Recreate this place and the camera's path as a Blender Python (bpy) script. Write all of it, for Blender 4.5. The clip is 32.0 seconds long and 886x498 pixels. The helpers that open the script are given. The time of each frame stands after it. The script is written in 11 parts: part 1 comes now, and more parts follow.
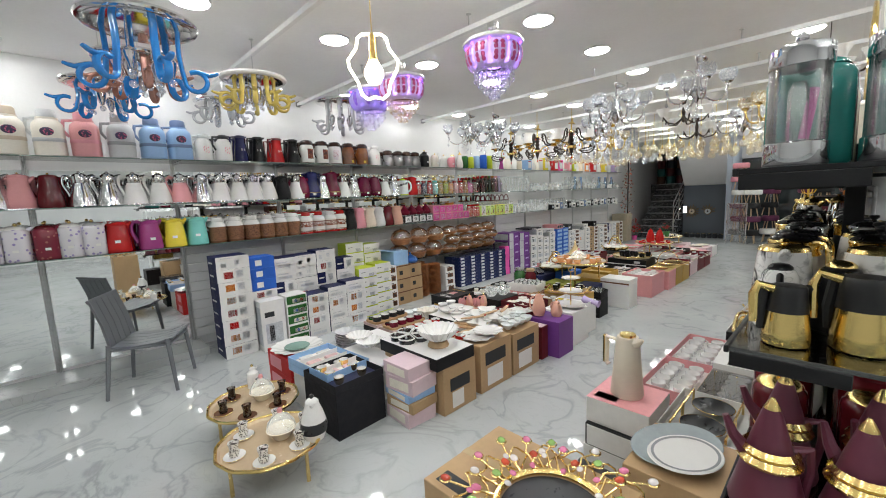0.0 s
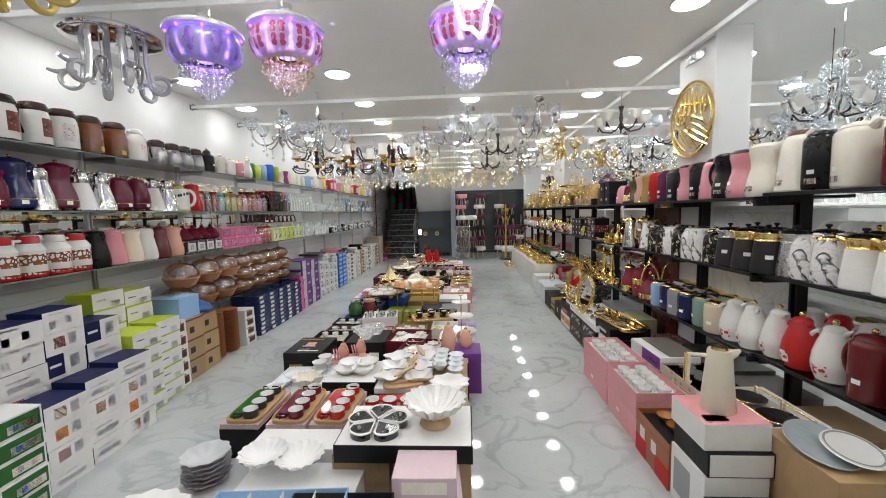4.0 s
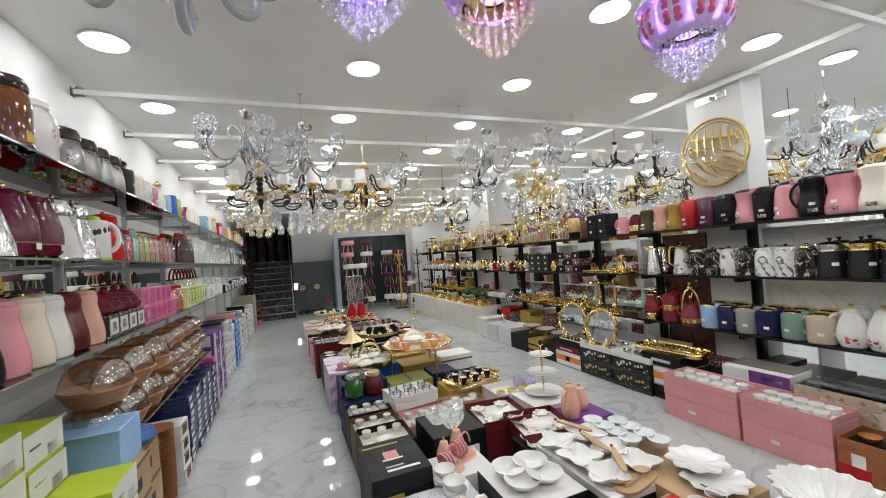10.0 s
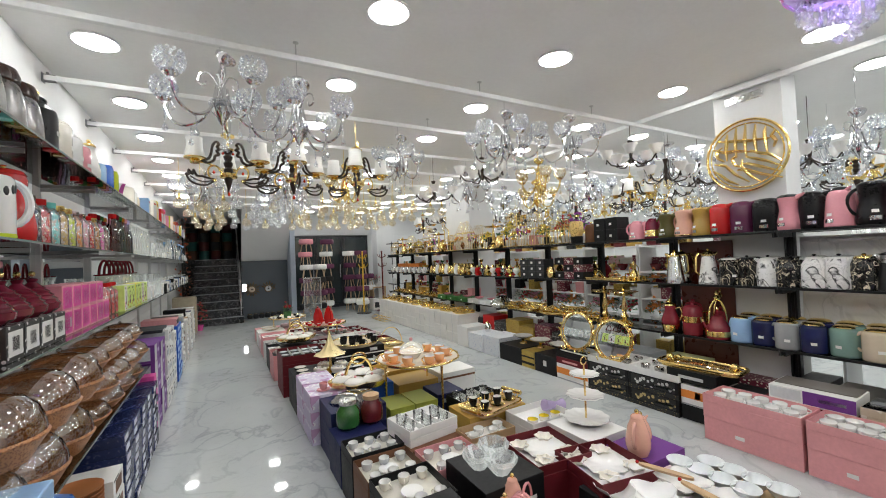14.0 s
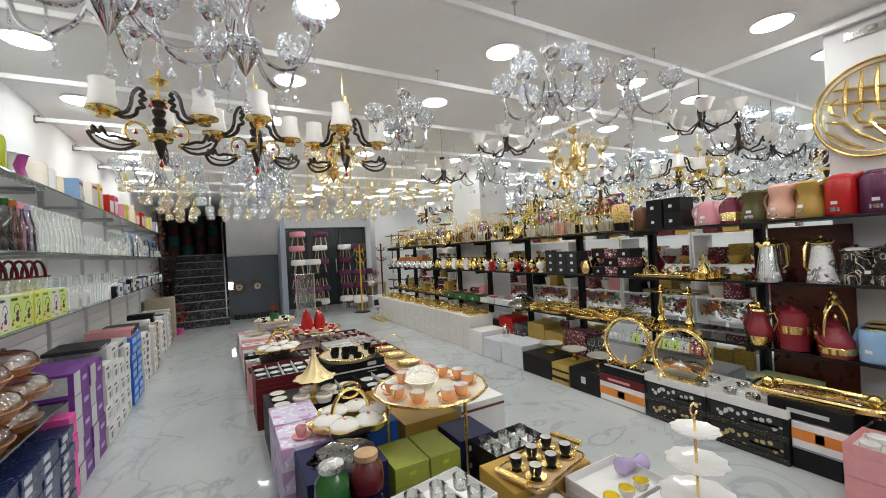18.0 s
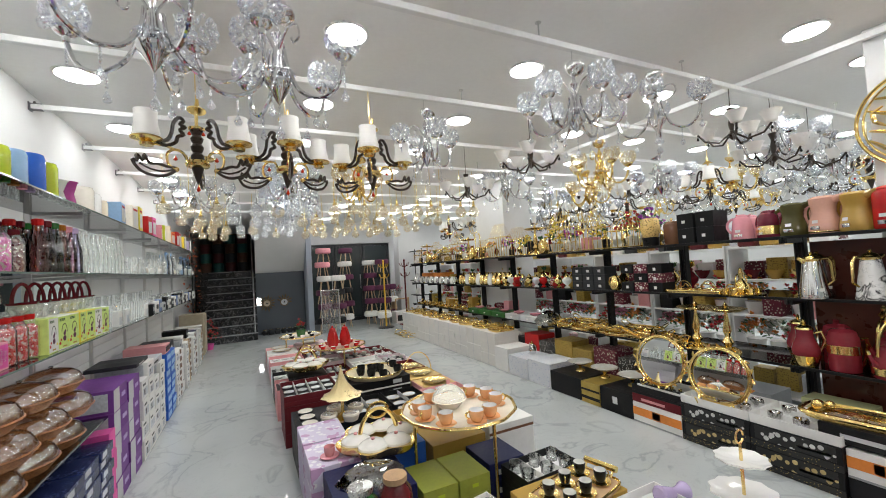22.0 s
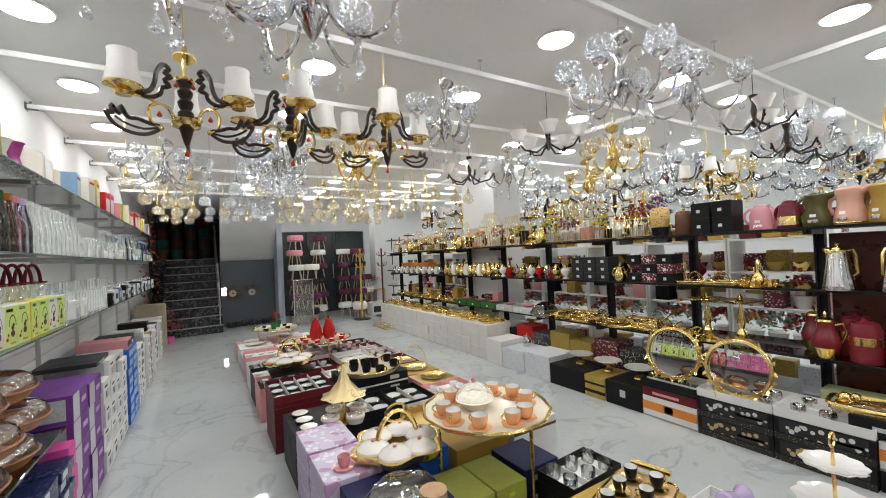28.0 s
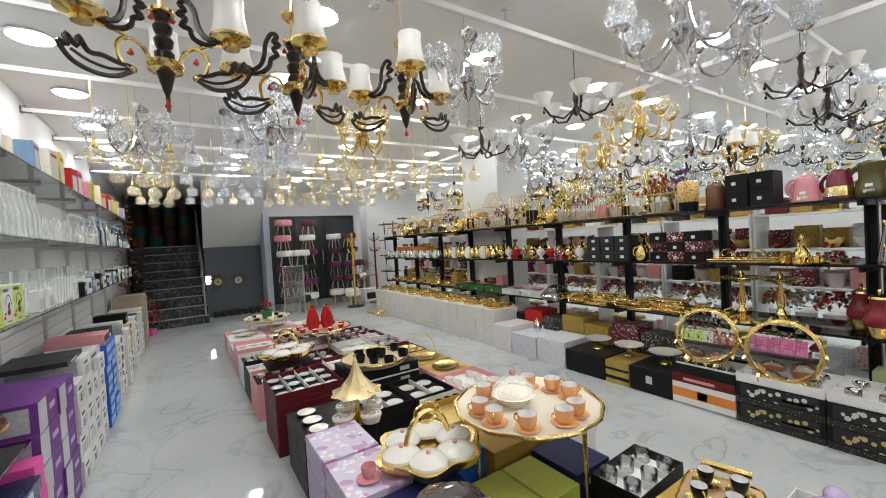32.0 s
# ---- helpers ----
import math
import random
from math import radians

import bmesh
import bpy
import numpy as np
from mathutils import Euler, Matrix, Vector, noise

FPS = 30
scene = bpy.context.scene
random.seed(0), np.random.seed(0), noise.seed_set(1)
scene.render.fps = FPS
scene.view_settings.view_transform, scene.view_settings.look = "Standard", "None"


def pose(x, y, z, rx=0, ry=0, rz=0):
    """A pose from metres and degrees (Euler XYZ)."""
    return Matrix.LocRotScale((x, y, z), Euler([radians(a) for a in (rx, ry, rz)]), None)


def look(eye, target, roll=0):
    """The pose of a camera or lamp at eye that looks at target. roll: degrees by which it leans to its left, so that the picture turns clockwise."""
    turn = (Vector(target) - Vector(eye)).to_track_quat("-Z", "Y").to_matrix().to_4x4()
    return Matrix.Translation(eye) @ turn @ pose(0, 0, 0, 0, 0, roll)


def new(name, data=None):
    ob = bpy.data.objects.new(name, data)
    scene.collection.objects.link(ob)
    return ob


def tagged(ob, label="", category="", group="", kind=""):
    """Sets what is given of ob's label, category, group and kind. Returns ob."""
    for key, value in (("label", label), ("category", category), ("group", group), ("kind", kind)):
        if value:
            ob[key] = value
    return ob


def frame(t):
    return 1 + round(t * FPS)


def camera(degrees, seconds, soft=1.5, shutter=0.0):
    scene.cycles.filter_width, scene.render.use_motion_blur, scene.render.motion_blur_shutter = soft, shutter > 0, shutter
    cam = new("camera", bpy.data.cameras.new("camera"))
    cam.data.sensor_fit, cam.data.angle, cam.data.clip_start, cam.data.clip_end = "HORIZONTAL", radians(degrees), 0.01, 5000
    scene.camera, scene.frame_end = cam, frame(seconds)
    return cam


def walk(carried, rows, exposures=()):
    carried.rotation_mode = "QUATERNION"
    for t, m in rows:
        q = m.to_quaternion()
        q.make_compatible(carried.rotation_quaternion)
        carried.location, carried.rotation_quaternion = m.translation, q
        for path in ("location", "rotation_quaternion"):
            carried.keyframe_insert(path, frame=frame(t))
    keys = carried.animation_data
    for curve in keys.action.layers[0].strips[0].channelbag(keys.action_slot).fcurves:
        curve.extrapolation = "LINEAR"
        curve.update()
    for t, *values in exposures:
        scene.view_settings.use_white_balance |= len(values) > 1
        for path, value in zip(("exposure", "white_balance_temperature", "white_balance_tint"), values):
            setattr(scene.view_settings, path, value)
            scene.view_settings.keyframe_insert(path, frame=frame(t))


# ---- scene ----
cam = camera(96.4, 32.0, 1.0)
PATH = [
    (0, (0.531, 0.316, 1.483), (-0.889, 1.701, 1.223), -2.5),
    (0.5, (0.366, 0.268, 1.483), (-0.929, 1.775, 1.254), -3.0),
    (1, (0.209, 0.263, 1.475), (-0.911, 1.91, 1.29), -4.6),
    (1.5, (0.015, 0.326, 1.46), (-0.863, 2.117, 1.309), -4.1),
    (2, (-0.206, 0.352, 1.452), (-0.909, 2.218, 1.297), -4.0),
    (2.5, (-0.459, 0.284, 1.45), (-1.006, 2.198, 1.259), -3.8),
    (4.5, (-1.549, 0.383, 1.461), (-1.557, 2.376, 1.292), -3.0),
    (5, (-1.784, 0.532, 1.457), (-1.689, 2.526, 1.334), -6.1),
    (5.5, (-2.078, 0.558, 1.462), (-1.82, 2.54, 1.39), -6.2),
    (6, (-2.245, 0.558, 1.469), (-1.915, 2.53, 1.401), -4.8),
    (6.5, (-2.305, 0.544, 1.468), (-1.971, 2.515, 1.41), -2.7),
    (7, (-2.365, 0.564, 1.469), (-2.12, 2.547, 1.39), -0.6),
    (7.5, (-2.46, 0.669, 1.439), (-2.159, 2.646, 1.395), -0.6),
    (8, (-2.608, 0.818, 1.446), (-2.23, 2.781, 1.381), -2.6),
    (8.5, (-2.913, 0.944, 1.45), (-2.319, 2.854, 1.459), -2.1),
    (9, (-3.117, 1.025, 1.467), (-2.424, 2.901, 1.475), -2.1),
    (9.5, (-3.166, 1.138, 1.451), (-2.478, 3.015, 1.432), -3.0),
    (10, (-3.091, 1.395, 1.434), (-2.351, 3.253, 1.459), -4.3),
    (10.5, (-3.066, 1.507, 1.434), (-2.355, 3.376, 1.455), -4.2),
    (11, (-3.117, 1.566, 1.443), (-2.408, 3.436, 1.477), -4.1),
    (11.5, (-3.229, 1.696, 1.433), (-2.454, 3.54, 1.427), -3.6),
    (12, (-3.233, 1.851, 1.425), (-2.414, 3.675, 1.435), -2.4),
    (12.5, (-3.179, 1.993, 1.41), (-2.343, 3.809, 1.454), -2.4),
    (13, (-3.199, 2.068, 1.406), (-2.329, 3.868, 1.424), -2.5),
    (13.5, (-3.278, 2.102, 1.415), (-2.338, 3.867, 1.439), -3.0),
    (14, (-3.342, 2.134, 1.413), (-2.367, 3.881, 1.45), -2.4),
    (14.5, (-3.326, 2.219, 1.364), (-2.355, 3.968, 1.374), -0.4),
    (16.5, (-3.134, 2.835, 1.408), (-2.07, 4.529, 1.387), -3.1),
    (17, (-3.041, 2.933, 1.451), (-2.013, 4.649, 1.477), -3.5),
    (17.5, (-3.026, 2.97, 1.428), (-2.033, 4.706, 1.44), -3.6),
    (18, (-3.015, 2.989, 1.424), (-2.039, 4.735, 1.423), -3.0),
    (18.5, (-3.028, 3.003, 1.414), (-2.078, 4.763, 1.433), -2.8),
    (19, (-3.038, 3.015, 1.429), (-2.113, 4.789, 1.437), -2.8),
    (19.5, (-3.046, 3.008, 1.427), (-2.13, 4.786, 1.449), -3.0),
    (20, (-3.051, 3.005, 1.421), (-2.146, 4.788, 1.44), -2.8),
    (20.5, (-3.051, 3.007, 1.431), (-2.145, 4.79, 1.439), -3.1),
    (21, (-3.05, 3.011, 1.421), (-2.157, 4.8, 1.41), -2.5),
    (21.5, (-3.037, 3.009, 1.438), (-2.145, 4.799, 1.474), -3.1),
    (22, (-3.037, 3.002, 1.452), (-2.156, 4.796, 1.528), -3.5),
    (22.5, (-3.031, 3.015, 1.446), (-2.145, 4.807, 1.501), -3.4),
    (23, (-3.031, 3.042, 1.443), (-2.175, 4.85, 1.454), -4.0),
    (23.5, (-3.051, 3.103, 1.425), (-2.163, 4.895, 1.446), -2.8),
    (24, (-3.14, 3.274, 1.428), (-2.161, 5.018, 1.439), -3.8),
    (24.5, (-3.208, 3.374, 1.43), (-2.154, 5.074, 1.477), -3.3),
    (25, (-3.231, 3.405, 1.432), (-2.207, 5.123, 1.477), -1.5),
    (25.5, (-3.228, 3.411, 1.417), (-2.186, 5.118, 1.411), -2.0),
    (27.5, (-3.238, 3.415, 1.433), (-2.204, 5.127, 1.465), -2.2),
    (28, (-3.233, 3.411, 1.435), (-2.197, 5.121, 1.459), -2.7),
    (28.5, (-3.216, 3.41, 1.435), (-2.208, 5.138, 1.45), -3.1),
    (29, (-3.178, 3.396, 1.437), (-2.245, 5.165, 1.451), -3.3),
    (29.5, (-3.134, 3.35, 1.439), (-2.312, 5.173, 1.48), -3.4),
    (30, (-3.12, 3.329, 1.44), (-2.285, 5.146, 1.462), -3.5),
    (30.5, (-3.118, 3.349, 1.432), (-2.263, 5.157, 1.433), -3.1),
    (31, (-3.205, 3.488, 1.413), (-2.202, 5.218, 1.418), -3.4),
    (31.5, (-3.291, 3.648, 1.413), (-2.211, 5.331, 1.398), -3.7),
    (32, (-3.268, 3.803, 1.395), (-2.173, 5.476, 1.344), -3.4),
]
walk(cam, [(t, look(eye, target, roll)) for t, eye, target, roll in PATH], [(0, 0.0), (4, -0.04), (6, -0.1), (8, -0.08), (12, 0.0), (18, 0.04), (32, 0.06)])

# ---------- world: the shop is closed on all sides, its light comes from the ceiling lamps ----------
world = bpy.data.worlds.new("world")
scene.world = world
world.use_nodes = True
world.node_tree.nodes["Background"].inputs[0].default_value = (0.75, 0.8, 0.9, 1)
world.node_tree.nodes["Background"].inputs[1].default_value = 0.15

LAMP_STRENGTH = 41.5

# ---------- materials ----------
MATS = {}


def mat(name, rgb=(0.8, 0.8, 0.8), rough=0.5, metal=0.0, var=0.08, bump=0.0, scale=40.0, coat=0.0, trans=0.0, emit=0.0, rnd=0.0, spec=0.5):
    """A painted, printed, glazed or metal surface with variation at two scales."""
    if name in MATS:
        return MATS[name]
    m = bpy.data.materials.new(name)
    m.use_nodes = True
    nt = m.node_tree
    n, lk = nt.nodes, nt.links
    b = n["Principled BSDF"]
    co = n.new("ShaderNodeTexCoord")
    fine, big = n.new("ShaderNodeTexNoise"), n.new("ShaderNodeTexNoise")
    fine.inputs["Scale"].default_value, big.inputs["Scale"].default_value = scale, scale / 9
    fine.inputs["Detail"].default_value = 4
    for x in (fine, big):
        lk.new(co.outputs["Object"], x.inputs["Vector"])
    mx = n.new("ShaderNodeMath")
    mx.operation = "MULTIPLY_ADD"
    lk.new(fine.outputs["Fac"], mx.inputs[0])
    mx.inputs[1].default_value = 0.5
    hb = n.new("ShaderNodeMath")
    hb.operation = "MULTIPLY"
    lk.new(big.outputs["Fac"], hb.inputs[0])
    hb.inputs[1].default_value = 0.5
    lk.new(hb.outputs[0], mx.inputs[2])
    mr = n.new("ShaderNodeMapRange")
    mr.inputs["From Min"].default_value, mr.inputs["From Max"].default_value = 0.3, 0.7
    mr.inputs["To Min"].default_value, mr.inputs["To Max"].default_value = 1 - var, 1 + var
    lk.new(mx.outputs[0], mr.inputs["Value"])
    val = mr.outputs[0]
    if rnd:
        oi = n.new("ShaderNodeObjectInfo")
        r2 = n.new("ShaderNodeMapRange")
        r2.inputs["To Min"].default_value, r2.inputs["To Max"].default_value = 1 - rnd, 1 + rnd
        lk.new(oi.outputs["Random"], r2.inputs["Value"])
        mm = n.new("ShaderNodeMath")
        mm.operation = "MULTIPLY"
        lk.new(val, mm.inputs[0])
        lk.new(r2.outputs[0], mm.inputs[1])
        val = mm.outputs[0]
    vm = n.new("ShaderNodeVectorMath")
    vm.operation = "SCALE"
    vm.inputs[0].default_value = rgb
    lk.new(val, vm.inputs["Scale"])
    lk.new(vm.outputs[0], b.inputs["Base Color"])
    rr = n.new("ShaderNodeMapRange")
    rr.inputs["From Min"].default_value, rr.inputs["From Max"].default_value = 0.3, 0.7
    rr.inputs["To Min"].default_value, rr.inputs["To Max"].default_value = max(0.01, rough * 0.8), min(1, rough * 1.2)
    lk.new(mx.outputs[0], rr.inputs["Value"])
    lk.new(rr.outputs[0], b.inputs["Roughness"])
    b.inputs["Metallic"].default_value = metal
    b.inputs["Coat Weight"].default_value = coat
    b.inputs["Coat Roughness"].default_value = 0.08
    b.inputs["Transmission Weight"].default_value = trans
    b.inputs["Specular IOR Level"].default_value = spec
    if emit:
        b.inputs["Emission Color"].default_value = (*rgb, 1)
        b.inputs["Emission Strength"].default_value = emit
    if bump:
        bp = n.new("ShaderNodeBump")
        bp.inputs["Strength"].default_value = bump
        bp.inputs["Distance"].default_value = 0.002
        lk.new(fine.outputs["Fac"], bp.inputs["Height"])
        lk.new(bp.outputs[0], b.inputs["Normal"])
    MATS[name] = m
    return m


def clear(name, tint=(0.95, 0.97, 0.96), gloss=0.12, rough=0.03, milk=0.0):
    """Thin clear glass or plastic: see-through with a Fresnel gloss."""
    if name in MATS:
        return MATS[name]
    m = bpy.data.materials.new(name)
    m.use_nodes = True
    nt = m.node_tree
    n, lk = nt.nodes, nt.links
    n.remove(n["Principled BSDF"])
    tr, gl, mix, lw = n.new("ShaderNodeBsdfTransparent"), n.new("ShaderNodeBsdfGlossy"), n.new("ShaderNodeMixShader"), n.new("ShaderNodeFresnel")
    tr.inputs["Color"].default_value = (*tint, 1)
    gl.inputs["Roughness"].default_value = rough
    lw.inputs["IOR"].default_value = 1.5
    ad = n.new("ShaderNodeMath")
    ad.operation = "ADD"
    ad.use_clamp = True
    ad.inputs[1].default_value = gloss
    lk.new(lw.outputs[0], ad.inputs[0])
    lk.new(ad.outputs[0], mix.inputs[0])
    lk.new(tr.outputs[0], mix.inputs[1])
    lk.new(gl.outputs[0], mix.inputs[2])
    if milk:
        df, m2 = n.new("ShaderNodeBsdfTranslucent"), n.new("ShaderNodeMixShader")
        d2, m3 = n.new("ShaderNodeBsdfDiffuse"), n.new("ShaderNodeMixShader")
        df.inputs["Color"].default_value = d2.inputs["Color"].default_value = (0.9, 0.92, 0.91, 1)
        m2.inputs[0].default_value, m3.inputs[0].default_value = milk, 0.6
        lk.new(df.outputs[0], m3.inputs[1])
        lk.new(d2.outputs[0], m3.inputs[2])
        lk.new(gl.outputs[0], m2.inputs[1])
        lk.new(m3.outputs[0], m2.inputs[2])
        lk.new(m2.outputs[0], mix.inputs[2])
    lk.new(mix.outputs[0], n["Material Output"].inputs["Surface"])
    MATS[name] = m
    return m


def cut_crystal(name, tint, shine, cells=70.0):
    """Faceted crystal: bright glints from small facets, see-through between them."""
    if name in MATS:
        return MATS[name]
    m = bpy.data.materials.new(name)
    m.use_nodes = True
    nt = m.node_tree
    n, lk = nt.nodes, nt.links
    n.remove(n["Principled BSDF"])
    co, vo, bp = n.new("ShaderNodeTexCoord"), n.new("ShaderNodeTexVoronoi"), n.new("ShaderNodeBump")
    vo.inputs["Scale"].default_value = cells
    lk.new(co.outputs["Object"], vo.inputs["Vector"])
    bp.inputs["Strength"].default_value, bp.inputs["Distance"].default_value = 1.0, 0.012
    bp.invert = True
    lk.new(vo.outputs["Distance"], bp.inputs["Height"])
    tr, gl, mix, mr = n.new("ShaderNodeBsdfTransparent"), n.new("ShaderNodeBsdfGlossy"), n.new("ShaderNodeMixShader"), n.new("ShaderNodeMapRange")
    tr.inputs["Color"].default_value = (*tint, 1)
    gl.inputs["Color"].default_value, gl.inputs["Roughness"].default_value = (*shine, 1), 0.05
    lk.new(bp.outputs[0], gl.inputs["Normal"])
    mr.inputs["From Min"].default_value, mr.inputs["From Max"].default_value = 0.1, 0.6
    mr.inputs["To Min"].default_value, mr.inputs["To Max"].default_value = 0.97, 0.25
    lk.new(vo.outputs["Distance"], mr.inputs["Value"])
    lk.new(mr.outputs[0], mix.inputs[0])
    lk.new(tr.outputs[0], mix.inputs[1])
    lk.new(gl.outputs[0], mix.inputs[2])
    lk.new(mix.outputs[0], n["Material Output"].inputs["Surface"])
    MATS[name] = m
    return m


def marbled(name, base, vein, scale=3.0, width=0.03, rough=0.08, cloud=0.12, bold=False):
    """Polished stone or a stone print: clouds and thin veins."""
    if name in MATS:
        return MATS[name]
    m = bpy.data.materials.new(name)
    m.use_nodes = True
    nt = m.node_tree
    n, lk = nt.nodes, nt.links
    b = n["Principled BSDF"]
    co = n.new("ShaderNodeTexCoord")
    v1, v2, cl = n.new("ShaderNodeTexNoise"), n.new("ShaderNodeTexNoise"), n.new("ShaderNodeTexNoise")
    for x, s, d in ((v1, scale, 1.6), (v2, scale * 2.3, 2.2), (cl, scale * 0.7, 0.6)):
        x.inputs["Scale"].default_value, x.inputs["Detail"].default_value, x.inputs["Distortion"].default_value = s, 5, d
        lk.new(co.outputs["Object"], x.inputs["Vector"])
    mask = None
    for x, wd, amt in ((v1, width, 1.0), (v2, width * 0.6, 0.3)):
        sb, ab, mr = n.new("ShaderNodeMath"), n.new("ShaderNodeMath"), n.new("ShaderNodeMapRange")
        sb.operation, ab.operation = "SUBTRACT", "ABSOLUTE"
        sb.inputs[1].default_value = 0.53
        lk.new(x.outputs["Fac"], sb.inputs[0])
        lk.new(sb.outputs[0], ab.inputs[0])
        mr.inputs["From Max"].default_value = wd
        mr.inputs["To Min"].default_value, mr.inputs["To Max"].default_value = amt, 0.0
        lk.new(ab.outputs[0], mr.inputs["Value"])
        if mask is None:
            mask = mr.outputs[0]
        else:
            mxx = n.new("ShaderNodeMath")
            mxx.operation = "MAXIMUM"
            lk.new(mask, mxx.inputs[0])
            lk.new(mr.outputs[0], mxx.inputs[1])
            mask = mxx.outputs[0]
    cm = n.new("ShaderNodeMath")
    cm.operation = "MULTIPLY"
    lk.new(mask, cm.inputs[0])
    if bold:
        cm.inputs[1].default_value = 1.0
    else:
        lk.new(cl.outputs["Fac"], cm.inputs[1])
    clr = n.new("ShaderNodeMapRange")
    clr.inputs["From Min"].default_value, clr.inputs["From Max"].default_value = 0.35, 0.75
    clr.inputs["To Max"].default_value = cloud
    lk.new(cl.outputs["Fac"], clr.inputs["Value"])
    sm = n.new("ShaderNodeMath")
    sm.operation = "ADD"
    sm.use_clamp = True
    lk.new(cm.outputs[0], sm.inputs[0])
    lk.new(clr.outputs[0], sm.inputs[1])
    mix = n.new("ShaderNodeMix")
    mix.data_type = "RGBA"
    mix.inputs[6].default_value, mix.inputs[7].default_value = (*base, 1), (*vein, 1)
    lk.new(sm.outputs[0], mix.inputs[0])
    lk.new(mix.outputs[2], b.inputs["Base Color"])
    b.inputs["Roughness"].default_value = rough
    MATS[name] = m
    return m


def printed(name, ground, ink, scale=60.0, level=0.55, rough=0.45, ink2=None):
    """Cardboard or enamel with an all-over printed motif."""
    if name in MATS:
        return MATS[name]
    m = bpy.data.materials.new(name)
    m.use_nodes = True
    nt = m.node_tree
    n, lk = nt.nodes, nt.links
    b = n["Principled BSDF"]
    co, vo, no = n.new("ShaderNodeTexCoord"), n.new("ShaderNodeTexVoronoi"), n.new("ShaderNodeTexNoise")
    vo.inputs["Scale"].default_value = scale
    no.inputs["Scale"].default_value = scale * 0.4
    lk.new(co.outputs["Object"], vo.inputs["Vector"])
    lk.new(co.outputs["Object"], no.inputs["Vector"])
    gt = n.new("ShaderNodeMath")
    gt.operation = "LESS_THAN"
    gt.inputs[1].default_value = level
    lk.new(vo.outputs["Distance"], gt.inputs[0])
    mix = n.new("ShaderNodeMix")
    mix.data_type = "RGBA"
    mix.inputs[6].default_value, mix.inputs[7].default_value = (*ground, 1), (*ink, 1)
    lk.new(gt.outputs[0], mix.inputs[0])
    last = mix
    if ink2:
        g2, m2 = n.new("ShaderNodeMath"), n.new("ShaderNodeMix")
        g2.operation = "GREATER_THAN"
        g2.inputs[1].default_value = 0.56
        lk.new(no.outputs["Fac"], g2.inputs[0])
        m2.data_type = "RGBA"
        m2.inputs[7].default_value = (*ink2, 1)
        lk.new(g2.outputs[0], m2.inputs[0])
        lk.new(mix.outputs[2], m2.inputs[6])
        last = m2
    lk.new(last.outputs[2], b.inputs["Base Color"])
    b.inputs["Roughness"].default_value = rough
    MATS[name] = m
    return m


def frosted(name, rgb, clear_part=0.5):
    """Thin frosted glass that glows when lit from behind."""
    if name in MATS:
        return MATS[name]
    m = bpy.data.materials.new(name)
    m.use_nodes = True
    n, lk = m.node_tree.nodes, m.node_tree.links
    n.remove(n["Principled BSDF"])
    tl, df, gl = n.new("ShaderNodeBsdfTranslucent"), n.new("ShaderNodeBsdfDiffuse"), n.new("ShaderNodeBsdfGlossy")
    a, b, fr = n.new("ShaderNodeMixShader"), n.new("ShaderNodeMixShader"), n.new("ShaderNodeFresnel")
    co, no, mx = n.new("ShaderNodeTexCoord"), n.new("ShaderNodeTexNoise"), n.new("ShaderNodeMix")
    no.inputs["Scale"].default_value = 45
    mx.data_type = "RGBA"
    mx.inputs[6].default_value, mx.inputs[7].default_value = (*(v * .88 for v in rgb), 1), (*(min(1, v * 1.1) for v in rgb), 1)
    lk.new(co.outputs["Object"], no.inputs["Vector"])
    lk.new(no.outputs["Fac"], mx.inputs[0])
    lk.new(mx.outputs[2], tl.inputs["Color"])
    lk.new(mx.outputs[2], df.inputs["Color"])
    gl.inputs["Roughness"].default_value = 0.08
    fr.inputs["IOR"].default_value = 1.5
    a.inputs[0].default_value = clear_part
    lk.new(df.outputs[0], a.inputs[1])
    lk.new(tl.outputs[0], a.inputs[2])
    lk.new(fr.outputs[0], b.inputs[0])
    lk.new(a.outputs[0], b.inputs[1])
    lk.new(gl.outputs[0], b.inputs[2])
    lk.new(b.outputs[0], n["Material Output"].inputs["Surface"])
    MATS[name] = m
    return m


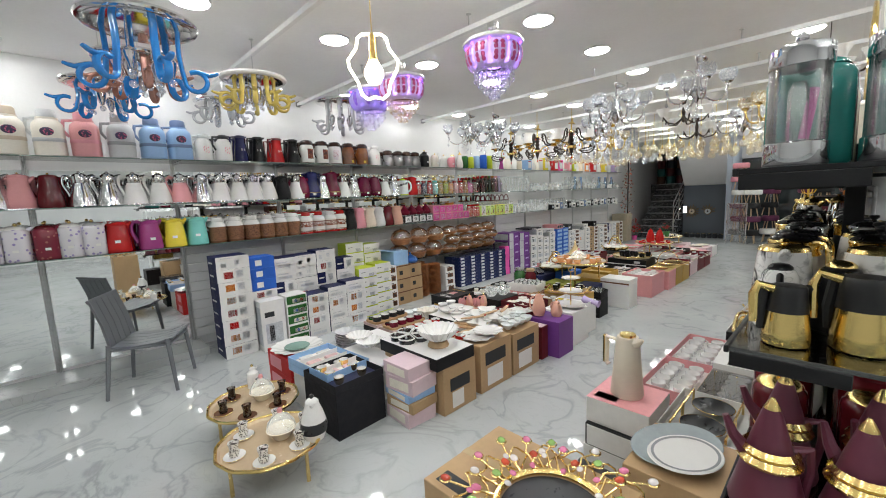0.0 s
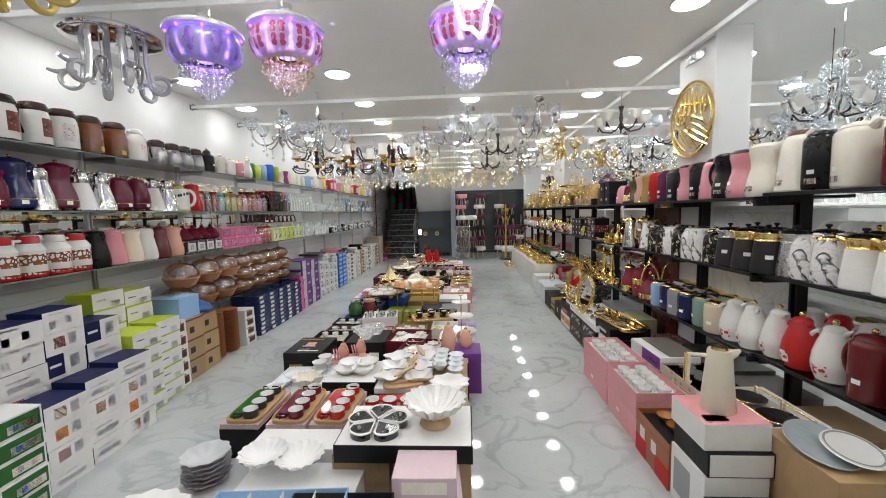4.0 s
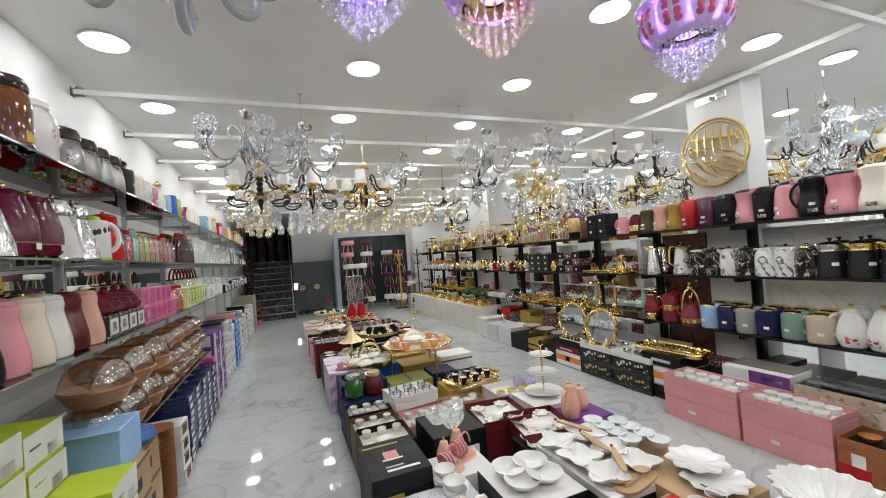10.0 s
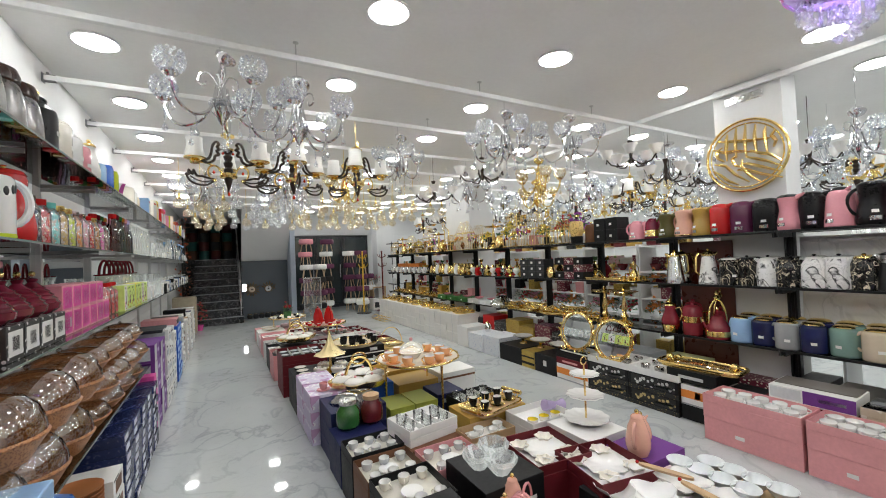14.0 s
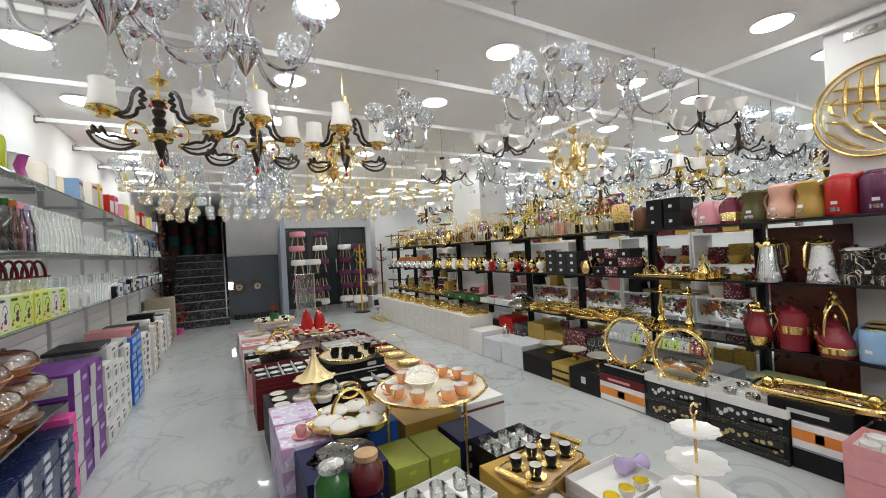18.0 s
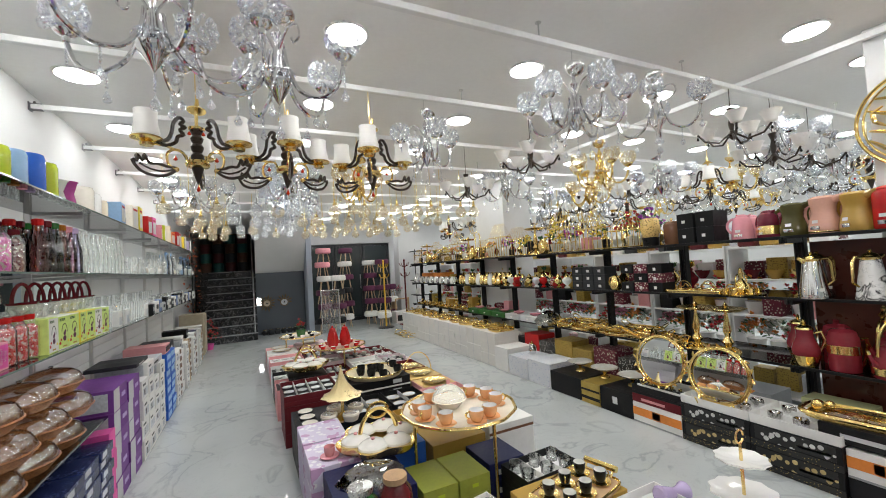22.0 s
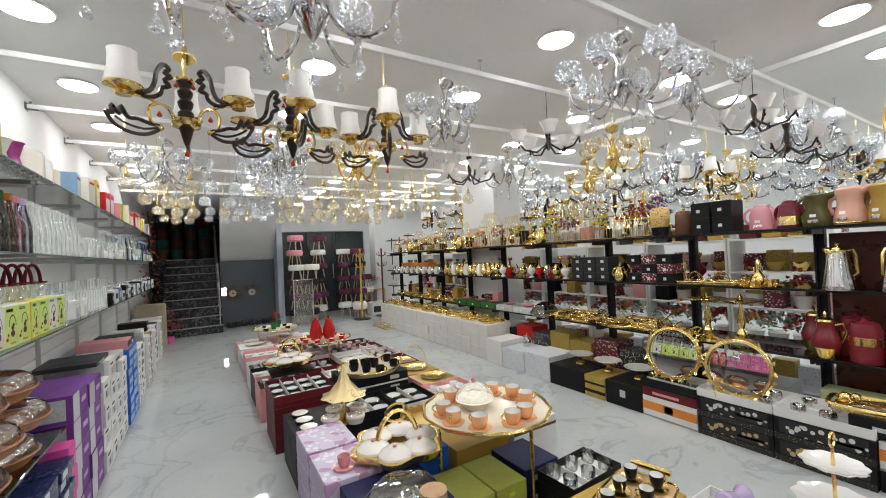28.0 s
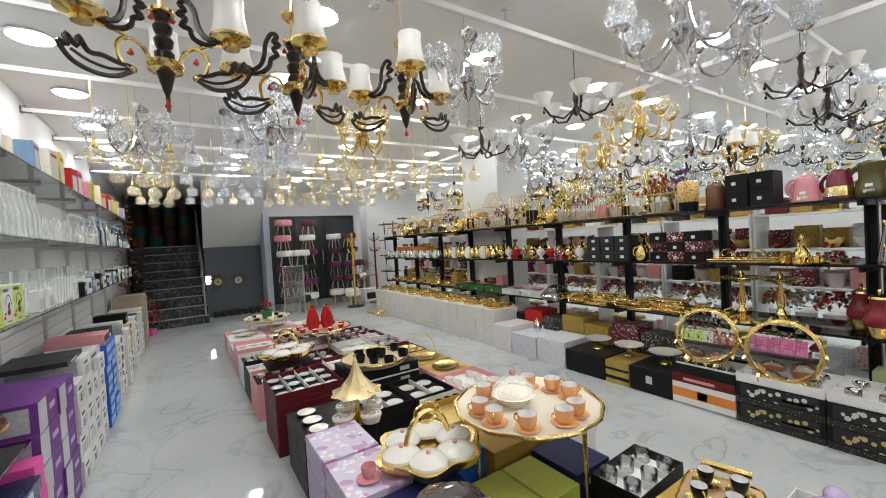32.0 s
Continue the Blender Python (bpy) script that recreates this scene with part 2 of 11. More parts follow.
PAINTS = {  # everyday colour words and base colours
    "white": (0.8, 0.79, 0.77), "cream": (0.78, 0.68, 0.54), "ivory": (0.8, 0.75, 0.66), "black": (0.008, 0.008, 0.009), "charcoal": (0.035, 0.037, 0.04),
    "grey": (0.3, 0.31, 0.32), "light grey": (0.55, 0.56, 0.57), "maroon": (0.16, 0.012, 0.03), "burgundy": (0.12, 0.01, 0.015), "plum": (0.1, 0.02, 0.06),
    "mauve": (0.17, 0.055, 0.085), "red": (0.5, 0.015, 0.015), "pink": (0.72, 0.3, 0.35), "rose": (0.7, 0.32, 0.33), "peach": (0.75, 0.42, 0.32), "hot pink": (0.75, 0.1, 0.38),
    "magenta": (0.35, 0.05, 0.22), "purple": (0.17, 0.05, 0.26), "lavender": (0.52, 0.42, 0.66), "navy": (0.01, 0.014, 0.07), "blue": (0.03, 0.13, 0.55), "sky blue": (0.3, 0.48, 0.74),
    "slate blue": (0.16, 0.23, 0.4), "teal": (0.02, 0.17, 0.15), "green": (0.03, 0.13, 0.03), "lime": (0.5, 0.6, 0.04), "olive": (0.32, 0.33, 0.06), "moss": (0.1, 0.09, 0.03),
    "sage": (0.2, 0.32, 0.28), "turquoise": (0.2, 0.6, 0.56), "yellow": (0.8, 0.65, 0.06), "mustard": (0.45, 0.28, 0.06), "orange": (0.75, 0.25, 0.05), "amber": (0.4, 0.14, 0.02),
    "apricot": (0.8, 0.42, 0.2), "dark brown": (0.035, 0.012, 0.008), "brown": (0.16, 0.07, 0.035), "kraft": (0.42, 0.28, 0.15), "terracotta": (0.45, 0.17, 0.06), "beige": (0.6, 0.5, 0.38), "aqua": (0.76, 0.79, 0.79),
}
GOLD = mat("gold metal", (0.93, 0.7, 0.27), 0.18, 1.0, 0.06, 0.1, 90)
BRASS = mat("brass rod", (0.85, 0.63, 0.26), 0.25, 1.0, 0.08, 0.1, 90)
CHROME = mat("chrome metal", (0.78, 0.78, 0.79), 0.07, 1.0, 0.03)
STEEL = mat("brushed steel", (0.6, 0.6, 0.6), 0.28, 1.0, 0.08, 0.2, 120)
ALU = mat("aluminium profile", (0.62, 0.62, 0.62), 0.35, 1.0, 0.05)
BLACKMETAL = mat("black powder-coated metal", (0.009, 0.009, 0.01), 0.4, 0.1, 0.1, 0.2, 200, spec=0.3)
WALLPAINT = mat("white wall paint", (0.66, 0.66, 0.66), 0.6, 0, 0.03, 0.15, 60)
CEILPAINT = mat("ceiling paint", (0.9, 0.9, 0.895), 0.8, 0, 0.03, 0.15, 30)
FLOORSTONE = marbled("polished white marble tile", (0.52, 0.545, 0.545), (0.33, 0.35, 0.355), 1.5, 0.035, 0.045, 0.5)
MIRROR = mat("mirror", (0.88, 0.9, 0.9), 0.015, 1.0, 0.0)
GLASS = clear("clear glass", (0.97, 0.985, 0.98), 0.2, 0.16)
SHELFGLASS = clear("green-edged shelf glass", (0.46, 0.53, 0.49), 0.2, 0.015)
CRYSTAL = cut_crystal("cut crystal", (0.96, 0.97, 1.0), (0.92, 0.94, 0.97))
GOLDCRYSTAL = cut_crystal("champagne crystal", (1.0, 0.97, 0.9), (1.0, 0.93, 0.78))
PLASTIC = clear("clear plastic", (0.88, 0.86, 0.84), 0.27, 0.03)
WOODPALE = mat("pale wood", (0.5, 0.33, 0.18), 0.5, 0, 0.2, 0.3, 25)
CARDWHITE = mat("white card", (0.76, 0.75, 0.73), 0.6, 0, 0.05)
SHADE = mat("white opal glass", (0.85, 0.83, 0.8), 0.3, 0, 0.02)
STONEBLACK = marbled("black marble print", (0.01, 0.01, 0.011), (0.85, 0.74, 0.55), 9, 0.02, 0.1, 0.0, True)
STONEWHITE = marbled("white marble print", (0.8, 0.79, 0.78), (0.012, 0.012, 0.014), 5.5, 0.045, 0.1, 0.0, True)


def col(c, finish="gloss"):
    """A material of a palette colour: gloss enamel, matte plastic, card, cloth or tinted glass."""
    if c == "gold":
        return GOLD
    if c in ("silver", "chrome"):
        return CHROME
    if c == "steel":
        return STEEL
    if c == "white marble":
        return STONEWHITE
    if c == "black marble":
        return STONEBLACK
    rgb = PAINTS[c]
    if finish == "card":
        return mat(c + " card", rgb, 0.5, 0, 0.09, 0.08, 50, rnd=0.08, spec=0.25)
    if finish == "matte":
        return mat(c + " satin plastic", rgb, 0.45, 0, 0.06, 0.1, 80)
    if finish == "cloth":
        return mat(c + " cloth", rgb, 0.9, 0, 0.15, 0.8, 220)
    if finish == "glass":
        return clear(c + " glass", tuple(min(1, 0.5 + 0.7 * v) for v in rgb), 0.08, 0.04)
    if c in ("black", "charcoal"):
        return mat(c + " glossy enamel", rgb, 0.3, 0, 0.05, 0.0, 60, spec=0.25)
    return mat(c + " glossy enamel", rgb, 0.07, 0, 0.05, 0.0, 60)


# ---------- shapes: each gives (vertices, faces), base at z = 0 ----------
def lathe(prof, n=18, power=2.0, wob=0.0, lobes=0):
    v, f, rows = [], [], []
    for r, z in prof:
        if r < 1e-5:
            rows.append([len(v)])
            v.append((0, 0, z))
            continue
        row = []
        for i in range(n):
            a = 2 * math.pi * i / n
            c, s = math.cos(a), math.sin(a)
            k = r * (1 + wob * math.cos(lobes * a))
            x = math.copysign(abs(c) ** (2 / power), c) * k
            y = math.copysign(abs(s) ** (2 / power), s) * k
            row.append(len(v))
            v.append((x, y, z))
        rows.append(row)
    for a, b in zip(rows, rows[1:]):
        for i in range(n):
            j = (i + 1) % n
            if len(a) == 1 and len(b) == 1:
                continue
            if len(a) == 1:
                f.append((a[0], b[j], b[i]))
            elif len(b) == 1:
                f.append((a[i], a[j], b[0]))
            else:
                f.append((a[i], a[j], b[j], b[i]))
    return v, f


def block(w, d, h, c=0.004):
    """A box with chamfered edges, centred over its base."""
    c = min(c, w / 3, d / 3, h / 3)
    v, idx = [], {}
    for sx in (-1, 1):
        for sy in (-1, 1):
            for sz in (-1, 1):
                p = (sx * w / 2, sy * d / 2, h / 2 + sz * h / 2)
                for ax in range(3):
                    q = list(p)
                    for o in range(3):
                        if o != ax:
                            q[o] -= (sx, sy, sz)[o] * c
                    idx[sx, sy, sz, ax] = len(v)
                    v.append(tuple(q))
    f = []
    for ax in range(3):
        o1, o2 = [o for o in range(3) if o != ax]
        for s in (-1, 1):
            q = []
            for a, b in ((-1, -1), (1, -1), (1, 1), (-1, 1)):
                k = [0, 0, 0]
                k[ax], k[o1], k[o2] = s, a, b
                q.append(idx[(*k, ax)])
            f.append(tuple(q))
        for a in (-1, 1):
            for b in (-1, 1):
                q = []
                for s, e in ((-1, o1), (1, o1), (1, o2), (-1, o2)):
                    k = [0, 0, 0]
                    k[ax], k[o1], k[o2] = s, a, b
                    q.append(idx[(*k, e)])
                f.append(tuple(q))
    for sx in (-1, 1):
        for sy in (-1, 1):
            for sz in (-1, 1):
                f.append(tuple(idx[sx, sy, sz, a] for a in range(3)))
    return v, f


def tube(pts, r, n=6, closed=False):
    v, f = [], []
    P = [Vector(p) for p in pts]
    m = len(P)
    side = None
    for i, p in enumerate(P):
        if closed:
            t = P[(i + 1) % m] - P[i - 1]
        else:
            t = P[min(i + 1, m - 1)] - P[max(i - 1, 0)]
        t.normalize()
        if side is None:
            side = t.orthogonal().normalized()
        else:
            side = (side - t * side.dot(t)).normalized()
        up = t.cross(side)
        rr = r[i] if isinstance(r, (list, tuple)) else r
        for k in range(n):
            a = 2 * math.pi * k / n
            v.append(tuple(p + (side * math.cos(a) + up * math.sin(a)) * rr))
    for i in range(m if closed else m - 1):
        for k in range(n):
            a, b = i * n, ((i + 1) % m) * n
            f.append((a + k, a + (k + 1) % n, b + (k + 1) % n, b + k))
    if not closed:
        f.append(tuple(range(n))[::-1])
        f.append(tuple(range((m - 1) * n, m * n)))
    return v, f


def smooth(pts, k=4, closed=True):
    """Catmull-Rom points through a closed or open outline in the xz plane."""
    P = [Vector((p[0], 0, p[1])) for p in pts]
    n, out = len(P), []
    for i in range(n if closed else n - 1):
        a, b, c, d = (P[(i - 1) % n], P[i], P[(i + 1) % n], P[(i + 2) % n]) if closed else (P[max(i - 1, 0)], P[i], P[i + 1], P[min(i + 2, n - 1)])
        for j in range(k):
            t = j / k
            out.append(tuple(.5 * (2 * b + (c - a) * t + (2 * a - 5 * b + 4 * c - d) * t * t + (3 * b - a - 3 * c + d) * t ** 3)))
    return out if closed else out + [tuple(P[-1])]


def arc(cx, cz, r, a0, a1, n=9, y=0.0, rz=None):
    """Points of an arc in the xz plane, degrees."""
    rz = rz or r
    return [(cx + r * math.cos(radians(a0 + (a1 - a0) * i / (n - 1))), y, cz + rz * math.sin(radians(a0 + (a1 - a0) * i / (n - 1)))) for i in range(n)]


def slab(outline, z0, z1):
    n = len(outline)
    v = [(x, y, z0) for x, y in outline] + [(x, y, z1) for x, y in outline]
    f = [tuple(range(n))[::-1], tuple(range(n, 2 * n))]
    f += [(i, (i + 1) % n, n + (i + 1) % n, n + i) for i in range(n)]
    return v, f


def ring2d(rx, ry, n=28, power=2.0, wob=0.0, lobes=0):
    out = []
    for i in range(n):
        a = 2 * math.pi * i / n
        c, s = math.cos(a), math.sin(a)
        k = 1 + wob * math.cos(lobes * a)
        out.append((math.copysign(abs(c) ** (2 / power), c) * rx * k, math.copysign(abs(s) ** (2 / power), s) * ry * k))
    return out


def mv(g, x=0, y=0, z=0, rx=0, ry=0, rz=0, s=1.0):
    m = pose(x, y, z, rx, ry, rz)
    return [tuple(m @ (Vector(p) * s)) for p in g[0]], g[1]


def sc(g, x=1, y=1, z=1):
    return [(p[0] * x, p[1] * y, p[2] * z) for p in g[0]], g[1]


def add(*gs):
    v, f = [], []
    for a, b in gs:
        o = len(v)
        v += a
        f += [tuple(i + o for i in q) for q in b]
    return v, f


def ball(r, n=12, m=7, squash=1.0):
    return lathe([(r * math.sin(math.pi * i / m), r * squash * (1 - math.cos(math.pi * i / m))) for i in range(m + 1)], n)


MESHES = {}


def meshed(key, g, m, angle=35):
    """One mesh for a shape and a material; alike parts share it."""
    k = (key, m.name)
    if key is None or k not in MESHES:
        me = bpy.data.meshes.new(key or "mesh")
        me.from_pydata(g[0], [], g[1])
        bm = bmesh.new()
        bm.from_mesh(me)
        bmesh.ops.recalc_face_normals(bm, faces=bm.faces)
        bm.to_mesh(me)
        bm.free()
        if angle:
            me.shade_smooth()
            me.set_sharp_from_angle(angle=radians(angle))
        me.materials.append(m)
        if key is None:
            return me
        MESHES[k] = me
    return MESHES[k]


def part(name, g, m, parent, label="", angle=35):
    """One mesh object under a thing or under a part."""
    ob = new(name, meshed(None, g, m, angle))
    ob.parent = parent
    return tagged(ob, label)


KITS = {}
JOINED = ("crystals", "shades", "gems", "drops", "bead_fringe", "crystal_strings", "foliage", "leaves", "flowers", "petals", "dry_leaves")
SEE_THROUGH = [GLASS, SHELFGLASS, PLASTIC]


FEW = ("body", "lid", "handle", "neck", "base", "shoulder", "collar", "foot_ring")


def place(name, key, build, m, label, category, group="", kind="", plain=False):
    """A thing at the pose m. build() gives its parts as (name, shape, material[, label[, index of the parent part[, angle]]]); repeats share meshes."""
    if plain:
        key = ("plain", key)
    if key not in KITS:
        KITS[key] = [(p[0], meshed(None, p[1], p[2], p[5] if len(p) > 5 else 35), p[3] if len(p) > 3 else "", p[4] if len(p) > 4 else None) for p in build() if not plain or p[0] in FEW]
    kit = KITS[key]
    if len(kit) == 1:
        ob = new(name, kit[0][1])
        ob.matrix_world = m
        ob.visible_shadow = kit[0][1].materials[0] not in SEE_THROUGH
        return tagged(ob, label, category, group, kind)
    small = len(kit) == 2
    top = new(name, kit[0][1] if small else None)
    top.matrix_world = m
    if small:
        top.visible_shadow = kit[0][1].materials[0] not in SEE_THROUGH
    tagged(top, label, category, group, kind)
    made = [top] if small else []
    for pn, me, lb, up in kit[len(made):]:
        o = new(pn, me)
        if me.materials[0] in SEE_THROUGH:
            o.visible_shadow = False
        o.parent = top if up is None else made[up]
        tagged(o, lb, kind="stuff" if pn in JOINED else "")
        made.append(o)
    return top


def at(x, y, z, rz=0.0, rx=0.0, ry=0.0):
    return pose(x, y, z, rx, ry, rz)


def structure(name, g, m, label, category, angle=35):
    return tagged(new(name, meshed(None, g, m, angle)), label, category, kind="structure")


def span(x0, x1, y0, y1, z0, z1, c=0.003):
    return mv(block(x1 - x0, y1 - y0, z1 - z0, c), (x0 + x1) / 2, (y0 + y1) / 2, z0)


# ---------- the shell ----------
WALL_X, CEIL, FAR_Y, BACK_Y, RIGHT_X = -4.34, 2.80, 14.3, -3.2, 8.0
structure("floor", span(WALL_X - 0.2, RIGHT_X + 0.2, BACK_Y - 0.2, 17.2, -0.12, 0.0), FLOORSTONE, "polished white marble floor with grey veins", "floor")
structure("ceiling", span(WALL_X - 0.2, RIGHT_X + 0.2, BACK_Y - 0.2, 17.2, CEIL, CEIL + 0.15), CEILPAINT, "flat light grey painted ceiling with round lamps", "ceiling")
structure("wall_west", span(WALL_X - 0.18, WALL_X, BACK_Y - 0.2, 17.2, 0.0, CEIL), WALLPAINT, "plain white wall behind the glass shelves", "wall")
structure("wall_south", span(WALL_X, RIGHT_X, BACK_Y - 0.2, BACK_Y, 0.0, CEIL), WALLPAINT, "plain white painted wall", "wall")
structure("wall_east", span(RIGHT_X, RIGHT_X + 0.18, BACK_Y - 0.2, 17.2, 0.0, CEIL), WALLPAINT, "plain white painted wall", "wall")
structure("wall_north", span(WALL_X, RIGHT_X, 17.0, 17.2, 0.0, CEIL), mat("dark wall paint", (0.03, 0.033, 0.035), 0.6, 0, 0.1), "dark wall behind the stairs and glass doors", "wall")

# round recessed ceiling lamps on a grid
LAMPGLOW = mat("lamp diffuser", (0.96, 0.98, 0.96), 0.5, 0, 0.0, emit=LAMP_STRENGTH)
LAMPRIM = mat("white lamp rim", (0.8, 0.8, 0.8), 0.4, 0, 0.02)


def ceiling_lamp():
    return [("rim", lathe([(0.0, 0.0), (0.118, 0.0), (0.125, -0.004), (0.125, -0.012), (0.112, -0.014), (0.108, -0.008), (0.0, -0.008)], 28), LAMPRIM),
            ("diffuser", lathe([(0.0, -0.03), (0.04, -0.029), (0.075, -0.0255), (0.096, -0.019), (0.106, -0.0125), (0.107, -0.0095), (0.0, -0.0095)], 28), LAMPGLOW, "glowing white diffuser")]


for lx in (-3.97, -2.49, -1.22, 0.2, 1.19, 2.45, 3.8, 5.4, 7.0):
    for k in range(15):
        ly = -0.93 + 1.02 * k
        if lx < -1.8 and ly > 12.2:
            continue
        place("ceiling_lamp", "ceiling_lamp", ceiling_lamp, at(lx, ly, CEIL - 0.002), "round white recessed ceiling lamp, lit", "ceiling lamp", "lamps of the ceiling")

# white rails under the ceiling, from which lamps hang
RAIL = mat("white rail paint", (0.82, 0.82, 0.82), 0.45, 0, 0.06)
DARKCLAMP = mat("grey steel clamp", (0.22, 0.22, 0.23), 0.35, 0.8)


def hanging_rail():
    L = RIGHT_X - WALL_X
    parts = [("bar", mv(block(L - 0.02, 0.036, 0.036, 0.003), (RIGHT_X + WALL_X) / 2, 0, -0.018), RAIL),
             ("wall_clamp", add(span(WALL_X + 0.001, WALL_X + 0.008, -0.028, 0.028, -0.03, 0.03), span(WALL_X + 0.008, WALL_X + 0.07, -0.018, 0.018, 0.016, 0.022), span(WALL_X + 0.008, WALL_X + 0.07, -0.018, 0.018, -0.022, -0.016), span(WALL_X + 0.02, WALL_X + 0.034, -0.007, 0.007, 0.022, 0.04)), DARKCLAMP, "dark wall clamp")]
    for hx in (-2.9, -1.5, -0.2, 2.2, 4.2, 6.0):
        parts.append(("hanger", mv(lathe([(0.0, 0), (0.004, 0), (0.004, 0.08), (0.018, 0.082), (0.018, 0.087), (0, 0.087)], 8), hx, 0, 0.018), ALU, "thin metal hanger"))
    return parts


RAIL_Y = (1.62, 2.66, 4.72, 5.64, 6.6, 7.56, 8.54, 9.52, 10.5, 11.5)
RAIL_Z = 2.695
for ry in RAIL_Y:
    place("hanging_rail", "hanging_rail", hanging_rail, at(0, ry, RAIL_Z), "white square rail hung under the ceiling", "rail", "rails under the ceiling")


def long_rail():
    parts = [("bar", span(0.535, 0.575, 0.0, 13.6, -0.02, 0.02), RAIL)]
    for hy in (0.6, 2.4, 5.4, 7.4, 9.4, 11.4):
        parts.append(("hanger", mv(lathe([(0, 0), (0.004, 0), (0.004, 0.035), (0.02, 0.036), (0.02, 0.0395), (0, 0.0395)], 8), 0.555, hy, 0.02), ALU, "thin metal hanger"))
    return parts


place("long_rail", "long_rail", long_rail, at(0, 0, 2.74), "long white rail along the pillars under the ceiling", "rail")

# pillars
for i, (py0, py1) in enumerate(((3.54, 4.04), (8.2, 9.05), (13.2, 13.6))):
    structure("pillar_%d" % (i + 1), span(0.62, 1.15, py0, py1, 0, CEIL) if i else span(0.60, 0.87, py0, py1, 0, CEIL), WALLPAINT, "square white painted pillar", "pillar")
for px, py in ((4.6, 3.6), (4.6, 8.6), (4.6, 13.2)):
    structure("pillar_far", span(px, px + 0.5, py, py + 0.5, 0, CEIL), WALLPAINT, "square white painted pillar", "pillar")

# ---------- vessels ----------
JUG = [(0, 0), (.7, 0), (.8, .015), (.97, .12), (1, .22), (.95, .34), (.72, .58), (.54, .72), (.53, .8), (.58, .86)]
CYL = [(0, 0), (.92, 0), (.97, .015), (1, .04), (1, .78), (.95, .83), (.8, .87)]
TAPER = [(0, 0), (.95, 0), (1, .02), (.98, .1), (.89, .45), (.81, .66), (.74, .78), (.62, .85), (.5, .87)]
WAIST = [(0, 0), (.92, 0), (1, .04), (1, .18), (.9, .34), (.74, .52), (.76, .66), (.86, .8), (.84, .87)]
EGG = [(0, 0), (.58, 0), (.75, .02), (.97, .2), (1, .32), (.93, .48), (.74, .68), (.55, .82), (.5, .87)]
CONE = [(0, 0), (.97, 0), (1, .02), (.97, .05), (.7, .4), (.45, .7), (.28, .87)]
SHOULDER = [(0, 0), (.9, 0), (1, .03), (1, .6), (.93, .7), (.6, .78), (.5, .82), (.5, .87)]
BODIES = {"jug": JUG, "cylinder": CYL, "taper": TAPER, "waist": WAIST, "egg": EGG, "cone": CONE, "shoulder": SHOULDER}


def flask_parts(body, h, r, main, lid, trim, power, band, spout, knob, handle):
    prof = BODIES[body]
    mm = main
    ptop = prof[-1][0] * r
    out = [("body", lathe([(a * r, b * h) for a, b in prof] + [(0, .872 * h)], 22, power), mm)]
    if body == "cone":
        out.append(("lid", lathe([(ptop * 1.02, .872 * h), (ptop * .5, .95 * h), (0.0, h)], 16), lid))
    else:
        out.append(("lid", lathe([(ptop * 1.03, .868 * h), (ptop * 1.06, .875 * h), (ptop * 1.0, .905 * h), (ptop * .72, .945 * h), (ptop * .25, .96 * h), (0, .962 * h)], 20, power), lid))
    if knob:
        out.append(("knob", mv(ball(.1 * r + .006, 10, 6), 0, 0, .958 * h), trim))
    if handle:
        a = [(x, y, z) for x, y, z in arc(.62 * r, .52 * h, .78 * r, 78, -70, 10, rz=.3 * h)]
        out.append(("handle", tube(a, [.09 * r + .003] * len(a), 8), lid if handle == 2 else mm))
    if spout:
        s = [(-.45 * ptop, 0, .8 * h), (-ptop * 1.15, 0, .86 * h), (-ptop * 1.7, 0, .93 * h)]
        out.append(("spout", tube(s, [.42 * ptop, .3 * ptop, .12 * ptop], 8), mm))
    if band:
        k0, k1 = band
        def rad(t):
            for (a0, z0), (a1, z1) in zip(prof, prof[1:]):
                if z0 <= t <= z1 and z1 > z0:
                    return (a0 + (a1 - a0) * (t - z0) / (z1 - z0)) * r
            return prof[-1][0] * r
        out.append(("band", lathe([(rad(k0) + .0015, k0 * h), (rad((k0 + k1) / 2) + .003, (k0 + k1) / 2 * h), (rad(k1) + .0015, k1 * h)], 22, power), trim, "ornamental band"))
    return out


def wrap_patch(body, h, r, power, t0, t1, half, side=90):
    """A thin sheet wrapped on a vessel's flank, between two heights."""
    prof = BODIES[body]

    def rad(t):
        for (a0, z0), (a1, z1) in zip(prof, prof[1:]):
            if z0 <= t <= z1 and z1 > z0:
                return (a0 + (a1 - a0) * (t - z0) / (z1 - z0)) * r
        return prof[-1][0] * r
    v, n = [], 6
    for lift in (.0008, .0022):
        for j in range(4):
            t = t0 + (t1 - t0) * j / 3
            q = rad(t) + lift
            for i in range(n + 1):
                a = radians(side) + (i / n * 2 - 1) * half / max(q, .01)
                c, s = math.cos(a), math.sin(a)
                k = (abs(c) ** power + abs(s) ** power) ** (-1 / power)
                v.append((q * k * c, q * k * s, t * h))
    m = n + 1
    f = []
    for o in (0, 4 * m):
        for j in range(3):
            for i in range(n):
                q = (o + j * m + i, o + j * m + i + 1, o + (j + 1) * m + i + 1, o + (j + 1) * m + i)
                f.append(q if o else q[::-1])
    return v, f


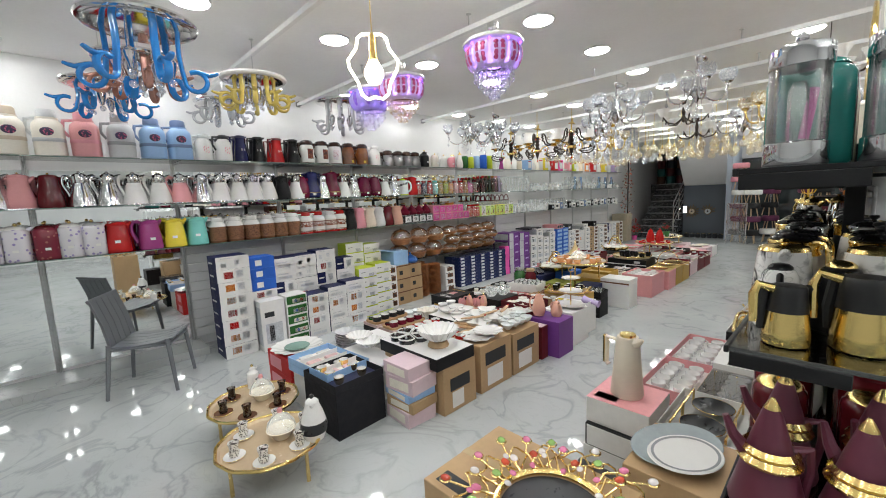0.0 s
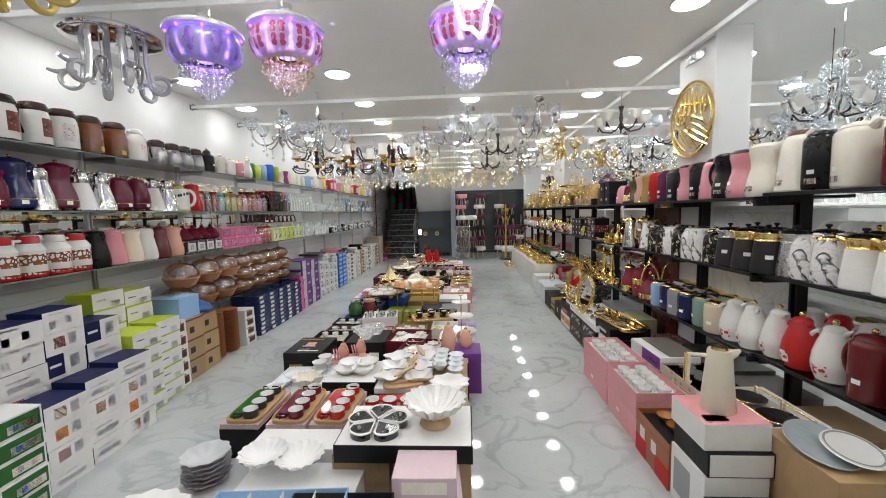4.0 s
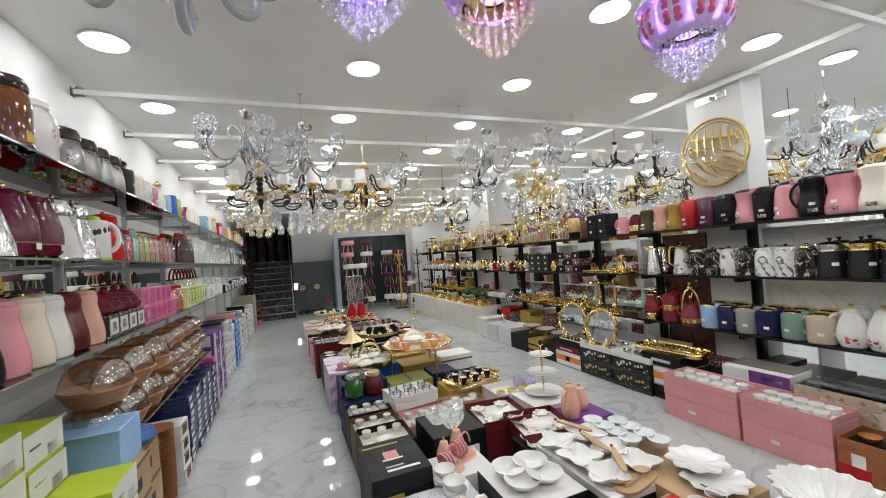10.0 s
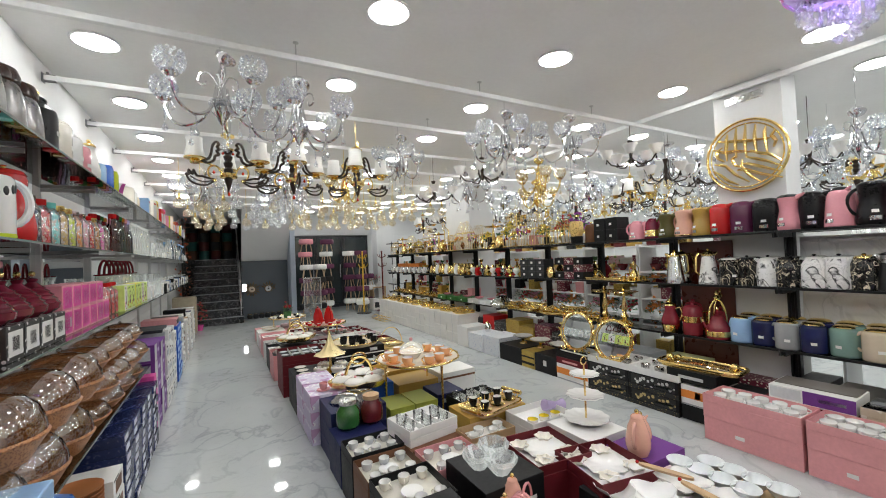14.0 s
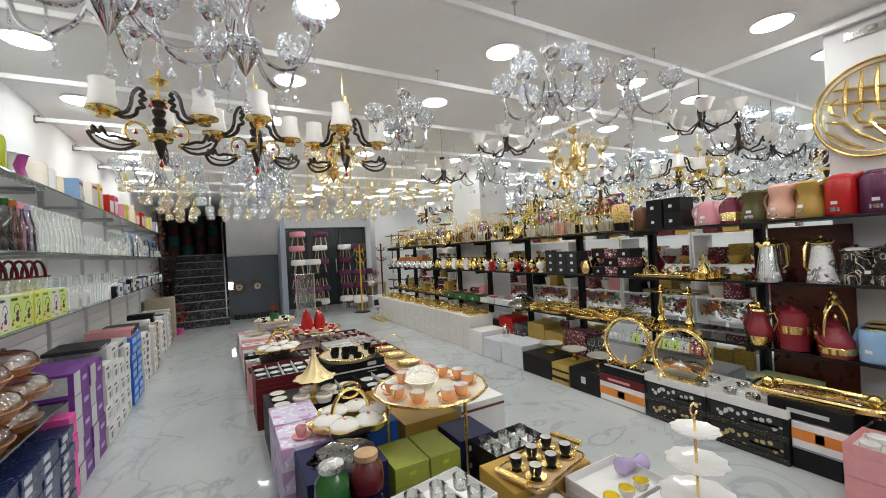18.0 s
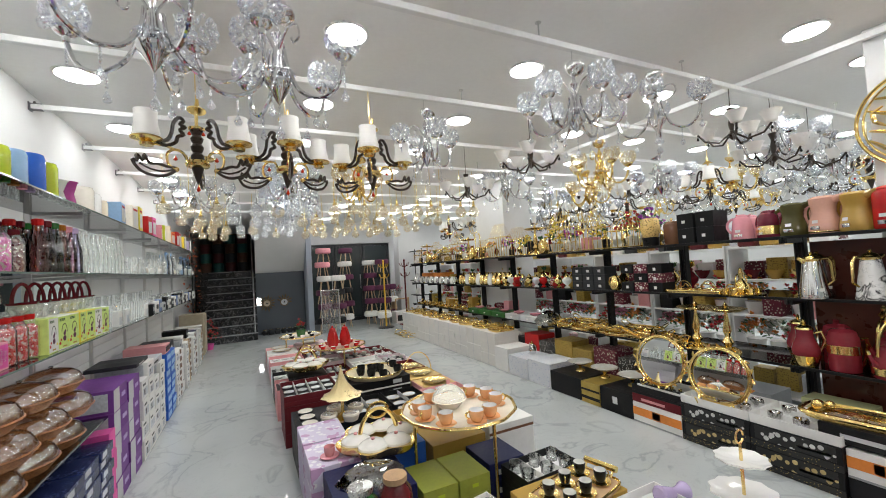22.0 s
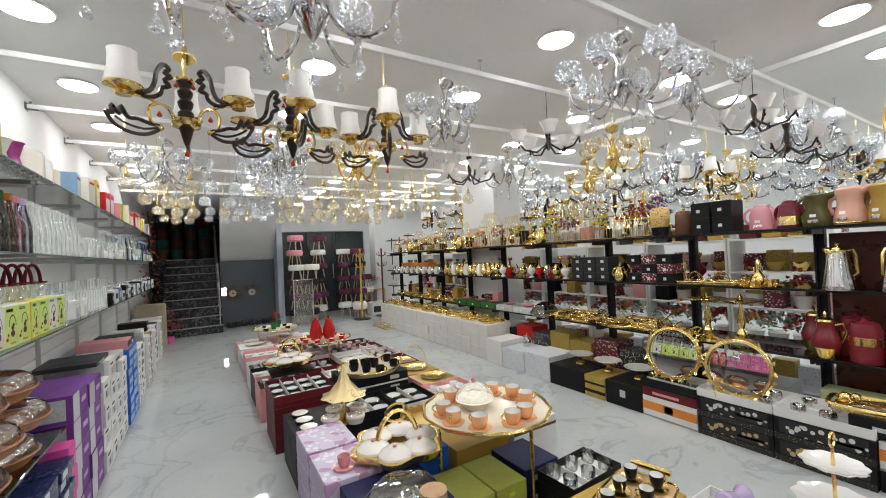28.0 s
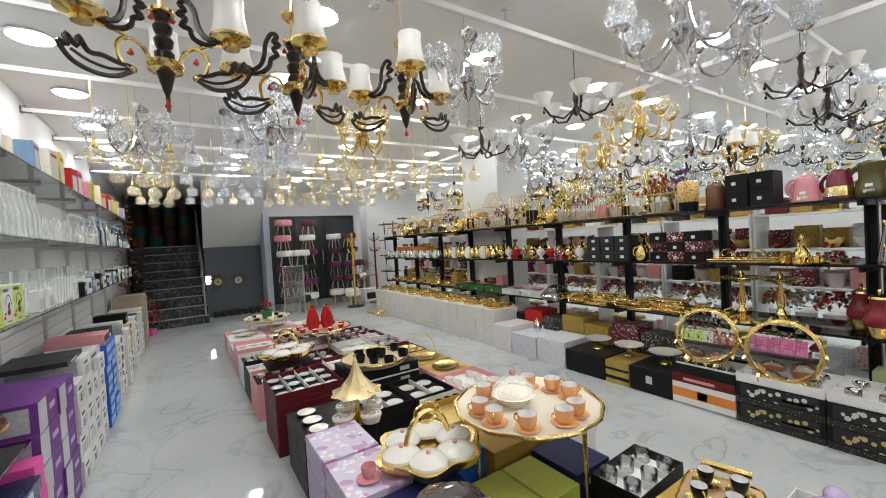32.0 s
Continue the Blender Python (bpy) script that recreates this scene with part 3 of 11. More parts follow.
def flask(x, y, z, body, colour, h=0.30, r=0.088, lid=None, trim="gold", power=2.0, band=None, spout=True, knob=True, handle=1, rz=None, kind="vacuum jug", where="on a glass shelf", sticker=True, group="", plain=False, badge=None):
    lid = lid or colour
    rz = random.uniform(-25, 25) - 90 if rz is None else rz
    key = ("flask", body, colour, round(h, 3), round(r, 3), lid, trim, power, band, spout, knob, handle, sticker, plain, badge[:3] if badge else 0)

    def build():
        m = EXTRA[colour] if colour in EXTRA else col(colour)
        ml = EXTRA[lid] if lid in EXTRA else col(lid)
        ps = flask_parts(body, h, r, m, ml, col(trim), power, band, spout, knob, handle)
        if plain:
            ps = [p for p in ps if p[0] in ("body", "lid", "handle")]
        elif sticker:
            ps.append(("price_tag", wrap_patch(body, h, r, power, .26, .26 + .02 / h, .017), CARDWHITE, "small white price tag"))
        if badge:
            ps.append(("badge", wrap_patch(body, h, r, power, *badge[:2], badge[2]), badge[3], "printed maker's badge"))
        return ps
    return place("vacuum_jug" if "jug" in kind else "flask", key, build, at(x, y, z, rz), ("%s %s with %s lid %s" % (colour, kind, lid, where)) if lid != colour else "%s glossy %s %s" % (colour, kind, where), kind, group)


def banded(name):
    """White enamel with rings of small interlaced ornament."""
    if name in MATS:
        return MATS[name]
    m = bpy.data.materials.new(name)
    m.use_nodes = True
    nt = m.node_tree
    n, lk = nt.nodes, nt.links
    b = n["Principled BSDF"]
    co, sep, vo = n.new("ShaderNodeTexCoord"), n.new("ShaderNodeSeparateXYZ"), n.new("ShaderNodeTexVoronoi")
    vo.inputs["Scale"].default_value = 42
    vo.feature = "DISTANCE_TO_EDGE"
    lk.new(co.outputs["Object"], vo.inputs["Vector"])
    lk.new(co.outputs["Object"], sep.inputs[0])
    band, edge, both, zone = (n.new("ShaderNodeMath") for _ in range(4))
    edge.operation, both.operation, zone.operation, band.operation = "LESS_THAN", "MULTIPLY", "LESS_THAN", "PINGPONG"
    edge.inputs[1].default_value = 0.16
    lk.new(vo.outputs["Distance"], edge.inputs[0])
    lk.new(sep.outputs["Z"], band.inputs[0])
    band.inputs[1].default_value = 0.055
    lk.new(band.outputs[0], zone.inputs[0])
    zone.inputs[1].default_value = 0.034
    lk.new(edge.outputs[0], both.inputs[0])
    lk.new(zone.outputs[0], both.inputs[1])
    mix, inks = n.new("ShaderNodeMix"), n.new("ShaderNodeMix")
    mix.data_type = inks.data_type = "RGBA"
    inks.inputs[6].default_value, inks.inputs[7].default_value = (0.05, 0.03, 0.03, 1), (0.42, 0.1, 0.03, 1)
    hue = n.new("ShaderNodeTexNoise")
    hue.inputs["Scale"].default_value = 30
    lk.new(co.outputs["Object"], hue.inputs["Vector"])
    lk.new(hue.outputs["Fac"], inks.inputs[0])
    mix.inputs[6].default_value = (0.78, 0.74, 0.68, 1)
    lk.new(inks.outputs[2], mix.inputs[7])
    lk.new(both.outputs[0], mix.inputs[0])
    lk.new(mix.outputs[2], b.inputs["Base Color"])
    b.inputs["Roughness"].default_value = 0.2
    b.inputs["Coat Weight"].default_value = 0.6
    MATS[name] = m
    return m


EXTRA = {
    "floral white": printed("white enamel with lilac flowers", (0.72, 0.7, 0.74), (0.35, 0.3, 0.55), 28, 0.28, 0.2),
    "floral maroon": printed("maroon enamel with flowers", (0.2, 0.02, 0.04), (0.35, 0.1, 0.1), 28, 0.25, 0.2),
    "folk pattern": banded("folk pattern enamel"),
    "wicker": printed("woven brown", (0.28, 0.13, 0.06), (0.09, 0.035, 0.02), 110, 0.42, 0.6),
    "berry print": printed("white enamel with berries", (0.75, 0.7, 0.7), (0.45, 0.04, 0.1), 62, 0.24, 0.12, (0.68, 0.6, 0.66)),
    "silver foil": printed("silver embossed metal", (0.8, 0.8, 0.8), (0.55, 0.55, 0.56), 60, 0.4, 0.12),
    "embossed maroon": mat("embossed maroon enamel", (0.13, 0.006, 0.03), .08, 0, .3, .6, 80),
    "embossed navy": mat("embossed navy enamel", (0.012, 0.016, 0.09), .08, 0, .3, .6, 80),
}
for k in ("silver foil",):
    EXTRA[k].node_tree.nodes["Principled BSDF"].inputs["Metallic"].default_value = 1.0

# ---------- glass wall shelves on metal uprights ----------
SHELF_Z = (1.945, 1.532, 1.12)
GREENEDGE = mat("green glass edge", (0.16, 0.23, 0.2), 0.12, 0, 0.05, coat=0.5)


def wall_shelf(y0, y1, z, depth):
    x0, x1 = WALL_X + 0.035, WALL_X + 0.035 + depth
    key = ("wall_shelf", round(y1 - y0, 2), depth)

    def build():
        w = y1 - y0
        ps = [("glass_plate", mv(block(x1 - x0, w - .006, .009, .001), (x0 + x1) / 2, w / 2, -.009), SHELFGLASS, "clear greenish glass plate"),
              ("glass_edge", span(x1 - .0005, x1 + .0015, .003, w - .003, -.0085, -.0005, .0005), GREENEDGE, "green polished glass edge")]
        for by in (.0, w):
            ps.append(("bracket", span(x0, x1 - .1, by - .003, by + .003, -.032, -.011, .001), ALU, "aluminium bracket"))
        return ps
    return place("glass_shelf", key, build, at(0, y0, z), "clear glass wall shelf on aluminium brackets", "shelf", "glass shelves on the wall")


UPRIGHTS = [-1.9, -0.85, 0.2, 1.25, 2.3, 3.35, 4.4, 5.45, 6.5, 7.55, 8.6, 9.65, 10.7, 11.75]
for uy in UPRIGHTS:
    def upright():
        ps = [("channel", add(span(WALL_X + .0015, WALL_X + .035, -.017, -.006, 0, 2.1), span(WALL_X + .0015, WALL_X + .035, .006, .017, 0, 2.1), span(WALL_X + .0015, WALL_X + .012, -.006, .006, 0, 2.1)), ALU)]
        return ps
    place("shelf_upright", "shelf_upright", upright, at(0, uy, 0.02), "slotted aluminium upright on the wall", "upright", "uprights of the wall shelves")
for a, b in zip(UPRIGHTS, UPRIGHTS[1:]):
    for z, dep in zip(SHELF_Z, (.36, .37, .38)):
        wall_shelf(a, b, z, dep)

# mirror behind the shelves, low plinth
for a, b in zip(UPRIGHTS, UPRIGHTS[1:]):
    low = 0.1 if b < 1.3 else 1.12
    if a < 6:
        place("mirror_panel", ("mirror", low), lambda: [("mirror", span(WALL_X + .002, WALL_X + .009, .022, 1.028, low, 1.86, .001), MIRROR)], at(0, a, 0), "tall mirror panel on the wall behind glass shelves", "mirror", "mirrors behind the shelves")
SLATWHITE = mat("white slatted panel", (0.72, 0.72, 0.72), 0.35, 0, 0.03)
for a, b in zip(UPRIGHTS, UPRIGHTS[1:]):
    if b < 1.3:
        continue

    def slats(a=a, b=b):
        ps = []
        for i in range(10):
            ps.append(("slat", span(WALL_X + .002, WALL_X + .016, .022, 1.028, .1 + i * .1, .192 + i * .1, .003), SLATWHITE))
        return ps
    place("slat_panel", "slat_panel", slats, at(0, a, 0), "white horizontally grooved panel below the shelves", "wall panel", "panels below the shelves")
structure("plinth", span(WALL_X + .001, -3.95, -2.9, 1.3, 0.0, 0.075), marbled("plinth marble", (0.5, 0.52, 0.52), (0.3, 0.3, 0.3), 2, .01, .15, .2), "low grey marble plinth under the shelves", "plinth")

# slotted hooks high on the wall
for hy in (1.52, 3.9, 5.05):
    place("wall_strip", "wall_strip", lambda: [("strip", add(span(WALL_X + .0015, WALL_X + .01, -.025, .025, 0, .2), *[span(WALL_X + .01, WALL_X + .013, -.012, .012, .02 + .022 * i, .03 + .022 * i, .0005) for i in range(8)]), ALU)], at(0, hy, 2.02), "short slotted metal strip on the wall", "metal strip")

GLASSPIC = mat("grey glass picture print", (.5, .52, .55), .5, 0, .3, 0, 60)
LX = WALL_X + 0.235
SHELF_EDGE = -3.935


def row(z, items, back=True):
    for it in items:
        y, body, colour, kw = it[0], it[1], it[2], (it[3] if len(it) > 3 else {})
        bk = kw.pop("back", back)
        flask(SHELF_EDGE - max(.075, kw.get("r", .088)) - .015 + random.uniform(-.01, .006), y, z, body, colour, **kw)
        if bk:
            flask(LX - .11, y + random.uniform(-.02, .03), z, body, colour, plain=True, **kw)


T, M_, L_ = (z + 0.0006 for z in SHELF_Z)
LABELBROWN = printed("brown coffee picture", (.16, .03, .015), (.5, .2, .06), 55, .3, .3, (.07, .015, .01))
LABELROSE = printed("pink rose sticker", (.78, .74, .72), (.75, .2, .3), 70, .36, .4)
LABELDARK = printed("dark oval emblem", (.05, .03, .08), (.6, .1, .2), 60, .3, .4, (.5, .5, .6))
AMBERWRAP = mat("glossy amber glaze", (.2, .055, .01), .06, 0, .3, .05, 25, coat=.8)
YELLOWTAG = mat("yellow price sticker", (.75, .5, .04), .5, 0, .1)
EMBOSSED = {"maroon": mat("embossed maroon enamel"), "navy": mat("embossed navy enamel"), "white": mat("embossed white enamel", (.78, .77, .78), .1, 0, .05, .5, 70), "silver": EXTRA["silver foil"]}
DARKBROWN = mat("dark brown plastic", (.035, .014, .01), .25, 0, .06, .1, 80)


def turned(prof, r, h, n=26, power=2.0, wob=0.0, lobes=0):
    return lathe([(a * r, b * h) for a, b in prof], n, power, wob, lobes)


def big_thermos(c, lid):
    r, h = .098, .37
    return [("body", turned([(0, 0), (.9, 0), (1, .02), (1, .6), (.94, .7), (.72, .77), (.66, .79), (0, .79)], r, h, 28, 3.0), col(c, "matte")), ("band", turned([(1.005, .3), (1.03, .32), (1.03, .36), (1.005, .38)], r, h, 28, 3.0), col(lid, "matte"), "darker moulded band"),
            ("neck", turned([(.66, .77), (.7, .79), (.7, .83), (0, .84)], r, h), col(c, "matte")), ("lid", turned([(.6, .83), (.64, .84), (.62, .97), (.54, 1), (0, 1)], r, h), col(lid, "matte"), "ribbed screw cup"),
            ("emblem", mv(sc(ball(.042, 12, 7), 1, .12, .8), 0, r * .99, h * .42), LABELDARK, "dark oval emblem"), ("handle", tube([(.06, 0, h * .82), (.125, 0, h * .8), (.135, 0, h * .6), (.1, 0, h * .45)], [.012, .014, .014, .01], 8), col(lid, "matte"))]


def pour_flask(c, lid):
    """Round-shouldered white flask with a small printed flower and a lever lid."""
    r, h = .078, .27
    return [("body", turned([(0, 0), (.9, 0), (1, .03), (1, .55), (.9, .7), (.62, .8), (.58, .83), (0, .83)], r, h), col(c)), ("lid", turned([(.6, .82), (.7, .84), (.68, .92), (.4, .98), (0, 1)], r, h), col(lid, "matte")), ("spout", tube([(-.03, 0, h * .88), (-.07, 0, h * .95)], [.018, .008], 8), col(lid, "matte")),
            ("sticker", wrap_patch("cylinder", h, r, 2.0, .25, .52, .03), LABELROSE, "printed rose sticker"), ("handle", tube([(.04, 0, h * .9), (.1, 0, h * .88), (.11, 0, h * .6), (.078, 0, h * .4)], [.009, .011, .011, .008], 8), col(lid, "matte"))]


def tall_pot(c, lid):
    """Tall tapered pot with a flat lid and strap grip."""
    r, h = .075, .27
    return [("body", turned([(0, 0), (.97, 0), (1, .01), (.98, .1), (.66, .78), (.64, .86), (.7, .9), (0, .9)], r, h), col(c)), ("lid", turned([(.7, .9), (.72, .91), (.7, .97), (.6, 1), (0, 1)], r, h), col(lid, "matte")), ("lip", tube([(-.035, 0, h * .93), (-.07, 0, h * .98)], [.018, .006], 8), col(lid, "matte")),
            ("handle", tube([(.045, 0, h * .95), (.1, 0, h * .93), (.105, 0, h * .55), (.085, 0, h * .2)], [.008, .01, .01, .007], 8), col(lid, "matte")), ("price_tag", mv(block(.034, .002, .022, .0005), 0, .06, h * .42, 8, 0, 0), CARDWHITE, "small white price tag")]


def coffee_jar(c, label, hh=.255):
    """Barrel flask with a brown lid, grip and a picture on its belly."""
    r, h = .083, hh * 1.07
    glassy = c == "amber"
    return [("body", turned([(0, 0), (.9, 0), (.97, .015), (1, .1), (1, .55), (.93, .72), (.82, .8), (0, .8)], r, h), AMBERWRAP if glassy else col(c)), ("lid", turned([(.84, .79), (.9, .81), (.92, .86), (.86, .92), (.8, .94), (.78, .97), (.5, 1), (0, 1)], r, h), DARKBROWN, "dark brown lid"),
            ("picture", wrap_patch("cylinder", h, r, 2.0, *((.08, .2, .017) if glassy else (.2, .62, .036))), label, "printed belly picture"), ("handle", tube([(.06, 0, h * .87), (.105, 0, h * .86), (.11, 0, h * .5), (.08, 0, h * .25)], [.008, .01, .009, .007], 8), DARKBROWN), ("base_ring", turned([(.98, 0), (1.02, .01), (1.0, .04)], r, h), DARKBROWN, "brown foot ring")]


def steel_jar():
    r, h = .084, .215
    return [("body", turned([(0, 0), (.97, 0), (1, .02), (.97, .3), (.86, .58), (.74, .7), (0, .7)], r, h), mat("dull jar steel", (.36, .355, .35), .3, 1.0, .15, .2, 90)), ("lid", turned([(.76, .69), (.83, .72), (.83, .82), (.72, .94), (.4, 1), (0, 1)], r, h), DARKBROWN, "dark brown lid"), ("handle", tube([(.065, 0, h * .86), (.1, 0, h * .82), (.1, 0, h * .45), (.078, 0, h * .25)], .008, 8), DARKBROWN)]


def crystal_jug(c, rose):
    """Bell-shaped jug with a chased silver neck, lid and spout."""
    r, h = .095, .3
    ps = [("body", turned([(0, 0), (.92, 0), (1, .03), (.98, .14), (.84, .34), (.62, .58), (.56, .66)], r, h), EMBOSSED["silver"] if c == "silver" else col(c)), ("neck", turned([(.565, .655), (.6, .68), (.57, .74), (.6, .8), (.56, .85)], r, h, 28, 2, .03, 14), EMBOSSED["silver"] if c != "gold" else GOLD, "chased silver neck"),
          ("lid", turned([(.57, .845), (.5, .9), (.24, .94), (.1, .95), (.13, .98), (0, 1)], r, h), CHROME if c != "gold" else GOLD), ("spout", tube([(-.04, 0, h * .78), (-.075, 0, h * .87), (-.095, 0, h * .9)], [.02, .014, .008], 8), EMBOSSED["silver"]),
          ("handle", tube(smooth([(.05, h * .82), (.1, h * .85), (.115, h * .65), (.088, h * .4), (.08, h * .3)], 3, False), .009, 8), EMBOSSED["silver"] if c == "silver" else col(c)), ("foot", turned([(.9, 0), (1.03, .012), (1.0, .04)], r, h, 28, 2, .02, 14), CHROME, "chased foot ring")]
    if rose:
        ps.append(("rose_tag", mv(block(.045, .003, .03, .001), 0, r * .72, h * .42, 22, 0, 0), col("pink", "card"), "pink flower tag"))
    return ps


def urn_jug(c, shape):
    """Embossed urn-shaped jug on gilded feet."""
    r, h = (.105, .335) if shape == "tall" else (.1, .275)
    prof = [(0, .05), (.9, .05), (1, .09), (1, .2), (.9, .36), (.68, .56), (.64, .64), (.72, .78), (.7, .86)] if shape == "tall" else [(0, .05), (.8, .05), (.95, .1), (1, .3), (.96, .5), (.78, .72), (.66, .82), (.64, .86)]
    k = prof[-1][0]
    ps = [("body", turned(prof, r, h, 30), EMBOSSED[c]), ("band", turned([(1.0, .205), (1.02, .212), (1.0, .22)], r, h, 30), GOLD, "thin gilded line"), ("lid", turned([(k, .855), (k * 1.04, .87), (k * .9, .92), (k * .5, .96), (0, .97)], r, h, 28), EMBOSSED[c]), ("knob", mv(ball(.013, 10, 6), 0, 0, h * .955), GOLD if c != "white" else CHROME),
          ("handle", tube(smooth([(.065, h * .84), (.11, h * .87), (.125, h * .66), (.1, h * .42)], 3, False), .011, 8), EMBOSSED[c]), ("spout", tube([(-.05, 0, h * .74), (-.085, 0, h * .85), (-.105, 0, h * .9)], [.024, .017, .01], 8), EMBOSSED[c]), ("price_tag", mv(block(.036, .002, .024, .0005), .01, r * 1.0, h * .12, 0, 0, 0), CARDWHITE, "small white price tag")]
    for q in range(4):
        a = radians(45 + 90 * q)
        ps.append(("foot", mv(sc(ball(.017, 10, 6), 1.3, 1.3, .5), r * .72 * math.cos(a), r * .72 * math.sin(a), 0), GOLD if c != "white" else CHROME, "scrolled foot"))
    return ps


def picnic_flask(c, shoulder="white", top="white"):
    """Patterned cylinder with a white shoulder, cap and side grip."""
    r, h = .08, .265
    return [("body", turned([(.98, .06), (1, .07), (1, .58), (.98, .6)], r, h), EXTRA[c]), ("base", turned([(0, 0), (.95, 0), (1, .02), (1, .065), (.9, .07)], r, h), col("brown" if c == "wicker" else "red"), "coloured foot ring"), ("shoulder", turned([(1.0, .595), (1.03, .61), (1, .66), (.8, .76), (.68, .79), (0, .79)], r, h), col(shoulder), "white moulded shoulder"),
            ("lid", turned([(.62, .79), (.7, .8), (.68, .92), (.6, .96), (0, .97)], r, h), col(top), "screw lid"), ("handle", tube([(.05, 0, h * .86), (.1, 0, h * .86), (.112, 0, h * .7), (.1, 0, h * .5), (.082, 0, h * .48)], [.009, .011, .012, .011, .009], 8), col(shoulder))]


def slim_jug(c, lid="gold"):
    """Smooth tapered jug with a waisted neck and small gilded knob."""
    r, h = .088, .285
    return [("body", turned([(0, 0), (.86, 0), (.95, .02), (1, .12), (.96, .28), (.78, .56), (.7, .68), (.74, .8), (.68, .86)], r, h), col(c)), ("lid", turned([(.69, .855), (.72, .87), (.6, .92), (.24, .95), (0, .96)], r, h), col(c)), ("knob", turned([(.0, .95), (.1, .955), (.07, .975), (.13, .99), (0, 1)], r, h, 12), GOLD),
            ("handle", tube(smooth([(.055, h * .82), (.1, h * .84), (.115, h * .6), (.085, h * .3)], 3, False), .01, 8), col(c)), ("spout", tube([(-.05, 0, h * .74), (-.08, 0, h * .84), (-.095, 0, h * .88)], [.02, .014, .008], 8), col(c)), ("price_tag", mv(block(.034, .002, .022, .0005), 0, r * .93, h * .22, 4, 0, 0), CARDWHITE, "small white price tag")]


def pail_flask(c):
    """Squarish pouring jug with a raked top and open grip."""
    r, h = .092, .28
    return [("body", turned([(0, 0), (.92, 0), (1, .02), (.96, .3), (.8, .74), (.76, .84)], r, h, 28, 3.0), col(c)), ("lid", mv(turned([(.78, 0), (.8, .02), (.66, .1), (.3, .13), (0, .135)], r, h, 28, 3.0), 0, 0, h * .835, 0, 6, 0), col(c)), ("spout", tube([(-.06, 0, h * .8), (-.1, 0, h * .95)], [.026, .009], 8), col(c)),
            ("handle", tube(smooth([(.06, h * .88), (.12, h * .9), (.135, h * .6), (.1, h * .25)], 3, False), .0125, 8), col(c)), ("price_tag", mv(block(.04, .002, .024, .0005), 0, r * .95, h * .3, 6, 0, 0), CARDWHITE, "small white price tag")]


def shelf_row(z, build, items, label, kind="vacuum jug", r=.09, behind=True):
    """Vessels of one kind along a shelf, a second row behind the first."""
    for y, *args in items:
        lb = label % args[0]
        for x in ((SHELF_EDGE - r - .012, LX - .115) if behind else (SHELF_EDGE - r - .012,)):
            place("vacuum_jug", (build, *args), lambda: build(*args), at(x + random.uniform(-.008, .004), y + (0 if x > LX else .03), z, random.uniform(-104, -76)), lb, kind, "jugs on the glass shelves", plain=x < LX)


LABELS = {"brown": LABELBROWN, "berry": EXTRA["berry print"], "amber": YELLOWTAG}
shelf_row(T, big_thermos, [(.15, "ivory", "beige"), (.38, "ivory", "light grey"), (.6, "rose", "pink"), (.84, "light grey", "grey"), (1.07, "sky blue", "slate blue"), (1.28, "sky blue", "slate blue")], "large %s vacuum flask with round emblem on a glass shelf", "vacuum flask", .1, False)
shelf_row(T, pour_flask, [(1.48, "white", "aqua"), (1.66, "white", "charcoal")], "%s flask with rose sticker on a glass shelf", "vacuum flask", .08)
shelf_row(T, tall_pot, [(1.83, "navy", "navy"), (2.01, "black", "black"), (2.21, "red", "burgundy"), (2.4, "black", "black")], "tall tapered %s pot on a glass shelf", "pot", .08)
for y, c, lb in ((2.57, "white", "brown"), (2.76, "white", "brown"), (2.94, "white", "berry"), (3.13, "amber", "amber"), (3.34, "amber", "amber")):
    for x in (SHELF_EDGE - .095, LX - .115):
        place("coffee_flask", ("coffee_jar", c, lb), lambda: coffee_jar(c, LABELS[lb]), at(x, y + (0 if x > LX else .03), T, random.uniform(-110, -75)), "%s barrel flask with brown lid on a glass shelf" % ("amber-brown" if c == "amber" else "white printed"), "vacuum flask", "barrel flasks", plain=x < LX)
shelf_row(T, pour_flask, [(3.54, "white", "white")], "%s flask with rose sticker on a glass shelf", "vacuum flask", .08)
for y in (3.76, 3.94, 4.1, 4.26):
    for x in (SHELF_EDGE - .095, LX - .11):
        place("steel_flask", "steel_jar", steel_jar, at(x, y, T, random.uniform(-110, -70)), "short steel flask with brown lid on a glass shelf", "vacuum flask", "steel flasks")
row(T, [(4.45, "shoulder", "black", dict(h=.24, r=.07, lid="black", kind="insulated flask")), (4.66, "cylinder", "ivory", dict(h=.2, r=.06, kind="insulated flask")), (4.86, "cylinder", "white", dict(h=.19, r=.058, kind="insulated flask")), (5.05, "cylinder", "pink", dict(h=.19, r=.055, lid="white", kind="insulated flask")), (5.24, "jug", "white", dict(h=.25, r=.055, lid="gold"))])
shelf_row(M_, crystal_jug, [(-.5, "white", False), (.02, "silver", False), (.52, "silver", False), (.7, "silver", False), (.88, "white", False), (1.07, "white", True), (1.24, "rose", False), (1.42, "silver", True), (1.59, "white", True), (1.76, "white", True), (1.92, "white", False), (2.08, "white", False), (2.4, "white", False), (2.74, "silver", False), (3.03, "white", False), (3.19, "silver", False), (3.68, "white", False), (3.84, "silver", False)], "%s jug with chased silver neck on a glass shelf")
shelf_row(M_, slim_jug, [(-.75, "rose"), (-.25, "burgundy"), (.16, "rose"), (.33, "burgundy"), (2.24, "black"), (4.18, "red")], "smooth glossy %s jug with gilded knob on a glass shelf")
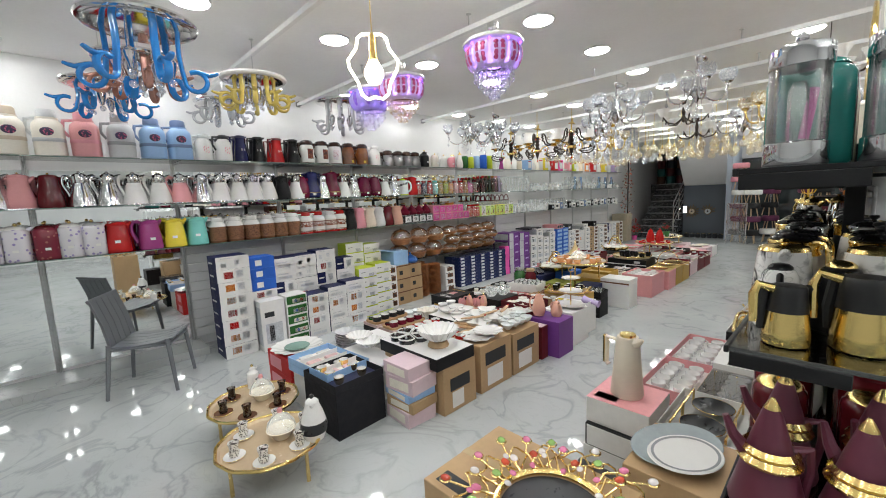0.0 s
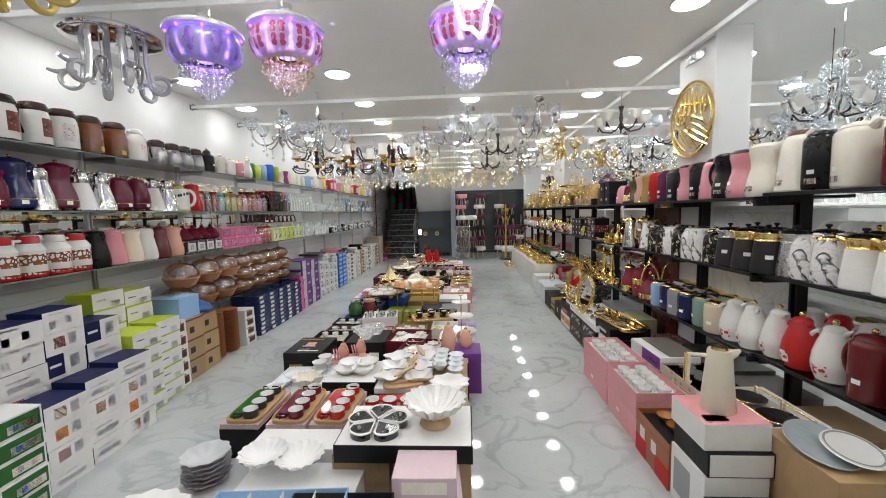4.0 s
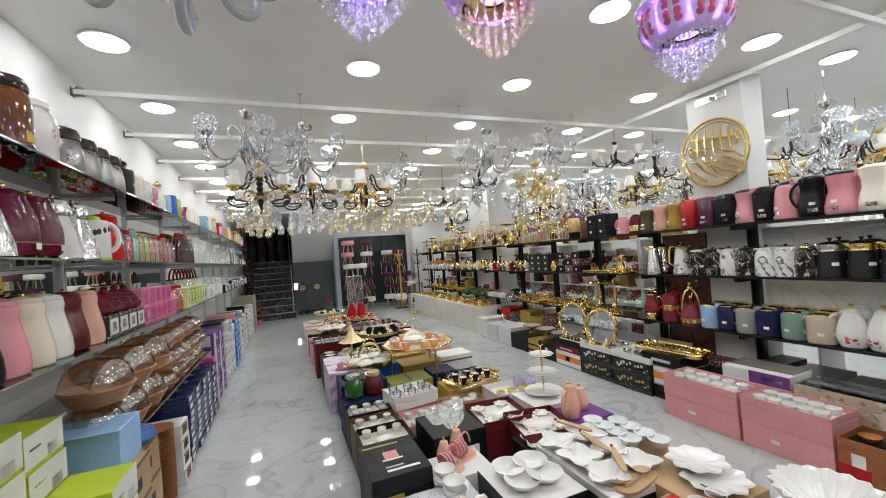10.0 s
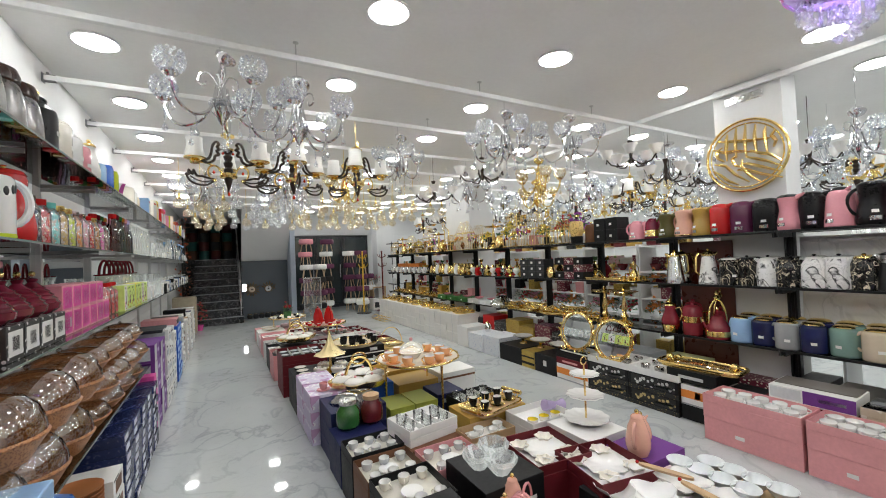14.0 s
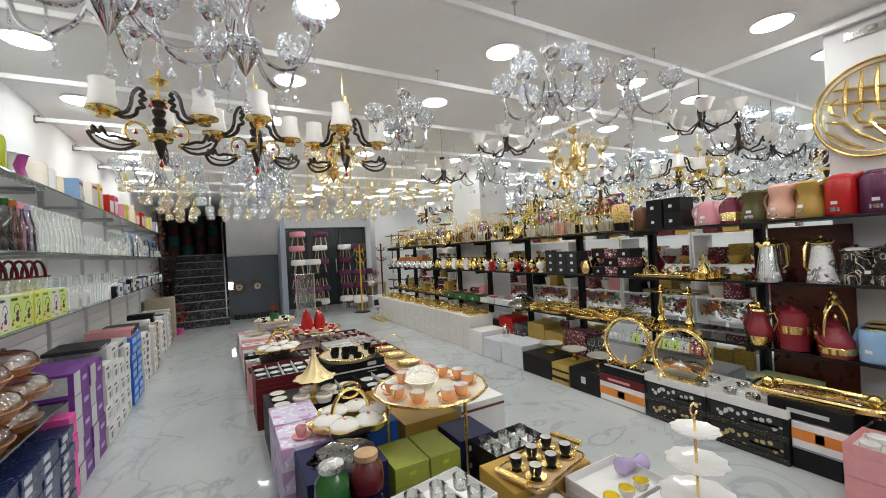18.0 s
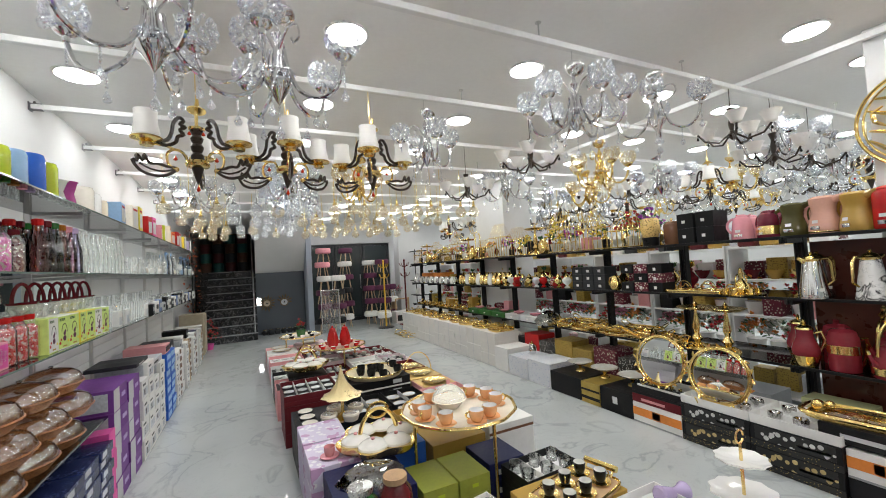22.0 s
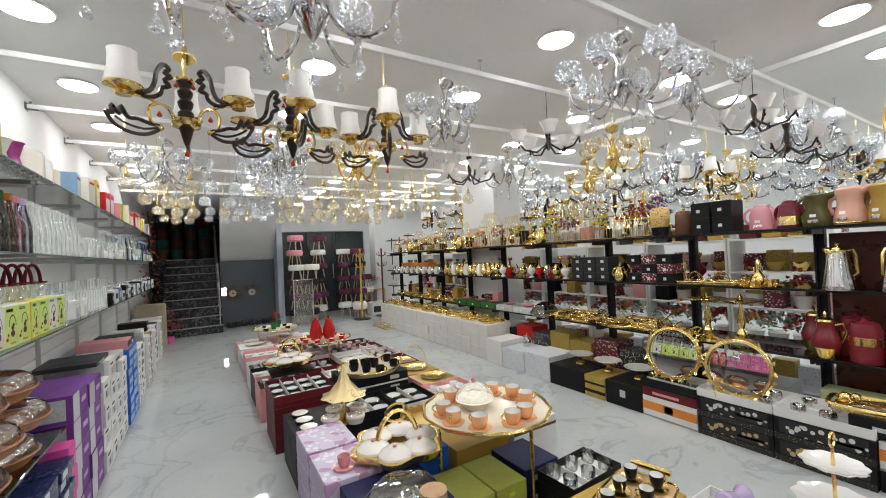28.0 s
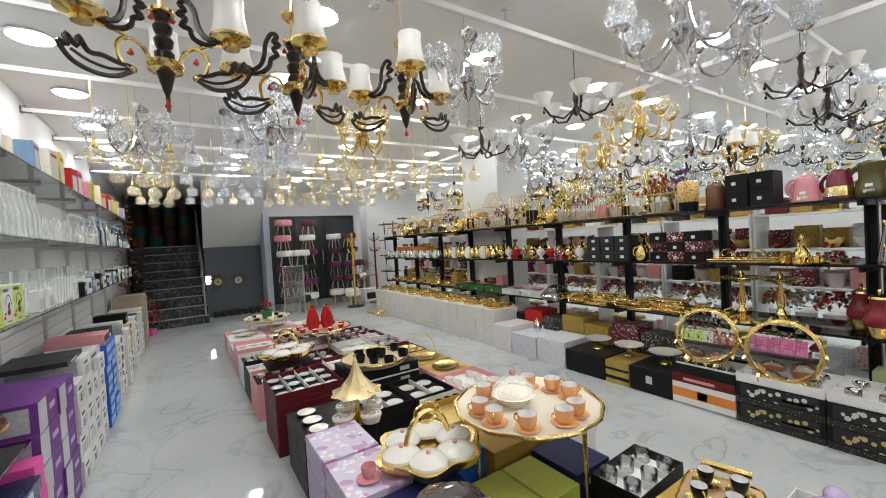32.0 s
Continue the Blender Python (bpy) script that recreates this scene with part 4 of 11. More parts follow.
for y, c, sh in ((2.47, "maroon", "round"), (2.61, "navy", "tall"), (2.88, "maroon", "tall"), (3.35, "maroon", "round"), (3.52, "maroon", "round")):
    for x in (SHELF_EDGE - .115, LX - .115):
        place("vacuum_jug", ("urn_jug", c, sh), lambda: urn_jug(c, sh), at(x, y + (0 if x > LX else .03), M_, random.uniform(-110, -75)), "embossed %s urn-shaped jug on gilded feet" % c, "vacuum jug", "embossed jugs", plain=x < LX)
sq = dict(h=.29, r=.078, power=3.2)
row(L_, [(-.75, "cylinder", "floral white", dict(sq)), (-.5, "cylinder", "red", dict(sq)), (-.25, "cylinder", "floral maroon", dict(sq)), (-.06, "cylinder", "floral white", dict(sq)), (.1, "cylinder", "floral white", dict(sq, lid="white")), (.26, "cylinder", "floral maroon", dict(sq, lid="burgundy")), (.41, "cylinder", "floral white", dict(sq, lid="white")),
        (.55, "cylinder", "floral white", dict(sq, lid="light grey"))])
shelf_row(L_, pail_flask, [(.72, "red"), (.95, "magenta"), (1.15, "yellow"), (1.34, "turquoise")], "bright %s pouring jug on a glass shelf", "jug")
for y, c, tp in ((1.52, "wicker", "white"), (1.69, "wicker", "white"), (1.86, "wicker", "white"), (2.02, "wicker", "white"), (2.17, "wicker", "white"), (2.32, "wicker", "white"), (2.48, "folk pattern", "red"), (2.64, "folk pattern", "red"), (2.8, "folk pattern", "white"), (2.94, "folk pattern", "red")):
    for x in (SHELF_EDGE - .095, LX - .115):
        place("vacuum_flask", ("picnic_flask", c, tp), lambda: picnic_flask(c, "white", tp), at(x, y + (0 if x > LX else .03), L_, random.uniform(-110, -75)), "%s flask with white shoulder and lid on a glass shelf" % ("woven brown" if c == "wicker" else "ornament-banded"), "vacuum flask", "patterned flasks", plain=x < LX)
shelf_row(L_, slim_jug, [(3.09, "black"), (3.24, "pink"), (3.4, "cream"), (3.56, "white"), (3.71, "burgundy"), (3.87, "peach")], "smooth glossy %s jug with gilded knob on a glass shelf")

# white cut-out jug with a lime lid
def cutout_jug():
    r, h = .082, .25
    ps = [("body", lathe([(0, 0), (r * .97, 0), (r, .01), (r, h * .78), (r * .9, h * .84), (r * .55, h * .86)], 26), PORCW), ("lid", lathe([(r * .57, h * .86), (r * .5, h * .93), (r * .2, h * .97), (0, h * .975)], 18), col("lime")),
          ("handle", mv(tube(arc(r * .9, h * .5, .05, 85, -85, 10, rz=.075), .013, 8), 0, 0, 0), PORCW), ("base_ring", lathe([(r * 1.005, 0), (r * 1.02, .008), (r * 1.005, .016)], 26), col("lime"))]
    for i in range(22):
        a, zz = i * 137.5, .045 + .135 * ((i * 0.382) % 1.0)
        ps.append(("cutout", mv(sc(ball(.014, 8, 5), .35, .8, 1.25), r * .975 * math.cos(radians(a)), r * .975 * math.sin(radians(a)), zz - .016, 0, 0, a), col("black", "matte"), "dark leaf-shaped cut-out"))
    return ps


PORCW = mat("white glazed porcelain", (.8, .79, .77), .1, 0, .02, coat=.6)
place("vacuum_jug", "cutout_jug", cutout_jug, at(-4.03, 4.0, M_, 40), "white jug with black leaf cut-outs and lime lid", "vacuum jug")

PRESSED = clear("pressed clear glass", (.995, .998, .995), .3, .05, .62)
SEE_THROUGH.append(PRESSED)


# jars with coloured sweets, bottles, tumblers farther along the middle shelf
JARTINT = ["red", "navy", "red", "turquoise", "mustard", "lime", "orange", "pink", "red", "amber", "hot pink", "burgundy"]


def candy_jar(c):
    beads = printed("%s sweets" % c, PAINTS[c], tuple(min(1, v * 1.8 + .15) for v in PAINTS[c]), 130, .4, .25, (.62, .5, .42))
    return [("sweets", lathe([(0, .006), (.043, .006), (.045, .02), (.045, .15), (.03, .165), (0, .165)], 14), beads, "%s sweets" % c),
            ("glass", lathe([(.048, 0), (.05, .01), (.05, .15), (.036, .18), (.03, .19)], 16), GLASS), ("lid", lathe([(.033, .186), (.035, .19), (.035, .212), (0, .215)], 14), GLASS if c in ("navy", "pink", "hot pink", "orange") else col("gold" if c in ("lime", "amber", "mustard") else c))]


for i in range(12):
    y = 4.33 + i * .118
    for xo in (.04, -.1):
        c = JARTINT[i % len(JARTINT)]
        place("sweet_jar", ("candy", c), lambda: candy_jar(c), at(LX + xo, y, M_), "glass jar of %s sweets on a glass shelf" % c, "jar", "jars of sweets")


def bottle(c):
    m = PRESSED if c == "clear" else col(c, "glass")
    return [("glass", lathe([(0, 0), (.04, 0), (.043, .008), (.043, .05), (.04, .07), (.043, .09), (.042, .15), (.033, .19), (.024, .225), (.022, .262)], 14), m), ("stopper", lathe([(.024, .256), (.026, .285), (.02, .29), (0, .29)], 10), PRESSED if c == "clear" else col(c))]


def tumbler(h, r):
    return [("glass", lathe([(0, .002), (r * .8, .002), (r * .82, .008), (r, h), (r * .95, h), (r * .78, .012), (0, .012)], 14), PRESSED)]


def nested_glasses():
    """Three tumblers pushed into one another."""
    return [("glass", lathe([(0, .002), (.029, .002), (.03, .008), (.0365, .128), (.0375, .13), (.034, .132), (.0372, .178), (.0382, .18), (.034, .182), (.0376, .226), (.0385, .23), (.036, .23), (.028, .11), (0, .11)], 16), PRESSED)]


def goblet():
    return [("glass", lathe([(.03, 0), (.03, .003), (.005, .01), (.004, .06), (.025, .08), (.034, .11), (.03, .16), (.028, .16), (.031, .11), (.02, .085), (0, .075)], 14), PRESSED)]


def box_of(w, d, h, m, lab, extra=()):
    ps = [("carton", block(w, d, h, .002), m)]
    if lab == "bars":
        ps.append(("lettering_bar", span(-w * .36, w * .1, -d / 2 - .0012, -d / 2 + .0003, h * .42, h * .56, .0004), CARDWHITE))
    elif lab:
        ps.append(("side_print", span(-w * .42, w * .42, -d / 2 - .0012, -d / 2 + .0003, h * .12, h * .88, .0004), lab))
    for nm, u0, v0, u1, v1, mm in extra:
        ps.append((nm, span(w / 2 - .0003, w / 2 + .0012, u0 * d - d / 2, u1 * d - d / 2, v0 * h, v1 * h, .0004), mm))
    return ps


bcols = ["red", "burgundy", "green", "amber", "pink", "lavender", "clear", "clear"]
for i in range(16):
    y = 5.82 + i * .095
    c = bcols[i] if i < 8 else "clear"
    for xo in (.07, -.04, -.13):
        place("bottle", ("bottle", c), lambda: bottle(c), at(LX + xo, y, M_), "%s glass bottle with stopper on a glass shelf" % c, "bottle", "bottles on the middle shelf")
for i in range(44):
    y = 7.4 + i * .098
    kind = random.random()
    for xo in (.1, -.04):
        if kind < .1:
            place("sugar_bowl", "sugar_bowl", lambda: [("bowl", lathe([(0, 0), (.035, 0), (.048, .03), (.046, .06), (.03, .07)], 16), PORCW), ("lid", lathe([(.034, .07), (.02, .09), (.008, .1), (0, .11)], 14), GLASS)], at(LX + xo, y, M_), "white lidded sugar bowl on a glass shelf", "bowl", "bowls on the middle shelf")
        elif kind < .35:
            place("tumbler", "tumbler_a", lambda: tumbler(.11, .04), at(LX + xo, y, M_), "clear drinking glass on a glass shelf", "drinking glass", "glasses on the middle shelf")
        elif kind < .6:
            place("goblet", "goblet", goblet, at(LX + xo, y, M_), "clear stemmed glass on a glass shelf", "goblet", "glasses on the middle shelf")
        elif kind < .85:
            c = random.choice(["clear", "clear", "clear", "sky blue"])
            place("bottle", ("bottle", c), lambda: bottle(c), at(LX + xo, y, M_), "%s glass bottle with stopper on a glass shelf" % c, "bottle", "bottles on the middle shelf")
        elif xo > 0:
            place("glass_box", ("gbx", "white"), lambda: box_of(.1, .09, .1, CARDWHITE, "", (("picture", .1, .1, .9, .9, col("light grey", "card")),)), at(LX + xo, y, M_), "small white box of drinking glasses", "box", "boxes on the middle shelf")

# white crockery crowding the far shelves
crowd = random.Random(31)
for zz in (M_, L_, T):
    y = 7.35
    while y < 11.6:
        for xo in (.02, -.1):
            k = crowd.randrange(4)
            nm = ("bowl", "pitcher", "bowl", "storage_jar")[k]
            place(nm, ("crowd", k), lambda: [(nm, (lathe([(0, 0), (.03, 0), (.06, .05), (.062, .055), (.05, .045), (0, .01)], 16), lathe([(0, 0), (.04, 0), (.048, .06), (.035, .12), (.04, .15), (.036, .15), (0, .03)], 16), lathe([(0, 0), (.03, 0), (.05, .09), (.052, .1), (.046, .09), (0, .01)], 14), lathe([(0, 0), (.045, 0), (.048, .1), (.03, .13), (.012, .15), (0, .155)], 16))[k], (PORCW, PRESSED, PRESSED, PORCW)[k])], at(LX + xo, y + crowd.uniform(-.03, .03), zz), ("white porcelain bowl on a glass shelf", "clear glass pitcher on a glass shelf", "clear glass bowl on a glass shelf", "white lidded porcelain jar on a glass shelf")[k], nm.replace("_", " "), "crockery on the far shelves")
        y += crowd.uniform(.1, .16) * (1.6 if zz > 1.7 else 1)
for i in range(16):
    y = 4.62 + i * .122
    k = i % 3
    place(("pitcher", "bowl", "storage_jar")[k], ("back", k), lambda: [(("pitcher", "bowl", "storage_jar")[k], (lathe([(0, 0), (.045, 0), (.055, .08), (.04, .16), (.046, .2), (.042, .2), (0, .03)], 16), lathe([(0, 0), (.035, 0), (.065, .06), (.07, .12), (.06, .1), (0, .01)], 16), lathe([(0, 0), (.05, 0), (.055, .14), (.035, .17), (.014, .2), (0, .21)], 16))[k], (PRESSED, PRESSED, PORCW)[k])], at(LX - .1, y, L_), ("clear glass pitcher behind boxes on a shelf", "clear glass bowl behind boxes on a shelf", "white lidded porcelain jar behind boxes on a shelf")[k], ("pitcher", "bowl", "jar")[k], "crockery on the lowest shelf")
LIGHTLABEL, DARKLABEL = col("light grey", "card"), col("charcoal", "card")
# ranks of tall glasses and small cases on the lowest shelf
for i in range(13):
    for xo in (.11, .02):
        place("tall_glass", "tall_glass", lambda: [("glass", lathe([(0, .002), (.024, .002), (.026, .01), (.034, .16), (.0325, .16), (.0235, .016), (0, .014)], 14), PRESSED)], at(LX + xo, 6.92 + i * .082, L_), "tall clear drinking glass on the lowest shelf", "drinking glass", "tall glasses on the lowest shelf")
CASES = (("black", .1, .12), ("white", .12, .14), ("slate blue", .13, .1), ("light grey", .09, .13), ("black", .14, .11), ("white", .1, .16))
for i in range(18):
    c, hh, w = CASES[i % 6]
    place("small_case", ("small_case", i % 6), lambda: [("case", block(.12, w, hh, .004), col(c, "card")), ("label", span(.0597, .0612, -w * .3, w * .3, hh * .3, hh * .7, .0004), LIGHTLABEL if c in ("black", "slate blue") else DARKLABEL)], at(LX + .1, 8.06 + i * .19, L_, random.uniform(-4, 4)), "small %s boxed glass on the lowest shelf" % c, "box", "small boxes on the lowest shelf")
# top shelf farther along: vases, tins, boxed toys
vase = [(0, 0), (.6, 0), (.8, .05), (.55, .45), (.42, .62), (.7, .95), (.8, 1)]


def vase_kit(c, h, r, body):
    return [("body", lathe([(a * r, b * h) for a, b in body], 18), col(c)), ("rim", lathe([(body[-1][0] * r * .98, h * .985), (body[-1][0] * r * 1.04, h * .995), (body[-1][0] * r * .98, h * 1.005)], 18), col(c))]


tall = [(0, 0), (.95, 0), (1, .02), (1, .9), (.9, .97), (.86, 1)]
top2 = [(5.45, "green", .21, .055, tall), (5.6, "lime", .2, .055, tall), (5.75, "sky blue", .22, .06, tall), (5.94, "blue", .25, .065, tall), (6.1, "lime", .24, .065, tall), (6.28, "white", .18, .07, vase), (6.47, "magenta", .21, .06, vase), (6.66, "ivory", .21, .08, tall), (6.85, "white", .2, .07, tall), (7.05, "cream", .18, .06, tall)]
for y, c, h, r, bd in top2:
    place("vase", ("vase", c, h, r), lambda: vase_kit(c, h, r, bd), at(LX, y, T), "%s glazed %s on the top glass shelf" % (c, "canister" if bd is tall else "vase"), "vase", "vases on the top shelf")
toy = ["sky blue", "white", "ivory", "yellow", "white", "red", "hot pink", "white", "pink", "lime", "white", "cream", "orange", "white", "red", "white", "pink", "yellow", "white", "white", "lavender", "white"]
for i, c in enumerate(toy):
    y = 7.26 + i * .21
    if i % 3 == 1:
        place("vase", ("vase", c, .2, .06), lambda: vase_kit(c, .2, .06, tall), at(LX, y, T), "%s glazed canister on the top glass shelf" % c, "vase", "vases on the top shelf")
    else:
        place("gift_box", ("gift", c, i % 4), lambda: box_of(.16, .15, .2 + .02 * (i % 4), col(c, "card"), "", (("picture", .15, .2, .85, .75, CARDWHITE), ("stripe", .15, .8, .85, .88, col("red", "card")))), at(LX + .03, y, T, random.uniform(-8, 8)), "%s printed gift box on the top glass shelf" % c, "box", "boxes on the top shelf")

# lowest shelf farther along: tagines, pink boxes, fruit boxes with red baskets, glassware
def tagine(c):
    return [("base", lathe([(0, 0), (.06, 0), (.085, .02), (.09, .045), (.084, .045), (0, .035)], 18), col(c)), ("lid", lathe([(.087, .046), (.078, .056), (.08, .062), (.066, .074), (.068, .08), (.054, .09), (.055, .096), (.04, .106), (.041, .112), (.026, .122), (.014, .135), (.02, .148), (0, .156)], 20), col(c)), ("knob", mv(ball(.012), 0, 0, .158), GOLD)]


TAGBOX = printed("black box with bird print", (.03, .03, .03), (.7, .7, .7), 35, .25)
for i in range(4):
    y = 4.02 + i * .14
    place("tagine_box", "tagine_box", lambda: box_of(.17, .135, .12, TAGBOX, "", (("picture", .1, .15, .9, .85, CARDWHITE), ("motif", .3, .3, .7, .7, col("black", "card")))), at(LX + .06, y, L_), "black and white printed tagine box", "box", "boxes under the tagines")
    place("tagine", ("tagine", "maroon"), lambda: tagine("maroon"), at(LX + .06, y, L_ + .1206), "small maroon glazed tagine on a printed box", "tagine", "small tagines")
    place("tagine", ("tagine", "white"), lambda: tagine("white"), at(LX - .12, y + .03, L_), "small white glazed tagine on a glass shelf", "tagine", "small tagines")
for i in range(6):
    for k in range(2 if i < 5 else 1):
        place("pink_box", "pink_box", lambda: box_of(.16, .13, .115, col("pink", "card"), "", (("picture", .06, .08, .94, .92, col("hot pink", "card")), ("motif", .2, .2, .62, .8, CARDWHITE), ("motif", .3, .32, .52, .68, col("hot pink", "card")), ("lettering_bar", .68, .3, .86, .7, CARDWHITE))), at(LX + .05, 4.6 + i * .14, L_ + k * .1156), "bright pink printed cup box on a glass shelf", "box", "pink boxes")


FRUITCARDS = [mat("pale lime card", (.62, .78, .22), .4, 0, .15), mat("white fruit card", (.8, .82, .74), .4, 0, .1), mat("yellow fruit card", (.85, .72, .08), .4, 0, .15)]


def fruit_box(k):
    """Printed box: a handled fruit stand with grapes, and strawberries, on a bright ground."""
    ps = box_of(.15, .125, .18, FRUITCARDS[k], "", (("pale_panel", .04, .03, .96, .97, (CARDWHITE, FRUITCARDS[0], FRUITCARDS[0])[k]), ("headline", .12, .84, .6, .92, col("green", "card"))))
    for dy, dz, q, c in ((.012, .085, .012, "plum"), (.004, .07, .016, "plum"), (.004, .04, .022, "plum"), (-.044, .025, .013, "red"), (-.034, .045, .01, "red"), (.044, .03, .012, "yellow")):
        ps.append(("fruit", mv(sc(ball(1, 10, 6), .0016, q, q * .8), .0754, dy, dz), col(c, "card")))
    ps.append(("stand", span(.0752, .0768, -.018, .026, .012, .02, .0004), col("mustard", "card")))
    ps.append(("handle", mv(sc(tube(arc(0, 0, .03, 0, 180, 11, rz=.045), .004, 6), 1, .25, 1), .0756, .004, .09, 0, 0, 90), col("black", "card")))
    return ps


def red_basket():
    return [("bowl", lathe([(0, 0), (.045, 0), (.052, .012), (.046, .03), (.056, .05), (.05, .075), (0, .03)], 16), PRESSED), ("tray", lathe([(.0, .0755), (.058, .0755), (.062, .085), (.058, .082), (0, .082)], 16), col("burgundy")), ("handle", tube(arc(0, .08, .045, 0, 180, 11, rz=.1), .0085, 8), col("burgundy"))]


for i in range(7):
    kf = (0, 1, 1, 2, 2, 0, 1)[i]
    place("fruit_box", ("fruit_box", kf), lambda: fruit_box(kf), at(LX + .08, 5.72 + i * .137, L_, random.uniform(-4, 4)), ("white", "lime", "yellow")[kf] + " printed box with fruit stand picture", "box", "fruit-bowl boxes")
    place("handled_basket", "red_basket", red_basket, at(LX + .04, 5.72 + i * .137, L_ + .1806, 60), "burgundy glass basket with tall handle", "basket", "handled glass baskets")
for i in range(3):
    place("sweet_jar", ("candy", "red"), lambda: candy_jar("red"), at(LX + .08, 5.43 + i * .105, L_), "glass jar of red sweets on a glass shelf", "jar", "jars of sweets")
for i in range(49):
    y = 6.72 + i * .1
    for xo in (.09, -.03, -.12) if i < 24 else (.09, -.03):
        k = random.random()
        if k < .5 and xo < 0 and i < 26:
            place("tumbler", "nested_glasses", nested_glasses, at(LX + xo, y, L_), "clear drinking glasses pushed into one another", "drinking glass", "glasses on the lowest shelf")
        elif k < .45:
            place("tumbler", "tumbler_b", lambda: tumbler(.14, .036), at(LX + xo, y, L_), "clear tall drinking glass on a glass shelf", "drinking glass", "glasses on the lowest shelf")
        elif k < .75:
            place("goblet", "goblet", goblet, at(LX + xo, y, L_), "clear stemmed glass on a glass shelf", "goblet", "glasses on the lowest shelf")
        elif xo > 0.05:
            place("glass_box", ("gbx", "w3"), lambda: box_of(.12, .09, .12, CARDWHITE, "", (("picture", .1, .1, .9, .6, GLASSPIC),)), at(LX + xo, y, L_), "small white box of drinking glasses", "box", "boxes on the lowest shelf")

# ---------- stacks of cartons on the floor along the wall ----------
def carton(x0, x1, y0, y1, z0, h, body, panels, label, group, name="glassware_box", side=None):
    """A carton whose front looks to +x; panels: (name, u0, v0, u1, v1, material) on the front."""
    w, d = x1 - x0, y1 - y0
    key = ("carton", round(w, 3), round(d, 3), round(h, 3), body.name, side if isinstance(side, str) else side.name if side else 0, tuple((p[0], p[1:5], p[5].name) for p in panels))
    return place(name, key, lambda: box_of(w, d, h, body, side, panels), at((x0 + x1) / 2, (y0 + y1) / 2, z0, random.uniform(-.8, .8)), label, "box", group)


CHARC = col("charcoal", "card")
PALEGLASS = mat("pale grey glass print", (.6, .62, .66), .45, 0, .25, 0, 70)
NAVYC, WHITEC = col("navy", "card"), CARDWHITE
GLASSPIC = mat("grey glass picture print", (.5, .52, .55), .5, 0, .3, 0, 60)
ORANGEC, REDC, LIMEC = col("orange", "card"), col("red", "card"), col("lime", "card")


def navy_panels(i):
    """White front with a glass picture on a navy carton."""
    front = ("white_panel", .0, .0, 1.0, 1.0, WHITEC)
    if i < 2:
        return (front, ("picture", .2, .28, .48, .8, (ORANGEC, REDC)[i]), ("glass", .56, .3, .78, .84, PALEGLASS))
    if i == 2:
        return (front, *[("glass", .14 + .2 * q, .2 + .06 * q, .3 + .2 * q, .56 + .06 * q, PALEGLASS) for q in range(0, 4, 2)], ("lettering_bar", .14, .84, .5, .9, GLASSPIC))
    if i == 3:
        return (front, ("lettering_bar", .12, .6, .62, .68, GLASSPIC), ("picture", .15, .2, .8, .46, PALEGLASS))
    return (("white_panel", .42, .0, 1.0, 1.0, WHITEC), ("picture", .56, .2, .82, .78, GLASSPIC), ("lettering_bar", .06, .44, .34, .56, WHITEC))


